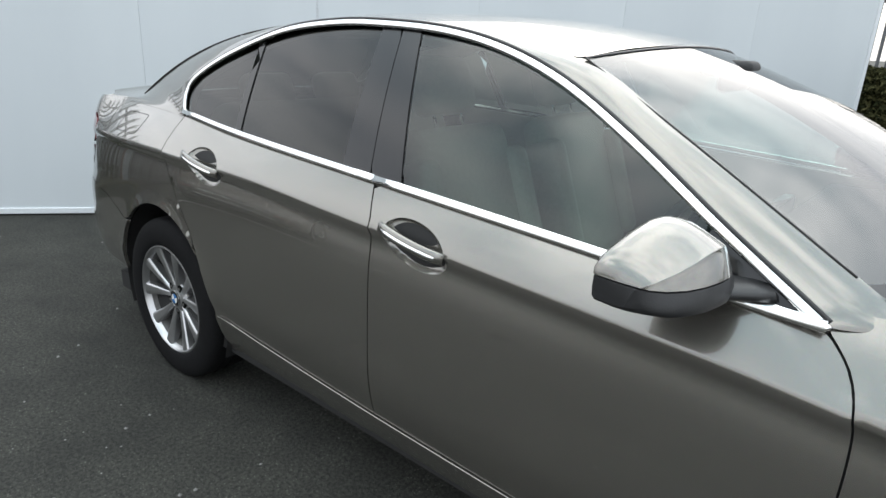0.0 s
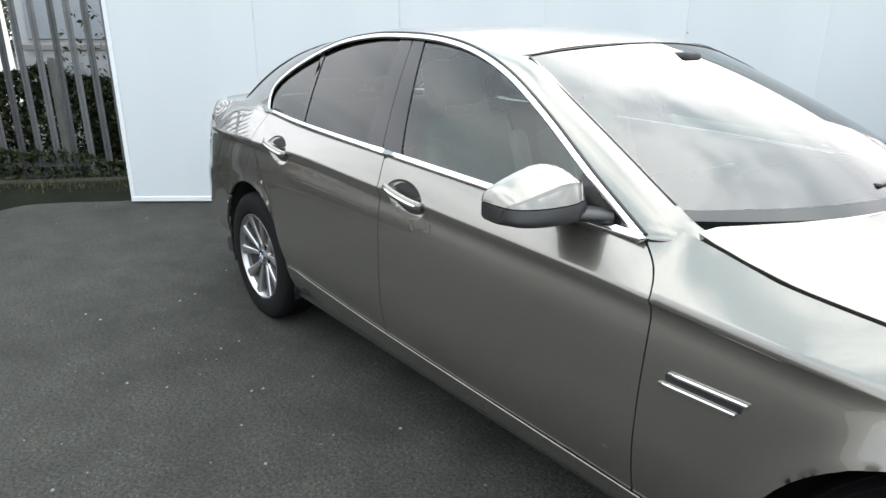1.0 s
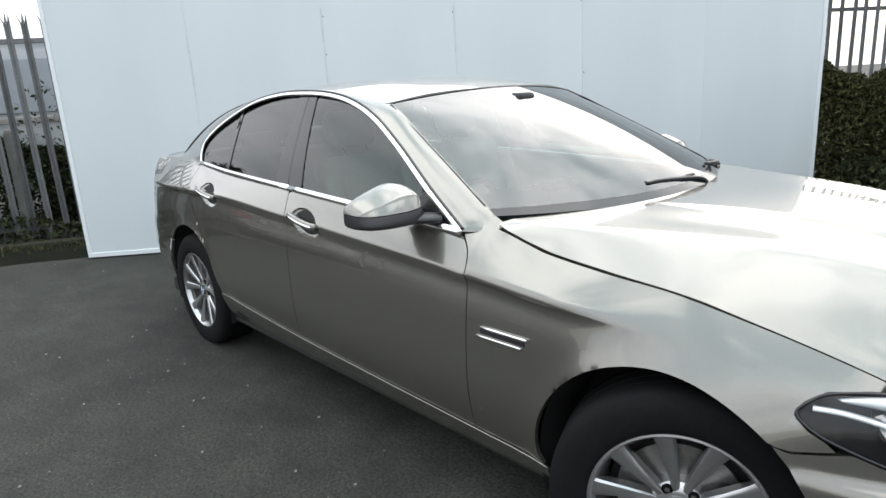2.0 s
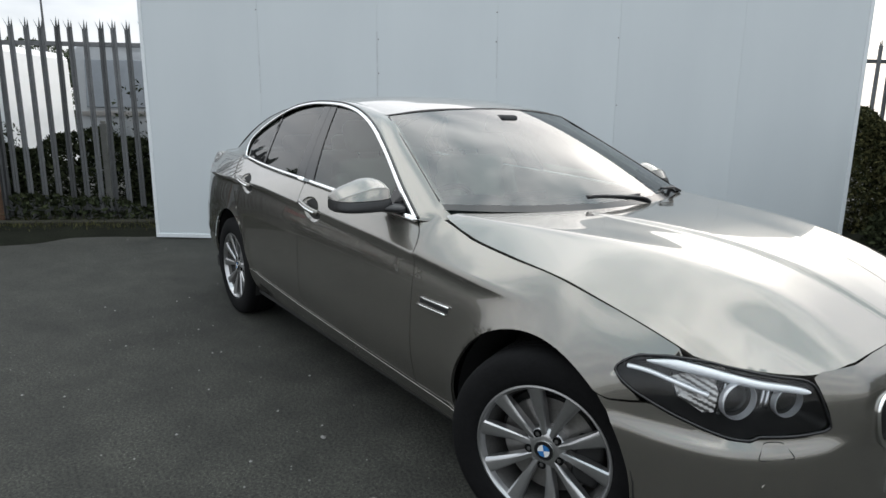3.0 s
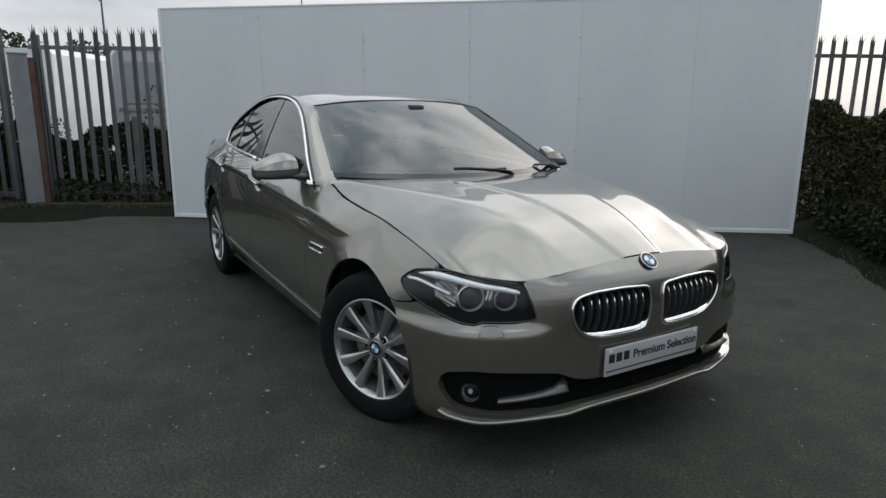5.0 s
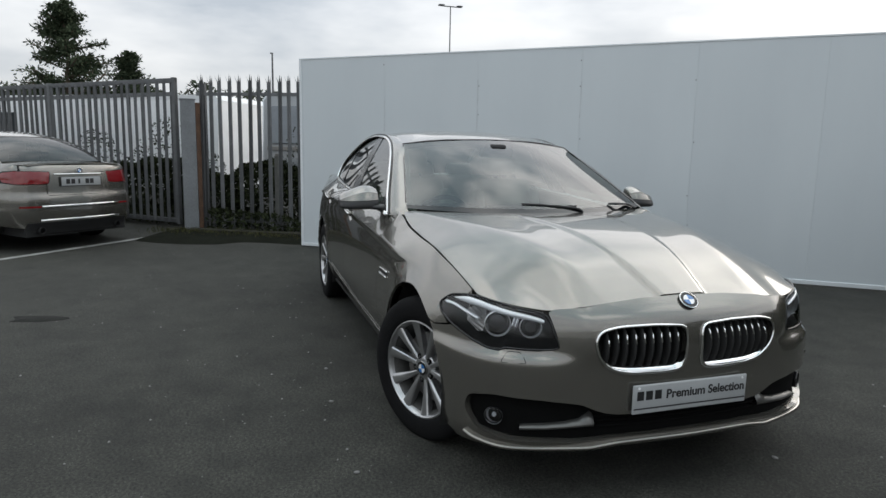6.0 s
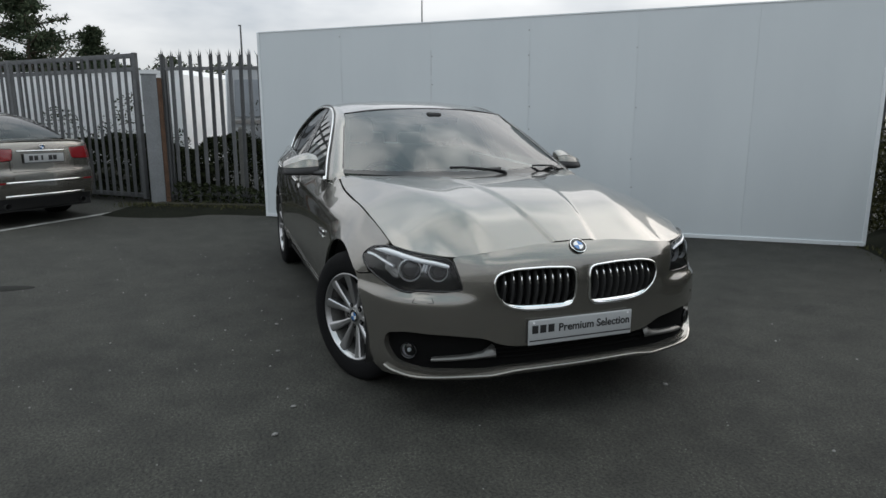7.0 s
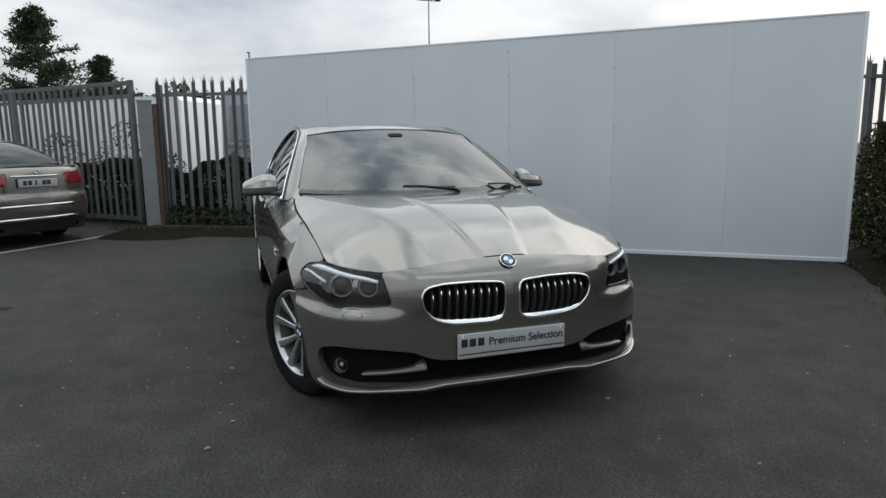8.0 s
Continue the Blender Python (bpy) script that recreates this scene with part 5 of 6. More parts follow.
    # intake mesh
    for z in (0.29, 0.312, 0.332):
        bm = bmesh.new()
        tube_into(bm, [Vector(skin(np.array([front_u(y)]), np.array([z]), 0.045)[0]) for y in np.linspace(-0.39, 0.39, 14)], flat_section(0.03, 0.008))
        bmesh.ops.recalc_face_normals(bm, faces=bm.faces)
        part("intake_slat", bm, VOID, car)
    p = Vector(skin(np.array([U_FRONT]), np.array([0.763]))[0])
    disc_badge("bonnet_badge", p + Vector((0.003, 0, 0.003)), (0.66, 0, 0.75), 0.038, car, spin=0)
    disc_badge("boot_badge", Vector(skin(np.array([U_REAR]), np.array([0.985]))[0]) + Vector((-0.001, 0, 0)), (-1, 0, 0.15), 0.038, car)
    # plates
    pl = part("front_plate", rounded_box((0.797, -0.264, 0.352), (0.806, 0.264, 0.466), 0.004), PLATE_WHITE, car, "pale grey dealer plate with a slogan in black")
    part("plate_face", rounded_box((0.8045, -0.259, 0.376), (0.8075, 0.259, 0.463), 0.0015), PLATE_WHITE, pl)
    part("plate_line", box((0.8055, -0.259, 0.3695), (0.8068, 0.259, 0.3745), bevel=0.0004), INK, pl, smooth=False)
    for words, y0, y1 in (("Premium", -0.116, 0.061), ("Selection", 0.077, 0.250)):
        bm = text_mesh(words, 0.052)
        xs = [v.co.x for v in bm.verts]
        k = (y1 - y0) / (max(xs) - min(xs))
        bmesh.ops.transform(bm, matrix=Matrix(((0, 0, 1, 0.8078), (k, 0, 0, y0 - min(xs) * k), (0, 0.95, 0, 0.406), (0, 0, 0, 1))), verts=bm.verts)
        part("lettering", bm, INK, pl, smooth=False)
    for y0 in (-0.248, -0.209, -0.169):
        part("word_bar", box((0.8073, y0, 0.406), (0.8085, y0 + 0.030, 0.442), bevel=0.0004), INK, pl, smooth=False)
    for y in (-0.240, 0.240):
        part("plate_screw", lathe([(0.001, 0.8095), (0.005, 0.8092), (0.006, 0.807), (0.001, 0.807)], 10, axis="X", at=(0, y, 0.454)), BADGE_WHITE, pl)
    xr = float(skin(np.array([U_REAR]), np.array([0.86]))[0][0])
    rp = part("rear_plate", rounded_box((xr - 0.014, -0.268, 0.795), (xr - 0.002, 0.268, 0.915), 0.004), INK, car, "white number plate in a black holder")
    part("plate_face", rounded_box((xr - 0.017, -0.258, 0.802), (xr - 0.013, 0.258, 0.908), 0.002), PLATE_WHITE, rp)
    for a, b in ((0.15, 0.20), (0.085, 0.135), (0.02, 0.045), (-0.10, -0.05), (-0.16, -0.11)):
        part("word_bar", box((xr - 0.018, a, 0.825), (xr - 0.0165, b, 0.885)), INK, rp, smooth=False)
    bm = bmesh.new()
    tube_into(bm, [Vector(skin(np.array([rear_u(y)]), np.array([0.945]), -0.006)[0]) for y in np.linspace(-0.33, 0.33, 10)], flat_section(0.022, 0.016))
    part("boot_strip", bm, CHROME, car)
    for z, w in ((0.555, 0.50), (0.385, 0.52)):
        bm = bmesh.new()
        tube_into(bm, [Vector(skin(np.array([rear_u(y)]), np.array([z]), -0.004)[0]) for y in np.linspace(-w, w, 14)], flat_section(0.014, 0.032))
        bmesh.ops.recalc_face_normals(bm, faces=bm.faces)
        part("bumper_strip", bm, CHROME, car, "chrome strip across the rear bumper")
    part("rear_diffuser", sheet(lambda u, z: skin(u, z, -0.004), [(rear_u(-0.72), 0.22), (rear_u(0.72), 0.22), (rear_u(0.66), 0.36), (rear_u(-0.66), 0.36)], step=0.04, fold=0.02), BLACK, car)
    for y in (-0.62, 0.62):
        part("reflector_strip", sheet(lambda u, z: skin(u, z, -0.003), [(rear_u(y - 0.11), 0.545), (rear_u(y + 0.10), 0.545), (rear_u(y + 0.10), 0.565), (rear_u(y - 0.11), 0.565)], step=0.02, fold=0.006), RED_LENS, car, "red reflector strip")
    for y in (-0.5, 0.5):
        part("exhaust_pipe", lathe([(0.034, -4.06), (0.040, -4.06), (0.040, -3.86), (0.034, -3.86)], 20, axis="X", at=(0.03, y, 0.265), closed=True), DARK, car)
    # underbody
    part("underbody", box((-3.95, -0.66, 0.19), (0.55, 0.66, 0.30)), DARK, car, smooth=False)
    part("floor_pan", box((-3.5, -0.86, 0.22), (-0.40, 0.86, 0.30)), DARK, car, smooth=False)
    # wipers
    for pts, pivot in (([(-0.545, -0.47, 1.014), (-0.500, -0.23, 1.021), (-0.475, 0.0, 1.027), (-0.480, 0.20, 1.029)], (-0.435, 0.22, 0.995)), ([(-0.490, 0.22, 1.022), (-0.530, 0.40, 1.020), (-0.585, 0.55, 1.016), (-0.645, 0.68, 1.010)], (-0.595, 0.68, 1.0))):
        w = thing_part("wiper", car)
        bm = bmesh.new()
        tube_into(bm, [p - Vector((0, 0, 0.004)) for p in spline(pts, 6)], flat_section(0.011, 0.010))
        bmesh.ops.recalc_face_normals(bm, faces=bm.faces)
        part("wiper_blade", bm, BLACK, w, "black wiper blade")
        mid = Vector(pts[1]).lerp(Vector(pts[2]), 0.4)
        bm = bmesh.new()
        tube_into(bm, spline([pivot, Vector(pivot) + Vector((-0.015, -0.05, 0.022)), mid + Vector((0.008, 0.08, 0.012)), mid + Vector((0, 0, 0.012))], 5), flat_section(0.022, 0.012))
        bmesh.ops.recalc_face_normals(bm, faces=bm.faces)
        part("wiper_arm", bm, BLACK, w)


def build_interior(car):
    def seat(y, name, driver=True):
        s = thing_part(name, car)
        s["label"] = "beige leather front seat"
        part("cushion", rounded_box((-1.80, y - 0.25, 0.40), (-1.26, y + 0.25, 0.56), 0.06), LEATHER, s)
        tilt = pose(-1.76, y, 0.53, 0, -20, 0)
        part("backrest", rounded_box((-0.075, -0.25, 0.0), (0.065, 0.25, 0.62), 0.06, tilt), LEATHER, s)
        for k in (-1, 1):
            part("bolster", rounded_box((-0.06, k * 0.235 - 0.045, 0.06), (0.11, k * 0.235 + 0.045, 0.52), 0.04, tilt), LEATHER, s)
            part("headrest_rod", lathe([(0.006, 0.60), (0.006, 0.72)], 8, axis="Z"), CHROME, s).matrix_basis = tilt @ pose(0, k * 0.07, 0)
        part("headrest", rounded_box((-0.055, -0.135, 0.66), (0.05, 0.135, 0.85), 0.045, tilt), LEATHER, s)
    seat(-0.37, "front_seat")
    seat(0.37, "front_seat")
    bench = thing_part("rear_bench", car)
    part("cushion", rounded_box((-2.75, -0.66, 0.42), (-2.22, 0.66, 0.60), 0.06), LEATHER, bench)
    part("backrest", rounded_box((-0.08, -0.66, 0.0), (0.07, 0.66, 0.60), 0.06, pose(-2.72, 0, 0.55, 0, -24, 0)), LEATHER, bench)
    for y in (-0.38, 0.0, 0.38):
        part("headrest", rounded_box((-0.05, -0.12, 0.58), (0.05, 0.12, 0.72), 0.04, pose(-2.72, y, 0.55, 0, -24, 0)), LEATHER, bench)
    part("parcel_shelf", box((-3.55, -0.62, 1.03), (-2.95, 0.62, 1.05)), CARPET, car, smooth=False)
    d = thing_part("dashboard", car)
    part("dash_top", rounded_box((-1.02, -0.72, 0.80), (-0.50, 0.72, 0.955), 0.05), DASH, d, "dark soft-touch dashboard")
    part("dash_hood", rounded_box((-1.10, -0.56, 0.86), (-0.85, -0.20, 0.995), 0.05), DASH, d)
    part("dash_lower", rounded_box((-1.06, -0.74, 0.50), (-0.62, 0.74, 0.82), 0.05), LEATHER, d)
    part("screen", rounded_box((-1.04, -0.13, 0.90), (-1.00, 0.13, 0.99), 0.01), GLOSS_BLACK, d)
    wheel = thing_part("steering_wheel", car)
    bm = bmesh.new()
    mw = pose(-1.22, -0.37, 0.86, 0, -66, 0)
    tube_into(bm, [mw @ Vector((0.185 * math.cos(t), 0.185 * math.sin(t), 0)) for t in np.linspace(0, 2 * math.pi, 40, endpoint=False)], round_section(0.015, 8), closed=True, up=tuple(mw.to_3x3() @ Vector((0, 0, 1))))
    bmesh.ops.recalc_face_normals(bm, faces=bm.faces)
    part("wheel_ring", bm, DASH, wheel)
    part("wheel_boss", rounded_box((-0.07, -0.08, -0.05), (0.07, 0.08, 0.01), 0.03, mw), DASH, wheel)
    for a, b in (((-0.02, 0.07, -0.015), (0.02, 0.18, 0.0)), ((-0.02, -0.18, -0.015), (0.02, -0.07, 0.0)), ((-0.18, -0.02, -0.015), (-0.06, 0.02, 0.0))):
        part("wheel_spoke", rounded_box(a, b, 0.007, mw), DASH, wheel)
    mirror = thing_part("rear_view_mirror", car)
    part("mirror_housing", rounded_box((-1.22, -0.12, 1.285), (-1.19, 0.12, 1.345), 0.02), DASH, mirror)
    part("sensor_box", rounded_box((-1.30, -0.055, 1.325), (-1.15, 0.055, 1.372), 0.02, pose(0, 0, 0)), DASH, mirror)
    part("console", rounded_box((-2.0, -0.12, 0.30), (-1.0, 0.12, 0.62), 0.05), DASH, car)
    for left in (False, True):
        bm = sheet(lambda u, v: skin(u, v, 0.055), [(-2.85, 0.32), (-0.75, 0.32), (-0.75, 0.955), (-1.8, 1.012), (-2.85, 1.05)], step=0.1, fold=0)
        bmesh.ops.reverse_faces(bm, faces=bm.faces)
        part("door_card", mirrored(bm) if left else bm, LEATHER, car)


def build_car(name, label):
    car = thing(name, label, "car")
    fd, rd = build_body(car)
    build_front(car)
    for x, y, sp, st in ((0.0, -0.785, 8, 24), (0.0, 0.785, 30, 24), (-WB, -0.795, -4, 0), (-WB, 0.795, 50, 0)):
        build_wheel(car, x, y, sp, st)
    build_wings_and_trim(car, fd, rd)
    build_lamps(car)
    build_nose_details(car)
    build_interior(car)
    return car


# ---- the yard ----
def asphalt():
    m, n, l, p = nodes_of("worn_asphalt")
    tc = n.new("ShaderNodeTexCoord")

    def noisy(scale, detail=5, rough=0.6):
        t = n.new("ShaderNodeTexNoise")
        t.inputs["Scale"].default_value, t.inputs["Detail"].default_value, t.inputs["Roughness"].default_value = scale, detail, rough
        l.new(tc.outputs["Object"], t.inputs["Vector"])
        return t
    patch, mid, grit = noisy(0.45, 6), noisy(3.5, 6, 0.7), noisy(75, 4, 0.8)
    vor = n.new("ShaderNodeTexVoronoi")
    vor.inputs["Scale"].default_value = 72
    l.new(tc.outputs["Object"], vor.inputs["Vector"])
    r1 = n.new("ShaderNodeValToRGB")
    r1.color_ramp.elements[0].position, r1.color_ramp.elements[1].position = 0.3, 0.72
    r1.color_ramp.elements[0].color, r1.color_ramp.elements[1].color = (0.0178, 0.0180, 0.0159, 1), (0.0340, 0.0342, 0.0304, 1)
    l.new(patch.outputs["Fac"], r1.inputs[0])
    m1 = n.new("ShaderNodeMixRGB")
    m1.blend_type = "MULTIPLY"
    m1.inputs[0].default_value = 0.75
    r2 = n.new("ShaderNodeValToRGB")
    r2.color_ramp.elements[0].position, r2.color_ramp.elements[1].position = 0.3, 0.7
    r2.color_ramp.elements[0].color, r2.color_ramp.elements[1].color = (0.55, 0.55, 0.55, 1), (1.35, 1.35, 1.3, 1)
    l.new(mid.outputs["Fac"], r2.inputs[0])
    l.new(r1.outputs[0], m1.inputs[1])
    l.new(r2.outputs[0], m1.inputs[2])
    m2 = n.new("ShaderNodeMixRGB")
    m2.blend_type = "MULTIPLY"
    m2.inputs[0].default_value = 0.75
    r3 = n.new("ShaderNodeValToRGB")
    r3.color_ramp.elements[0].position, r3.color_ramp.elements[1].position = 0.38, 0.62
    r3.color_ramp.elements[0].color, r3.color_ramp.elements[1].color = (0.22, 0.22, 0.22, 1), (2.4, 2.4, 2.3, 1)
    l.new(grit.outputs["Fac"], r3.inputs[0])
    l.new(m1.outputs[0], m2.inputs[1])
    l.new(r3.outputs[0], m2.inputs[2])
    # pale chippings worn bare here and there
    r4 = n.new("ShaderNodeValToRGB")
    r4.color_ramp.elements[0].position, r4.color_ramp.elements[1].position = 0.12, 0.20
    r4.color_ramp.elements[0].color, r4.color_ramp.elements[1].color = (1, 1, 1, 1), (0, 0, 0, 1)
    l.new(vor.outputs["Distance"], r4.inputs[0])
    gate = n.new("ShaderNodeMath")
    gate.operation = "MULTIPLY"
    r5 = n.new("ShaderNodeValToRGB")
    r5.color_ramp.elements[0].position, r5.color_ramp.elements[1].position = 0.40, 0.60
    l.new(mid.outputs["Fac"], r5.inputs[0])
    l.new(r4.outputs[0], gate.inputs[0])
    l.new(r5.outputs[0], gate.inputs[1])
    m3 = n.new("ShaderNodeMixRGB")
    l.new(gate.outputs[0], m3.inputs[0])
    l.new(m2.outputs[0], m3.inputs[1])
    m3.inputs[2].default_value = (0.13, 0.128, 0.115, 1)
    l.new(m3.outputs[0], p.inputs["Base Color"])
    p.inputs["Roughness"].default_value = 0.82
    p.inputs["Specular IOR Level"].default_value = 0.35
    b = n.new("ShaderNodeBump")
    b.inputs["Strength"].default_value, b.inputs["Distance"].default_value = 0.9, 0.008
    l.new(grit.outputs["Fac"], b.inputs["Height"])
    l.new(b.outputs[0], p.inputs["Normal"])
    return m


def board_white():
    m, n, l, p = nodes_of("white_painted_board")
    tc = n.new("ShaderNodeTexCoord")
    a, b = n.new("ShaderNodeTexNoise"), n.new("ShaderNodeTexNoise")
    a.inputs["Scale"].default_value, a.inputs["Detail"].default_value = 0.9, 7
    b.inputs["Scale"].default_value, b.inputs["Detail"].default_value = 30, 4
    mp = n.new("ShaderNodeMapping")
    mp.inputs["Scale"].default_value = (1, 1, 0.25)
    l.new(tc.outputs["Object"], mp.inputs["Vector"])
    l.new(mp.outputs[0], a.inputs["Vector"])
    l.new(tc.outputs["Object"], b.inputs["Vector"])
    r = n.new("ShaderNodeValToRGB")
    r.color_ramp.elements[0].position, r.color_ramp.elements[1].position = 0.3, 0.7
    r.color_ramp.elements[0].color, r.color_ramp.elements[1].color = (0.58, 0.62, 0.645, 1), (0.655, 0.695, 0.715, 1)
    l.new(a.outputs["Fac"], r.inputs[0])
    oi = n.new("ShaderNodeObjectInfo")
    rr = n.new("ShaderNodeMapRange")
    rr.inputs["To Min"].default_value, rr.inputs["To Max"].default_value = 0.96, 1.03
    l.new(oi.outputs["Random"], rr.inputs["Value"])
    sc = n.new("ShaderNodeVectorMath")
    sc.operation = "SCALE"
    l.new(r.outputs[0], sc.inputs[0])
    l.new(rr.outputs[0], sc.inputs["Scale"])
    l.new(sc.outputs[0], p.inputs["Base Color"])
    p.inputs["Roughness"].default_value = 0.38
    bu = n.new("ShaderNodeBump")
    bu.inputs["Strength"].default_value, bu.inputs["Distance"].default_value = 0.05, 0.003
    l.new(b.outputs["Fac"], bu.inputs["Height"])
    l.new(bu.outputs[0], p.inputs["Normal"])
    return m


def leaf_mat(name, dark, light):
    m, n, l, p = nodes_of(name)
    g = n.new("ShaderNodeNewGeometry")
    r = n.new("ShaderNodeValToRGB")
    r.color_ramp.elements[0].color, r.color_ramp.elements[1].color = (*dark, 1), (*light, 1)
    l.new(g.outputs["Random Per Island"], r.inputs[0])
    l.new(r.outputs[0], p.inputs["Base Color"])
    p.inputs["Roughness"].default_value = 0.85
    p.inputs["Specular IOR Level"].default_value = 0.08
    return m


ASPHALT = asphalt()
BOARD = board_white()
BOARD_TRIM = simple("white_edge_trim", (0.72, 0.75, 0.77), 0.4, var=0.06, scale=3)
SCREW = simple("dull_screw", (0.16, 0.16, 0.16), 0.5, 0.6)
GALV = simple("galvanised_steel", (0.115, 0.118, 0.122), 0.6, 0.3, var=0.25, scale=5, random_tone=0.34)
POST_PAINT = simple("grey_post_paint", (0.205, 0.215, 0.225), 0.6, 0.1, var=0.2, scale=4)
RUST = simple("rusted_steel", (0.105, 0.058, 0.036), 0.85, 0.1, var=0.55, scale=5, bump=0.4)
SOIL = simple("dark_mossy_soil", (0.0085, 0.0095, 0.006), 0.95, var=0.45, scale=3, bump=0.8, bump_scale=60, spec=0.08)
LINE_PAINT = simple("worn_white_line", (0.26, 0.26, 0.25), 0.8, var=0.6, scale=5)
STONE = simple("pale_stone", (0.20, 0.197, 0.19), 0.8, var=0.2)
VAN_WHITE = simple("white_van_paint", (0.86, 0.87, 0.88), 0.3, var=0.05, coat=0.7)
VAN_GREY = simple("silver_van_paint", (0.44, 0.46, 0.48), 0.35, 0.5, var=0.06, coat=0.7)
PALE_GLASS = simple("grey_van_glass", (0.27, 0.29, 0.315), 0.15, var=0.1)
VAN_GLASS = simple("dark_van_glass", (0.03, 0.035, 0.04), 0.06, var=0.1)
BARK = simple("bark", (0.09, 0.07, 0.05), 0.9, var=0.35, scale=8, bump=0.7)
LEAF = leaf_mat("ivy_leaves", (0.010, 0.014, 0.007), (0.046, 0.054, 0.027))
HEDGE_LEAF = leaf_mat("hedge_leaves", (0.012, 0.017, 0.007), (0.070, 0.066, 0.028))
PINE = leaf_mat("pine_needles", (0.028, 0.042, 0.026), (0.085, 0.105, 0.062))
FAR_LEAF = leaf_mat("far_foliage", (0.045, 0.06, 0.04), (0.11, 0.125, 0.085))
GRASS = leaf_mat("dry_grass", (0.035, 0.040, 0.015), (0.10, 0.095, 0.045))

ground = tagged(obj("ground", box((-400, -400, -0.5), (400, 400, 0.0)), ASPHALT, False), "dark grey worn asphalt yard with pale chippings", "ground", kind="structure")

# ---- the white board wall ----
A = Vector((-6.02, -0.79, 0))
WALL_TURN = 52.47
LONG, HIGH = 7.32, 2.478
wall_m = pose(A.x, A.y, 0, 0, 0, WALL_TURN)
wall = obj("wall_back", box((0.01, 0.0175, 0.03), (LONG - 0.01, 0.07, HIGH - 0.01)), BOARD_TRIM, False)
wall.matrix_world = wall_m
tagged(wall, "white painted board wall of six upright sheets", "wall", kind="structure")
sheet_mesh = None
for k in range(6):
    bm = box((0.0005, 0.0, 0.035), (LONG / 6 - 0.0005, 0.016, HIGH), bevel=0.0008)
    if sheet_mesh is None:
        first = part("panel", bm, BOARD, wall, smooth=False)
        sheet_mesh = first.data
    else:
        bm.free()
        o = new("panel", sheet_mesh)
        o.parent = wall
        o.location = (k * LONG / 6, (0.0008 if k % 2 else 0.0), 0)
part("bottom_trim", box((0.0, -0.012, 0.012), (LONG, 0.004, 0.055), bevel=0.004), BOARD_TRIM, wall, smooth=False)
part("top_trim", box((-0.004, -0.006, HIGH - 0.012), (LONG + 0.004, 0.074, HIGH + 0.006), bevel=0.003), BOARD_TRIM, wall, smooth=False)
for x0 in (-0.008, LONG - 0.030):
    part("edge_trim", box((x0, -0.008, 0.012), (x0 + 0.038, 0.074, HIGH + 0.002), bevel=0.003), BOARD_TRIM, wall, smooth=False)
screw_bm = lathe([(0.001, -0.0035), (0.006, -0.003), (0.007, 0.0), (0.001, 0.0)], 8)
screw0 = part("screw", screw_bm, SCREW, wall)
screw0.location = (LONG / 6 - 0.012, 0, 0.3)
gaps = random.Random(4)
for k in range(1, 5):
    for z in np.arange(0.3, 2.4, 0.30):
        if (k, round(float(z), 2)) == (1, 0.3) or gaps.random() < 0.45:
            continue
        o = new("screw", screw0.data)
        o.parent = wall
        o.location = (k * LONG / 6 + gaps.choice((-0.012, 0.013)), 0.0, float(z) + gaps.uniform(-0.04, 0.04))
for x, z, w, h in ((1.22, 1.55, 0.012, 0.42), (2.44, 1.40, 0.016, 0.75), (3.66, 1.7, 0.010, 0.4)):
    part("joint_tape", box((x - w / 2, -0.0025, z), (x + w / 2, 0.0, z + h), bevel=0.001), simple("grey_joint_filler", (0.56, 0.59, 0.61), 0.7, var=0.2, scale=9), wall, smooth=False)


# the boards' top edge rises a little along the wall
for piece in [wall] + list(wall.children):
    if piece.name.startswith("panel"):
        piece.data = piece.data.copy()
    if not piece.name.startswith("screw"):
        for v in piece.data.vertices:
            v.co.z *= 1 + 0.034 * (v.co.x + piece.location.x * (piece is not wall)) / LONG

# ---- palisade fences ----
def pale_mesh(height, spike=True, w=0.066):
    """A corrugated steel pale with a three-pointed head."""
    bm = bmesh.new()
    cols = [(-w / 2, 0.014), (-w * 0.22, 0.0), (0.0, 0.012), (w * 0.22, 0.0), (w / 2, 0.014)]
    top = height - 0.125 if spike else height
    front = [[bm.verts.new((x, y, z)) for x, y in cols] for z in (0.0, top)]
    back = [[bm.verts.new((x, y + 0.004, z)) for x, y in cols] for z in (0.0, top)]
    for k in range(4):
        bm.faces.new((front[0][k], front[0][k + 1], front[1][k + 1], front[1][k]))
        bm.faces.new((back[0][k + 1], back[0][k], back[1][k], back[1][k + 1]))
    for k in (0, 4):
        bm.faces.new((front[0][k], front[1][k], back[1][k], back[0][k]))
    if spike:
        for i, j, tip in ((0, 1, (-w * 0.75, -0.03, height - 0.03)), (1, 3, (0.0, 0.012, height)), (3, 4, (w * 0.75, -0.03, height - 0.03))):
            t = bm.verts.new(tip)
            a, b, c, d = front[1][i], front[1][j], back[1][j], back[1][i]
            bm.faces.new((a, b, t))
            bm.faces.new((b, c, t))
            bm.faces.new((c, d, t))
            bm.faces.new((d, a, t))
    bmesh.ops.recalc_face_normals(bm, faces=bm.faces)
    me = bpy.data.meshes.new("pale")
    bm.to_mesh(me)
    bm.free()
    me.materials.append(GALV)
    return me


PALE = pale_mesh(2.40)
PALE_GATE = pale_mesh(2.20, False, 0.068)


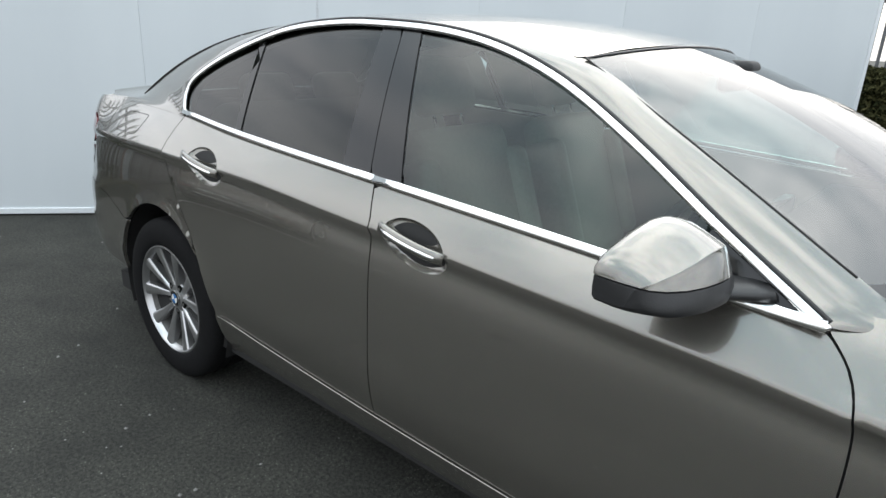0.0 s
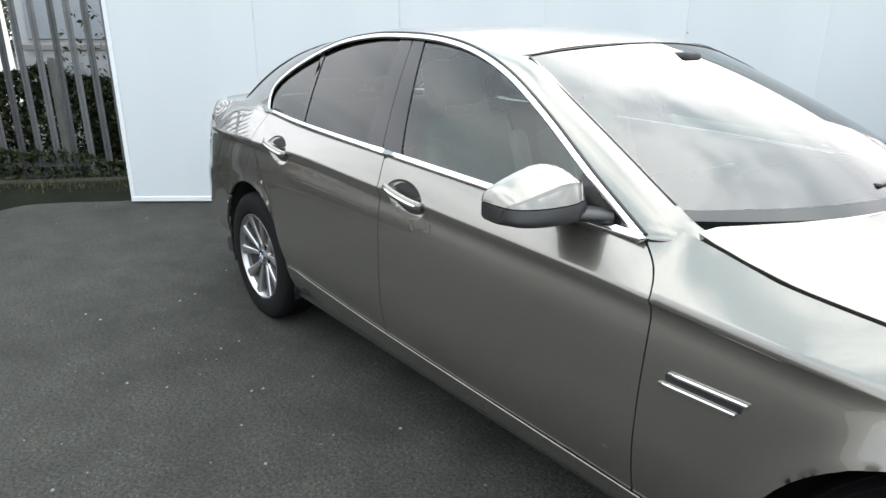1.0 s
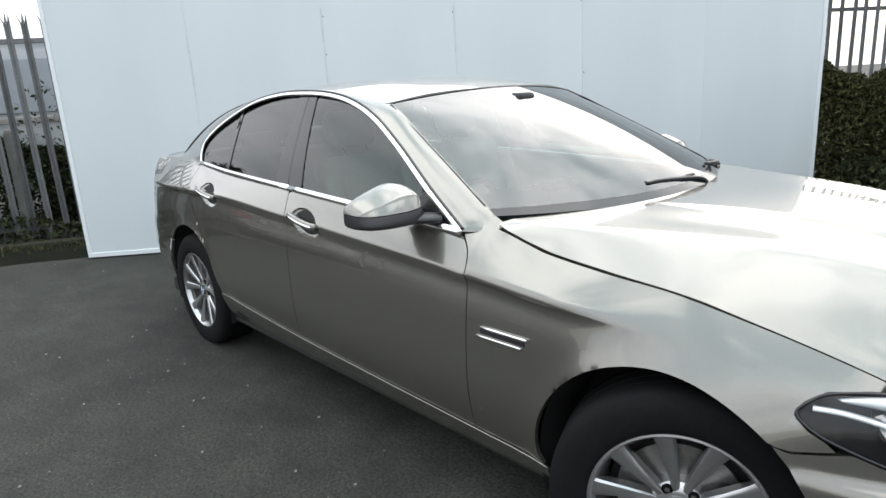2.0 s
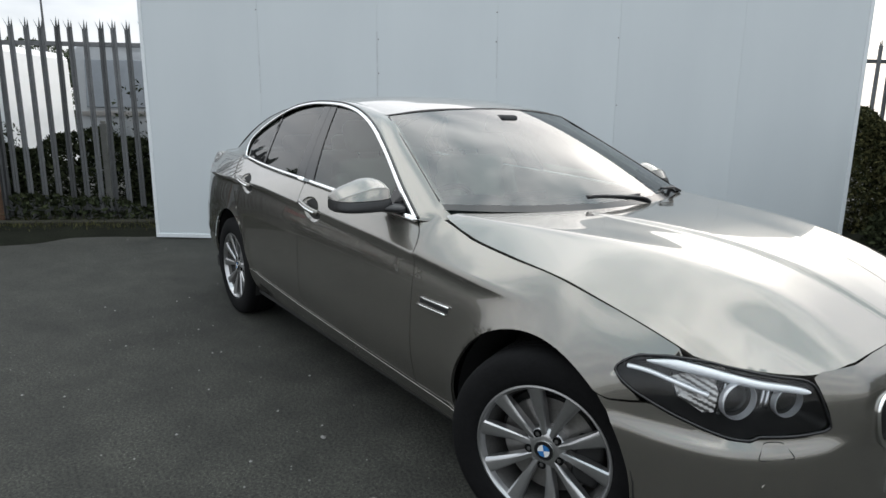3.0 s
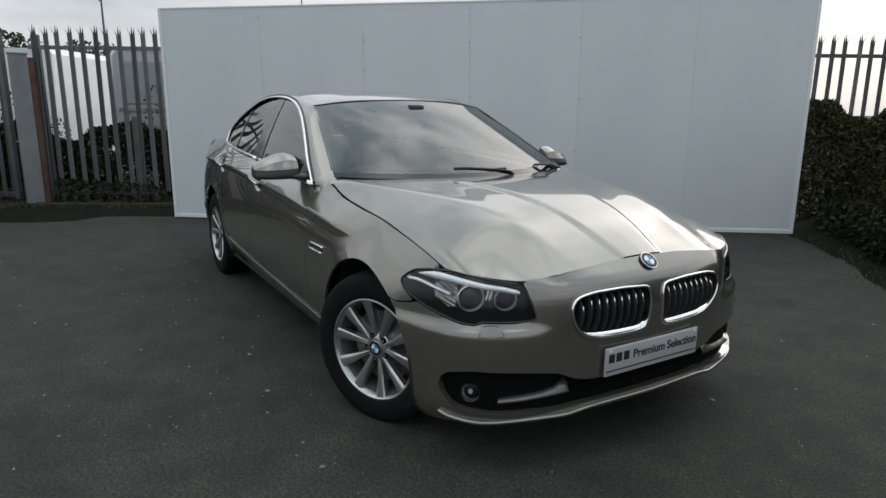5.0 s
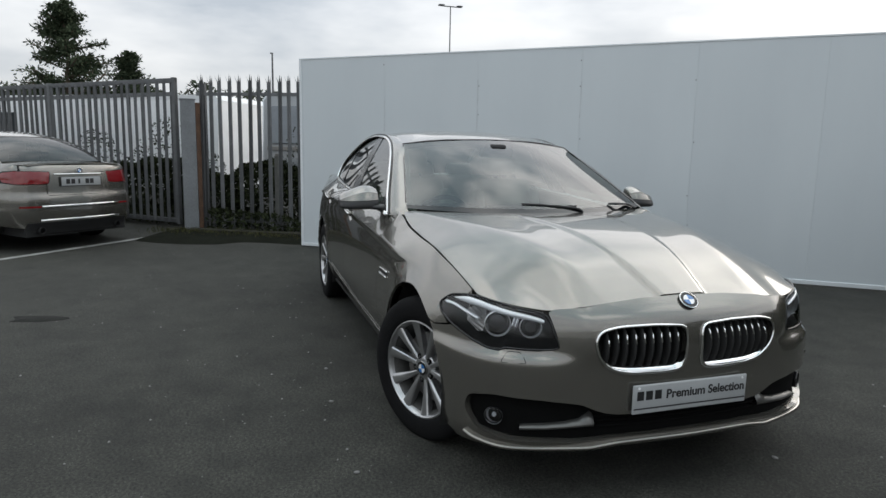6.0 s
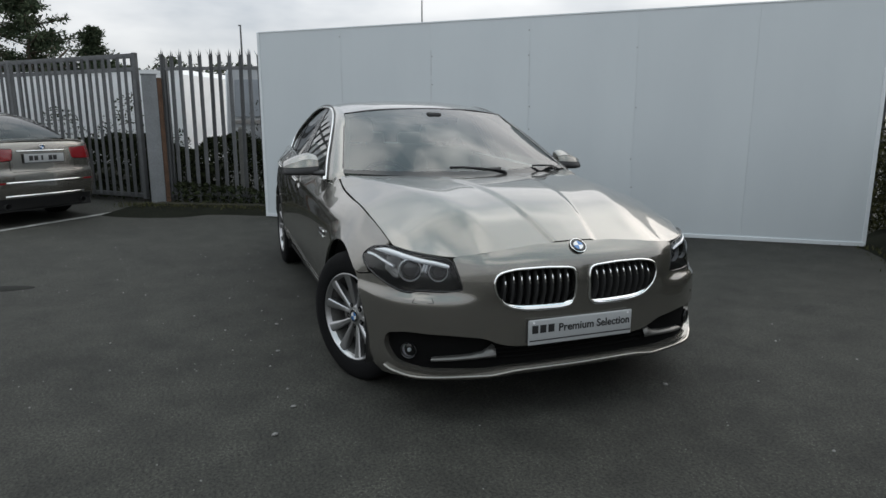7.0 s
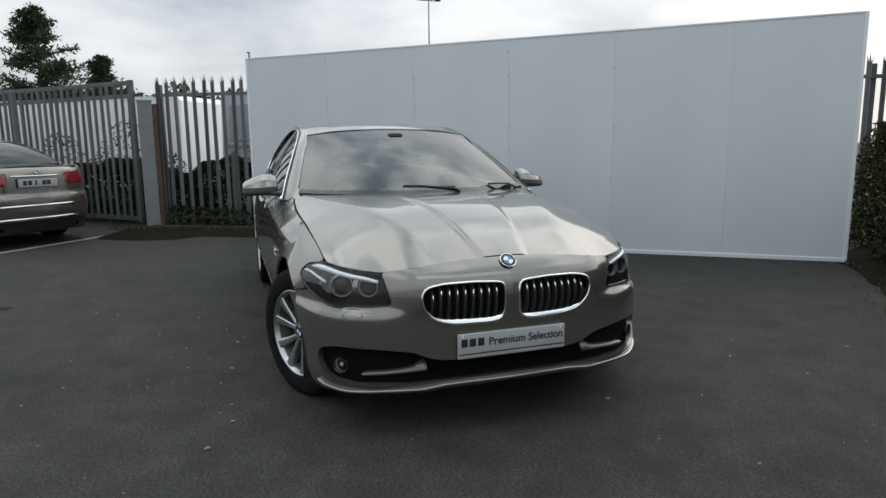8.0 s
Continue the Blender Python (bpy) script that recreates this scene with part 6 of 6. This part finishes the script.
def palisade(start, end, spacing, label, rails=(0.16, 2.13), posts=2.75, group="palisade fences", seed=1):
    a, b = Vector(start), Vector(end)
    run = (b - a).length
    f = thing("palisade_fence", label, "fence", group, (a.x, a.y, 0), math.degrees(math.atan2(b.y - a.y, b.x - a.x)))
    for z in rails:
        bm = box((0, 0.022, z - 0.025), (run, 0.030, z + 0.025), bevel=0.002)
        box_into(bm, (0, 0.030, z - 0.025), (run, 0.070, z - 0.018), bevel=0.002)
        part("rail", bm, GALV, f, smooth=False)
    for k in range(int(run / posts) + 1):
        part("post", box((k * posts + 0.02, 0.072, 0.0), (k * posts + 0.12, 0.13, 2.3), bevel=0.004), GALV, f, smooth=False)
    rnd = random.Random(seed)
    for k in range(int(run / spacing)):
        o = new("pale", PALE)
        o.parent = f
        o.matrix_basis = pose((k + 0.5) * spacing, 0.0, 0.03 + rnd.uniform(-0.012, 0.012), 0, rnd.uniform(-0.5, 0.5), rnd.uniform(-2, 2))
    return f


palisade((-8.11, -2.19, 0), (-5.65, 2.25, 0), 0.164, "galvanised steel palisade fence with spiked pales", seed=2)
palisade((-4.4, 4.6, 0), (0.2, 12.4, 0), 0.19, "galvanised steel palisade fence with spiked pales behind a hedge", seed=3)
palisade((-12.9, -7.2, 0), (-17.5, -11.8, 0), 0.164, "galvanised steel palisade fence with spiked pales", seed=5)

gate = thing("steel_gate", "closed grey steel gate of upright bars in a frame", "gate", at=(-8.19, -2.45, 0), turn=math.degrees(math.atan2(-0.70, -0.71)))
for z0, z1 in ((0.10, 0.17), (2.09, 2.15), (2.29, 2.36)):
    part("gate_rail", box((0, 0.0, z0), (6.4, 0.06, z1), bevel=0.006), GALV, gate, smooth=False)
for x in (0.0, 3.17, 6.34):
    part("gate_stile", box((x, -0.004, 0.08), (x + 0.07, 0.064, 2.37), bevel=0.006), GALV, gate, smooth=False)
gr = random.Random(8)
for k in range(37):
    o = new("gate_bar", PALE_GATE)
    o.parent = gate
    o.matrix_basis = pose(0.15 + k * 0.168, -0.016, 0.12, 0, gr.uniform(-0.6, 0.6), gr.uniform(-3, 3))
for k in range(37):
    o = new("gate_bar", PALE_GATE)
    o.parent = gate
    o.matrix_basis = pose(0.235 + k * 0.168, 0.075, 0.12, 0, gr.uniform(-0.6, 0.6), 180)

gp = thing("gate_post", "grey painted steel gate post with one rusted side", "post", at=(-8.05, -2.32, 0), turn=8)
part("post_box", box((-0.10, -0.09, 0.0), (0.06, 0.12, 2.03), bevel=0.006), POST_PAINT, gp, smooth=False)
part("post_cap", box((-0.11, -0.10, 2.03), (0.07, 0.13, 2.045), bevel=0.003), POST_PAINT, gp, smooth=False)
part("rusted_side", box((-0.09, 0.124, 0.0), (0.055, 0.19, 1.99), bevel=0.004), RUST, gp, "bare rusted steel channel", smooth=False)

stake = thing("wooden_stake", "short weathered grey stake among the ivy", "stake", at=(-7.62, -1.0, 0), turn=60)
part("shaft", box((-0.035, -0.03, -0.02), (0.035, 0.03, 1.20), bevel=0.006), simple("weathered_wood", (0.15, 0.15, 0.14), 0.85, var=0.3, scale=9, bump=0.4), stake, smooth=False)
part("tip", box((-0.028, -0.024, 1.20), (0.028, 0.024, 1.235), bevel=0.012), simple("cut_wood", (0.22, 0.215, 0.20), 0.85, var=0.2), stake, smooth=False)

# ---- ground markings, soil and litter ----
bm = bmesh.new()
p0, p1 = Vector((-7.75, -2.47, 0)), Vector((-3.2, -6.1, 0))
d = (p1 - p0).normalized()
box_into(bm, (0, -0.05, -0.01), ((p1 - p0).length, 0.05, 0.004), pose(p0.x, p0.y, 0, 0, 0, math.degrees(math.atan2(d.y, d.x))))
tagged(obj("bay_line", bm, LINE_PAINT, False), "worn white parking bay line on the asphalt", "road marking", kind="structure")


KERB = simple("mossy_concrete", (0.034, 0.033, 0.026), 0.95, var=0.5, scale=4, bump=0.7, bump_scale=50, spec=0.1)
kerb = tagged(obj("kerb", box((-0.05, -0.26, -0.02), (2.75, -0.09, 0.055), bevel=0.012), KERB), "low mossy concrete kerb along the foot of the fence", "kerb", kind="structure")
kerb.matrix_world = pose(-8.0, -2.19, 0, 0, 0, 61.0)


def soil_bed(name, edge_front, edge_back, label, h=0.05, seed=1):
    """A strip of soil between two lines, with an uneven front edge."""
    rnd = random.Random(seed)
    n = 60
    rows = []
    fr, bk = spline(edge_front, 20), spline(edge_back, 20)
    fr, bk = [fr[int(k * (len(fr) - 1) / n)] for k in range(n + 1)], [bk[int(k * (len(bk) - 1) / n)] for k in range(n + 1)]
    for a, b in zip(fr, bk):
        row = []
        for i in range(7):
            s = i / 6
            p = a.lerp(b, s)
            j = noise.noise(p * 1.7) * 0.10 * (1 - s)
            z = -0.01 if i == 0 else h * min(1, s * 3) * (0.7 + 0.6 * noise.noise(p * 4.0)) + 0.006
            row.append(p + Vector((j, j, z)))
        rows.append(row)
    b = loft(rows)
    bmesh.ops.recalc_face_normals(b, faces=b.faces)
    if sum(f.normal.z for f in b.faces) < 0:
        bmesh.ops.reverse_faces(b, faces=b.faces)
    return tagged(obj(name, b, SOIL), label, "soil", kind="structure")


soil_bed("soil_strip", [(-7.62, -2.56, 0), (-6.92, -3.02, 0), (-6.42, -2.5, 0), (-6.27, -2.0, 0), (-6.38, -1.5, 0), (-6.05, -0.85, 0), (-5.2, 0.6, 0)], [(-8.16, -2.45, 0), (-8.12, -2.35, 0), (-8.0, -2.1, 0), (-7.75, -1.6, 0), (-7.5, -1.15, 0), (-7.2, -0.6, 0), (-6.4, 0.9, 0)], "dark mossy soil strip along the fence", 0.03)
soil_bed("soil_bank", [(-1.75, 5.0, 0), (-1.0, 4.55, 0), (-0.2, 3.75, 0), (0.45, 3.05, 0), (1.6, 2.2, 0), (3.5, 0.9, 0)], [(-1.9, 6.6, 0), (-0.6, 6.2, 0), (0.8, 5.2, 0), (2.0, 4.0, 0), (3.4, 3.0, 0), (5.2, 1.6, 0)], "dark soil bank under the hedge", 0.16, 3)


def leaves(name, count, sampler, size, material, label, category, seed=1, droop=0.0):
    """Many small folded leaves as one mesh."""
    rnd = np.random.RandomState(seed)
    centre = sampler(rnd, count)
    n = len(centre)
    a = rnd.normal(size=(n, 3))
    a /= np.linalg.norm(a, axis=1)[:, None]
    b = np.cross(a, rnd.normal(size=(n, 3)))
    b /= np.linalg.norm(b, axis=1)[:, None]
    c = np.cross(a, b)
    L = size * rnd.uniform(0.6, 1.4, size=(n, 1))
    W = L * rnd.uniform(0.3, 0.5, size=(n, 1))
    v = np.stack([centre - a * L, centre + b * W + c * W * 0.3, centre + a * L, centre - b * W + c * W * 0.3], 1).reshape(-1, 3)
    v[:, 2] = np.maximum(v[:, 2], 0.004)
    idx = np.arange(n) * 4
    faces = np.concatenate([np.stack([idx, idx + 1, idx + 2], 1), np.stack([idx, idx + 2, idx + 3], 1)])
    me = bpy.data.meshes.new(name)
    me.from_pydata(v.tolist(), [], faces.tolist())
    me.materials.append(material)
    return tagged(new(name, me), label, category, kind="stuff")


def hedge_sampler(line, height, depth, lump=0.35, seed=2):
    """Places in a hedge along a line, dense near its outside, with a lumpy top."""
    pts = spline(line, 16)
    def f(rnd, n):
        k = rnd.randint(0, len(pts) - 1, n)
        t = rnd.rand(n)
        base = np.array([tuple(pts[i].lerp(pts[i + 1], float(s))) for i, s in zip(k, t)])
        top = np.array([height * (1 + lump * noise.noise(Vector((float(p[0]) * 0.9, float(p[1]) * 0.9, seed))) + 0.18 * noise.noise(Vector((float(p[0]) * 3.1, float(p[1]) * 3.1, seed + 5)))) for p in base])
        z = top * (1 - rnd.rand(n) ** 1.6 * 0.98)
        ang = rnd.uniform(0, 2 * math.pi, n)
        r = depth * np.sqrt(rnd.uniform(0.25, 1, n)) * (0.75 + 0.5 * rnd.rand(n)) * np.clip(1.25 - (z / top) ** 2, 0.25, 1)
        base[:, 0] += r * np.cos(ang)
        base[:, 1] += r * np.sin(ang)
        base[:, 2] = z
        return base
    return f


leaves("ivy_hedge", 30000, hedge_sampler([(-10.8, -4.4, 0), (-9.6, -3.2, 0), (-8.75, -2.1, 0), (-8.2, -1.0, 0), (-7.4, 0.4, 0), (-6.6, 1.6, 0)], 1.0, 0.34, 0.65), 0.036, LEAF, "dark ivy and brambles behind the steel fence", "hedge", 3)
leaves("ivy_sprays", 4200, hedge_sampler([(-10.8, -4.4, 0), (-9.6, -3.2, 0), (-8.75, -2.1, 0), (-8.2, -1.0, 0), (-7.4, 0.4, 0), (-6.6, 1.6, 0)], 1.38, 0.36, 0.8, 6), 0.030, LEAF, "thin ivy sprays above the hedge behind the fence", "hedge", 21)
leaves("bramble_growth", 1100, hedge_sampler([(-7.95, -2.0, 0), (-7.6, -1.35, 0), (-7.2, -0.6, 0), (-6.6, 0.4, 0)], 0.32, 0.16, 0.6), 0.040, LEAF, "low brambles growing through the fence", "bush", 5)
leaves("hedge_growth", 120000, hedge_sampler([(-2.1, 6.2, 0), (-1.1, 5.85, 0), (-0.1, 5.0, 0), (1.0, 4.1, 0), (2.3, 3.2, 0), (4.2, 2.0, 0)], 1.5, 0.5, 0.4), 0.027, HEDGE_LEAF, "overgrown green and brown hedge on the bank", "hedge", 7)
leaves("bank_growth", 7000, hedge_sampler([(-1.35, 5.35, 0), (-0.6, 4.7, 0), (0.1, 4.0, 0), (0.8, 3.35, 0), (1.8, 2.6, 0)], 0.40, 0.17, 0.5), 0.040, LEAF, "dark weeds at the foot of the hedge", "bush", 9)


def grass(name, count, line, spread, height, label, seed):
    rnd = random.Random(seed)
    pts = spline(line, 12)
    verts, faces = [], []
    for _ in range(count):
        p = pts[rnd.randrange(len(pts))] + Vector((rnd.gauss(0, spread), rnd.gauss(0, spread), 0))
        h, a, w = height * rnd.uniform(0.4, 1.3), rnd.uniform(0, 6.28), rnd.uniform(0.003, 0.006)
        lean = Vector((math.cos(a), math.sin(a), 0)) * h * rnd.uniform(0.1, 0.7)
        s = Vector((-math.sin(a), math.cos(a), 0)) * w
        k = len(verts)
        verts += [p - s, p + s, p + lean * 0.35 + s * 0.7 + Vector((0, 0, h * 0.6)), p + lean * 0.35 - s * 0.7 + Vector((0, 0, h * 0.6)), p + lean + Vector((0, 0, h))]
        faces += [(k, k + 1, k + 2, k + 3), (k + 3, k + 2, k + 4)]
    me = bpy.data.meshes.new(name)
    me.from_pydata([tuple(v) for v in verts], [], faces)
    me.materials.append(GRASS)
    return tagged(new(name, me), label, "grass", kind="stuff")


grass("grass_tufts", 1300, [(-7.9, -2.75, 0.02), (-7.55, -1.9, 0.02), (-7.1, -1.15, 0.02), (-6.6, -0.4, 0.02)], 0.16, 0.05, "thin dry grass along the foot of the fence", 4)
grass("grass_fringe", 500, [(-1.45, 4.95, 0.02), (-0.75, 4.45, 0.02), (0.0, 3.7, 0.03), (0.7, 3.0, 0.02), (1.7, 2.3, 0.02)], 0.10, 0.035, "thin dry grass along the foot of the bank", 6)

# an old oil stain
bm = bmesh.new()
ring = [bm.verts.new((0.20 * math.cos(a) * (1 + 0.3 * math.sin(3 * a + 1)), 0.12 * math.sin(a) * (1 + 0.25 * math.cos(2 * a)), -0.003)) for a in np.linspace(0, 2 * math.pi, 36, endpoint=False)]
mid = [bm.verts.new((v.co.x * 0.93, v.co.y * 0.93, 0.0025)) for v in ring]
for k in range(36):
    bm.faces.new((ring[k], ring[(k + 1) % 36], mid[(k + 1) % 36], mid[k]))
bm.faces.new(mid)
stain = tagged(obj("oil_stain", bm, simple("oily_asphalt", (0.017, 0.0172, 0.0155), 0.9, var=0.5, scale=9, bump=0.6, bump_scale=95, spec=0.16)), "dark old oil stain on the asphalt", "stain", kind="structure")
stain.matrix_world = pose(-2.66, -3.12, 0, 0, 0, 75)

# stones and litter on the asphalt
rnd = random.Random(12)
verts, faces = [], []
for _ in range(480):
    x, y, r = rnd.uniform(-7, 5), rnd.uniform(-5.5, 4), rnd.choice((0.003, 0.004, 0.004, 0.006, 0.008))
    if rnd.random() < 0.35:
        x, y = rnd.uniform(-3.5, 3), rnd.uniform(-3.2, -0.9)
    k = len(verts)
    verts += [(x + r * rnd.uniform(0.6, 1.2) * math.cos(a), y + r * rnd.uniform(0.6, 1.2) * math.sin(a), 0.0) for a in (0, 1.3, 2.5, 3.8, 5.0)] + [(x, y, r * 0.9)]
    faces += [(k + i, k + (i + 1) % 5, k + 5) for i in range(5)]
me = bpy.data.meshes.new("loose_chippings")
me.from_pydata(verts, [], faces)
me.materials.append(STONE)
tagged(new("loose_chippings", me), "pale stone chippings scattered on the asphalt", "gravel", kind="stuff")
for k, (x, y, a) in enumerate(((-0.985, -1.16, 20), (-0.471, -1.205, 70), (0.552, -1.322, 110), (0.684, 0.589, 40), (0.506, 2.458, 10), (0.304, -1.213, 80))):
    bm = bmesh.new()
    bmesh.ops.create_icosphere(bm, subdivisions=1, radius=1.0)
    bmesh.ops.scale(bm, vec=(0.016, 0.011, 0.006), verts=bm.verts)
    for v in bm.verts:
        v.co *= 1 + 0.25 * noise.noise(v.co * 90 + Vector((k, 0, 0)))
    o = tagged(obj("pebble", bm, STONE), "small pale stone lying on the asphalt", "stone", "loose stones")
    o.matrix_world = pose(x, y, 0.005, 0, 0, a)


# ---- beyond the fence ----
def van(name, label, at, turn, paint, long_=5.2, high=2.35, bar=True):
    v = thing(name, label, "van", at=at, turn=turn)
    prof = [(0, 0.45), (0, 0.95), (0.10, 1.10), (0.75, 1.28), (1.45, high - 0.12), (1.62, high), (long_ - 0.08, high), (long_, high - 0.10), (long_, 0.45)]
    rows = []
    for y, inn in ((-0.98, 0.10), (-1.0, 0.03), (-1.0, 0.0), (1.0, 0.0), (1.0, 0.03), (0.98, 0.10)):
        rows.append([Vector((x + (inn if x < 0.5 else (-inn if x > long_ - 0.5 else 0)), y * (1 - 0.09 * max(0, z - 1.1) / 1.2), z - (inn if z > 1.5 else 0))) for x, z in prof])
    bm = loft(rows)
    bm.verts.ensure_lookup_table()
    n = len(prof)
    bm.faces.new([bm.verts[k] for k in range(n)])
    bm.faces.new([bm.verts[k] for k in range(len(bm.verts) - n, len(bm.verts))])
    bm.faces.new([bm.verts[r * n] for r in range(6)])
    bm.faces.new([bm.verts[r * n + n - 1] for r in range(6)])
    bmesh.ops.recalc_face_normals(bm, faces=bm.faces)
    bmesh.ops.dissolve_limit(bm, angle_limit=0.02, verts=bm.verts, edges=bm.edges)
    bmesh.ops.bevel(bm, geom=[e for e in bm.edges if len(e.link_faces) == 2 and e.calc_face_angle(0) > 0.3], offset=0.09, segments=3, affect="EDGES", profile=0.5, clamp_overlap=True)
    for e in bm.edges:
        if len(e.link_faces) == 2 and e.calc_face_angle(0) > 0.6:
            e.smooth = False
    part("body", bm, paint, v)
    for s in (-1, 1):
        w = box((1.0, s * 0.97 - 0.02, 1.32), (2.0, s * 0.97 + 0.02, high - 0.35), bevel=0.01)
        bmesh.ops.transform(w, matrix=Matrix.Translation((0, s * 1.0, 1.3)) @ Matrix.Rotation(s * 0.09, 4, "X") @ Matrix.Translation((0, -s * 1.0, -1.3)), verts=w.verts)
        part("side_window", w, VAN_GLASS, v, smooth=False)
        if bar:
            w = box((2.15, s * 0.97 - 0.02, 1.40), (long_ - 0.16, s * 0.97 + 0.02, high - 0.2), bevel=0.01)
            bmesh.ops.transform(w, matrix=Matrix.Translation((0, s * 1.0, 1.3)) @ Matrix.Rotation(s * 0.09, 4, "X") @ Matrix.Translation((0, -s * 1.0, -1.3)), verts=w.verts)
            part("side_window", w, PALE_GLASS, v, smooth=False)
        part("rubbing_strip", box((0.5, s * 1.005 - 0.01, 0.80), (long_ - 0.1, s * 1.005 + 0.01, 0.90), bevel=0.005), BLACK, v, smooth=False)
        for wx in (0.95, long_ - 0.95):
            t = lathe([(0.001, -0.1), (0.20, -0.1), (0.22, -0.11), (0.32, -0.10), (0.345, -0.07), (0.345, 0.07), (0.32, 0.1), (0.001, 0.1)], 28, at=(wx, s * 0.9, 0.345))
            part("wheel", t, RUBBER, v)
    ws = box((-0.01, -0.82, 0.0), (0.01, 0.82, 1.0), bevel=0.005)
    bmesh.ops.transform(ws, matrix=Matrix.Translation((0.80, 0, 1.32)) @ Matrix.Rotation(math.atan2(0.66, high - 1.45), 4, "Y"), verts=ws.verts)
    part("windscreen", ws, VAN_GLASS, v, smooth=False)
    part("bumper", box((-0.06, -0.96, 0.40), (0.10, 0.96, 0.62), bevel=0.03), BLACK, v)
    if bar:
        for s in (-1, 1):
            part("side_moulding", box((2.1, s * 0.995 - 0.012, 1.28), (long_ - 0.1, s * 0.995 + 0.012, 1.35), bevel=0.005), SILVER, v, smooth=False)
    return v


van("panel_van", "silver grey panel van parked behind the fence", (-7.15, 3.65, 0), 240, VAN_GREY, 5.0, 2.24)
van("panel_van", "long white panel van parked behind the gate", (-15.2, -7.2, 0), 56.2, VAN_WHITE, 7.0, 2.32, False)


def pine_tree(at, height, spread, seed, label):
    rnd = random.Random(seed)
    t = thing("pine_tree", label, "tree", "far trees", at)
    bm = bmesh.new()
    n = 10
    path = [Vector((0.12 * math.sin(k * 1.3) * k / n, 0.1 * math.cos(k * 1.7) * k / n, height * k / n)) for k in range(n + 1)]
    rings = []
    for k, c in enumerate(path):
        r = 0.12 * (1 - k / n) ** 0.9 + 0.008
        rings.append([bm.verts.new(c + Vector((r * math.cos(a * math.pi / 4), r * math.sin(a * math.pi / 4), 0))) for a in range(8)])
    for a, b in zip(rings, rings[1:]):
        for i in range(8):
            bm.faces.new((a[i], a[(i + 1) % 8], b[(i + 1) % 8], b[i]))
    tips = []
    for k in range(100):
        s = rnd.uniform(0.16, 1.0) ** 0.9
        z = s * height
        ln = spread * (1.08 - s) ** 0.9 * rnd.uniform(0.55, 1.2)
        a = rnd.uniform(0, 6.28)
        c = path[int(s * n)].lerp(path[min(n, int(s * n) + 1)], s * n - int(s * n))
        e = c + Vector((math.cos(a) * ln, math.sin(a) * ln, ln * rnd.uniform(0.0, 0.5)))
        tube_into(bm, [c, c.lerp(e, 0.5) + Vector((0, 0, -0.05 * ln)), e], round_section(0.02 + 0.02 * (1 - s), 5))
        tips += [(c.lerp(e, f), 0.16 + 0.22 * (1 - s)) for f in (0.3, 0.45, 0.62, 0.78, 0.92, 1.02)]
    bmesh.ops.recalc_face_normals(bm, faces=bm.faces)
    part("trunk", bm, BARK, t)
    rr = np.random.RandomState(seed)
    cen = []
    for p, r in tips:
        cen += [np.array(p) + rr.normal(size=3) * (r * 0.6, r * 0.6, r * 0.32) for _ in range(30)]
    tmp = leaves("crown", len(cen), lambda q, c: np.array(cen), 0.062, PINE, "pine crown", "tree", seed)
    for key in ("label", "category", "kind"):
        del tmp[key]
    tmp.parent = t
    return t


pine_tree((-22.4, -6.9, 0), 6.0, 2.5, 3, "dark green pine tree standing beyond the fence")
pine_tree((-22.6, -5.0, 0), 4.5, 1.25, 9, "small dark green pine tree beyond the fence")
leaves("far_woods", 30000, hedge_sampler([(-60, -40, 0), (-52, -24, 0), (-55, -14, 0), (-50, -4, 0), (-58, 8, 0), (-52, 22, 0)], 5.2, 2.4, 0.3), 0.22, FAR_LEAF, "far line of dark trees", "trees", 13)


def mast(at, height, label, arms=True):
    m = thing("light_mast", label, "street lamp", at=at)
    part("pole", lathe([(0.09, 0.0), (0.075, height * 0.4), (0.045, height)], 14, axis="Z"), GALV, m)
    if arms:
        part("cross_arm", box((-0.05, -0.9, height - 0.08), (0.05, 0.9, height), bevel=0.02), GALV, m)
        for y in (-0.85, 0.85):
            part("lamp_head", rounded_box((-0.2, y - 0.25, height - 0.04), (0.2, y + 0.25, height + 0.08), 0.04), GALV, m)
    else:
        part("lamp_head", rounded_box((-0.06, -0.12, height - 0.02), (0.06, 0.05, height + 0.05), 0.02), GALV, m)
    return m


mast((-53.0, 17.1, 0), 14.1, "tall grey light mast with a cross arm, far off")
mast((-36.6, 0.7, 0), 6.75, "slim grey street lamp, far off", False)

# ---- unseen plain walls added behind the camera to shape reflections and bounced light ----
CLOSE = simple("plain_render", (0.52, 0.52, 0.50), 0.85, var=0.15, scale=0.5)
for k, (lo, hi) in enumerate((((20.0, -26.0, 0.0), (20.4, 16.0, 2.6)), ((-16.0, -26.4, 0.0), (20.4, -26.0, 2.6)), ((6.0, 16.0, 0.0), (20.4, 16.4, 2.6)))):
    tagged(obj("wall_yard", box(lo, hi, bevel=0.02), CLOSE, False), "plain pale wall added out of view for reflections and bounced light", "wall", kind="structure")

# ---- the two saloon cars ----
car = build_car("car", "beige metallic saloon car parked on the asphalt")
second = copy_thing(car, pose(-9.28, -6.35, 0, 0, 0, 224.6))
tagged(second, "second beige metallic saloon car parked beside the gate", "car")
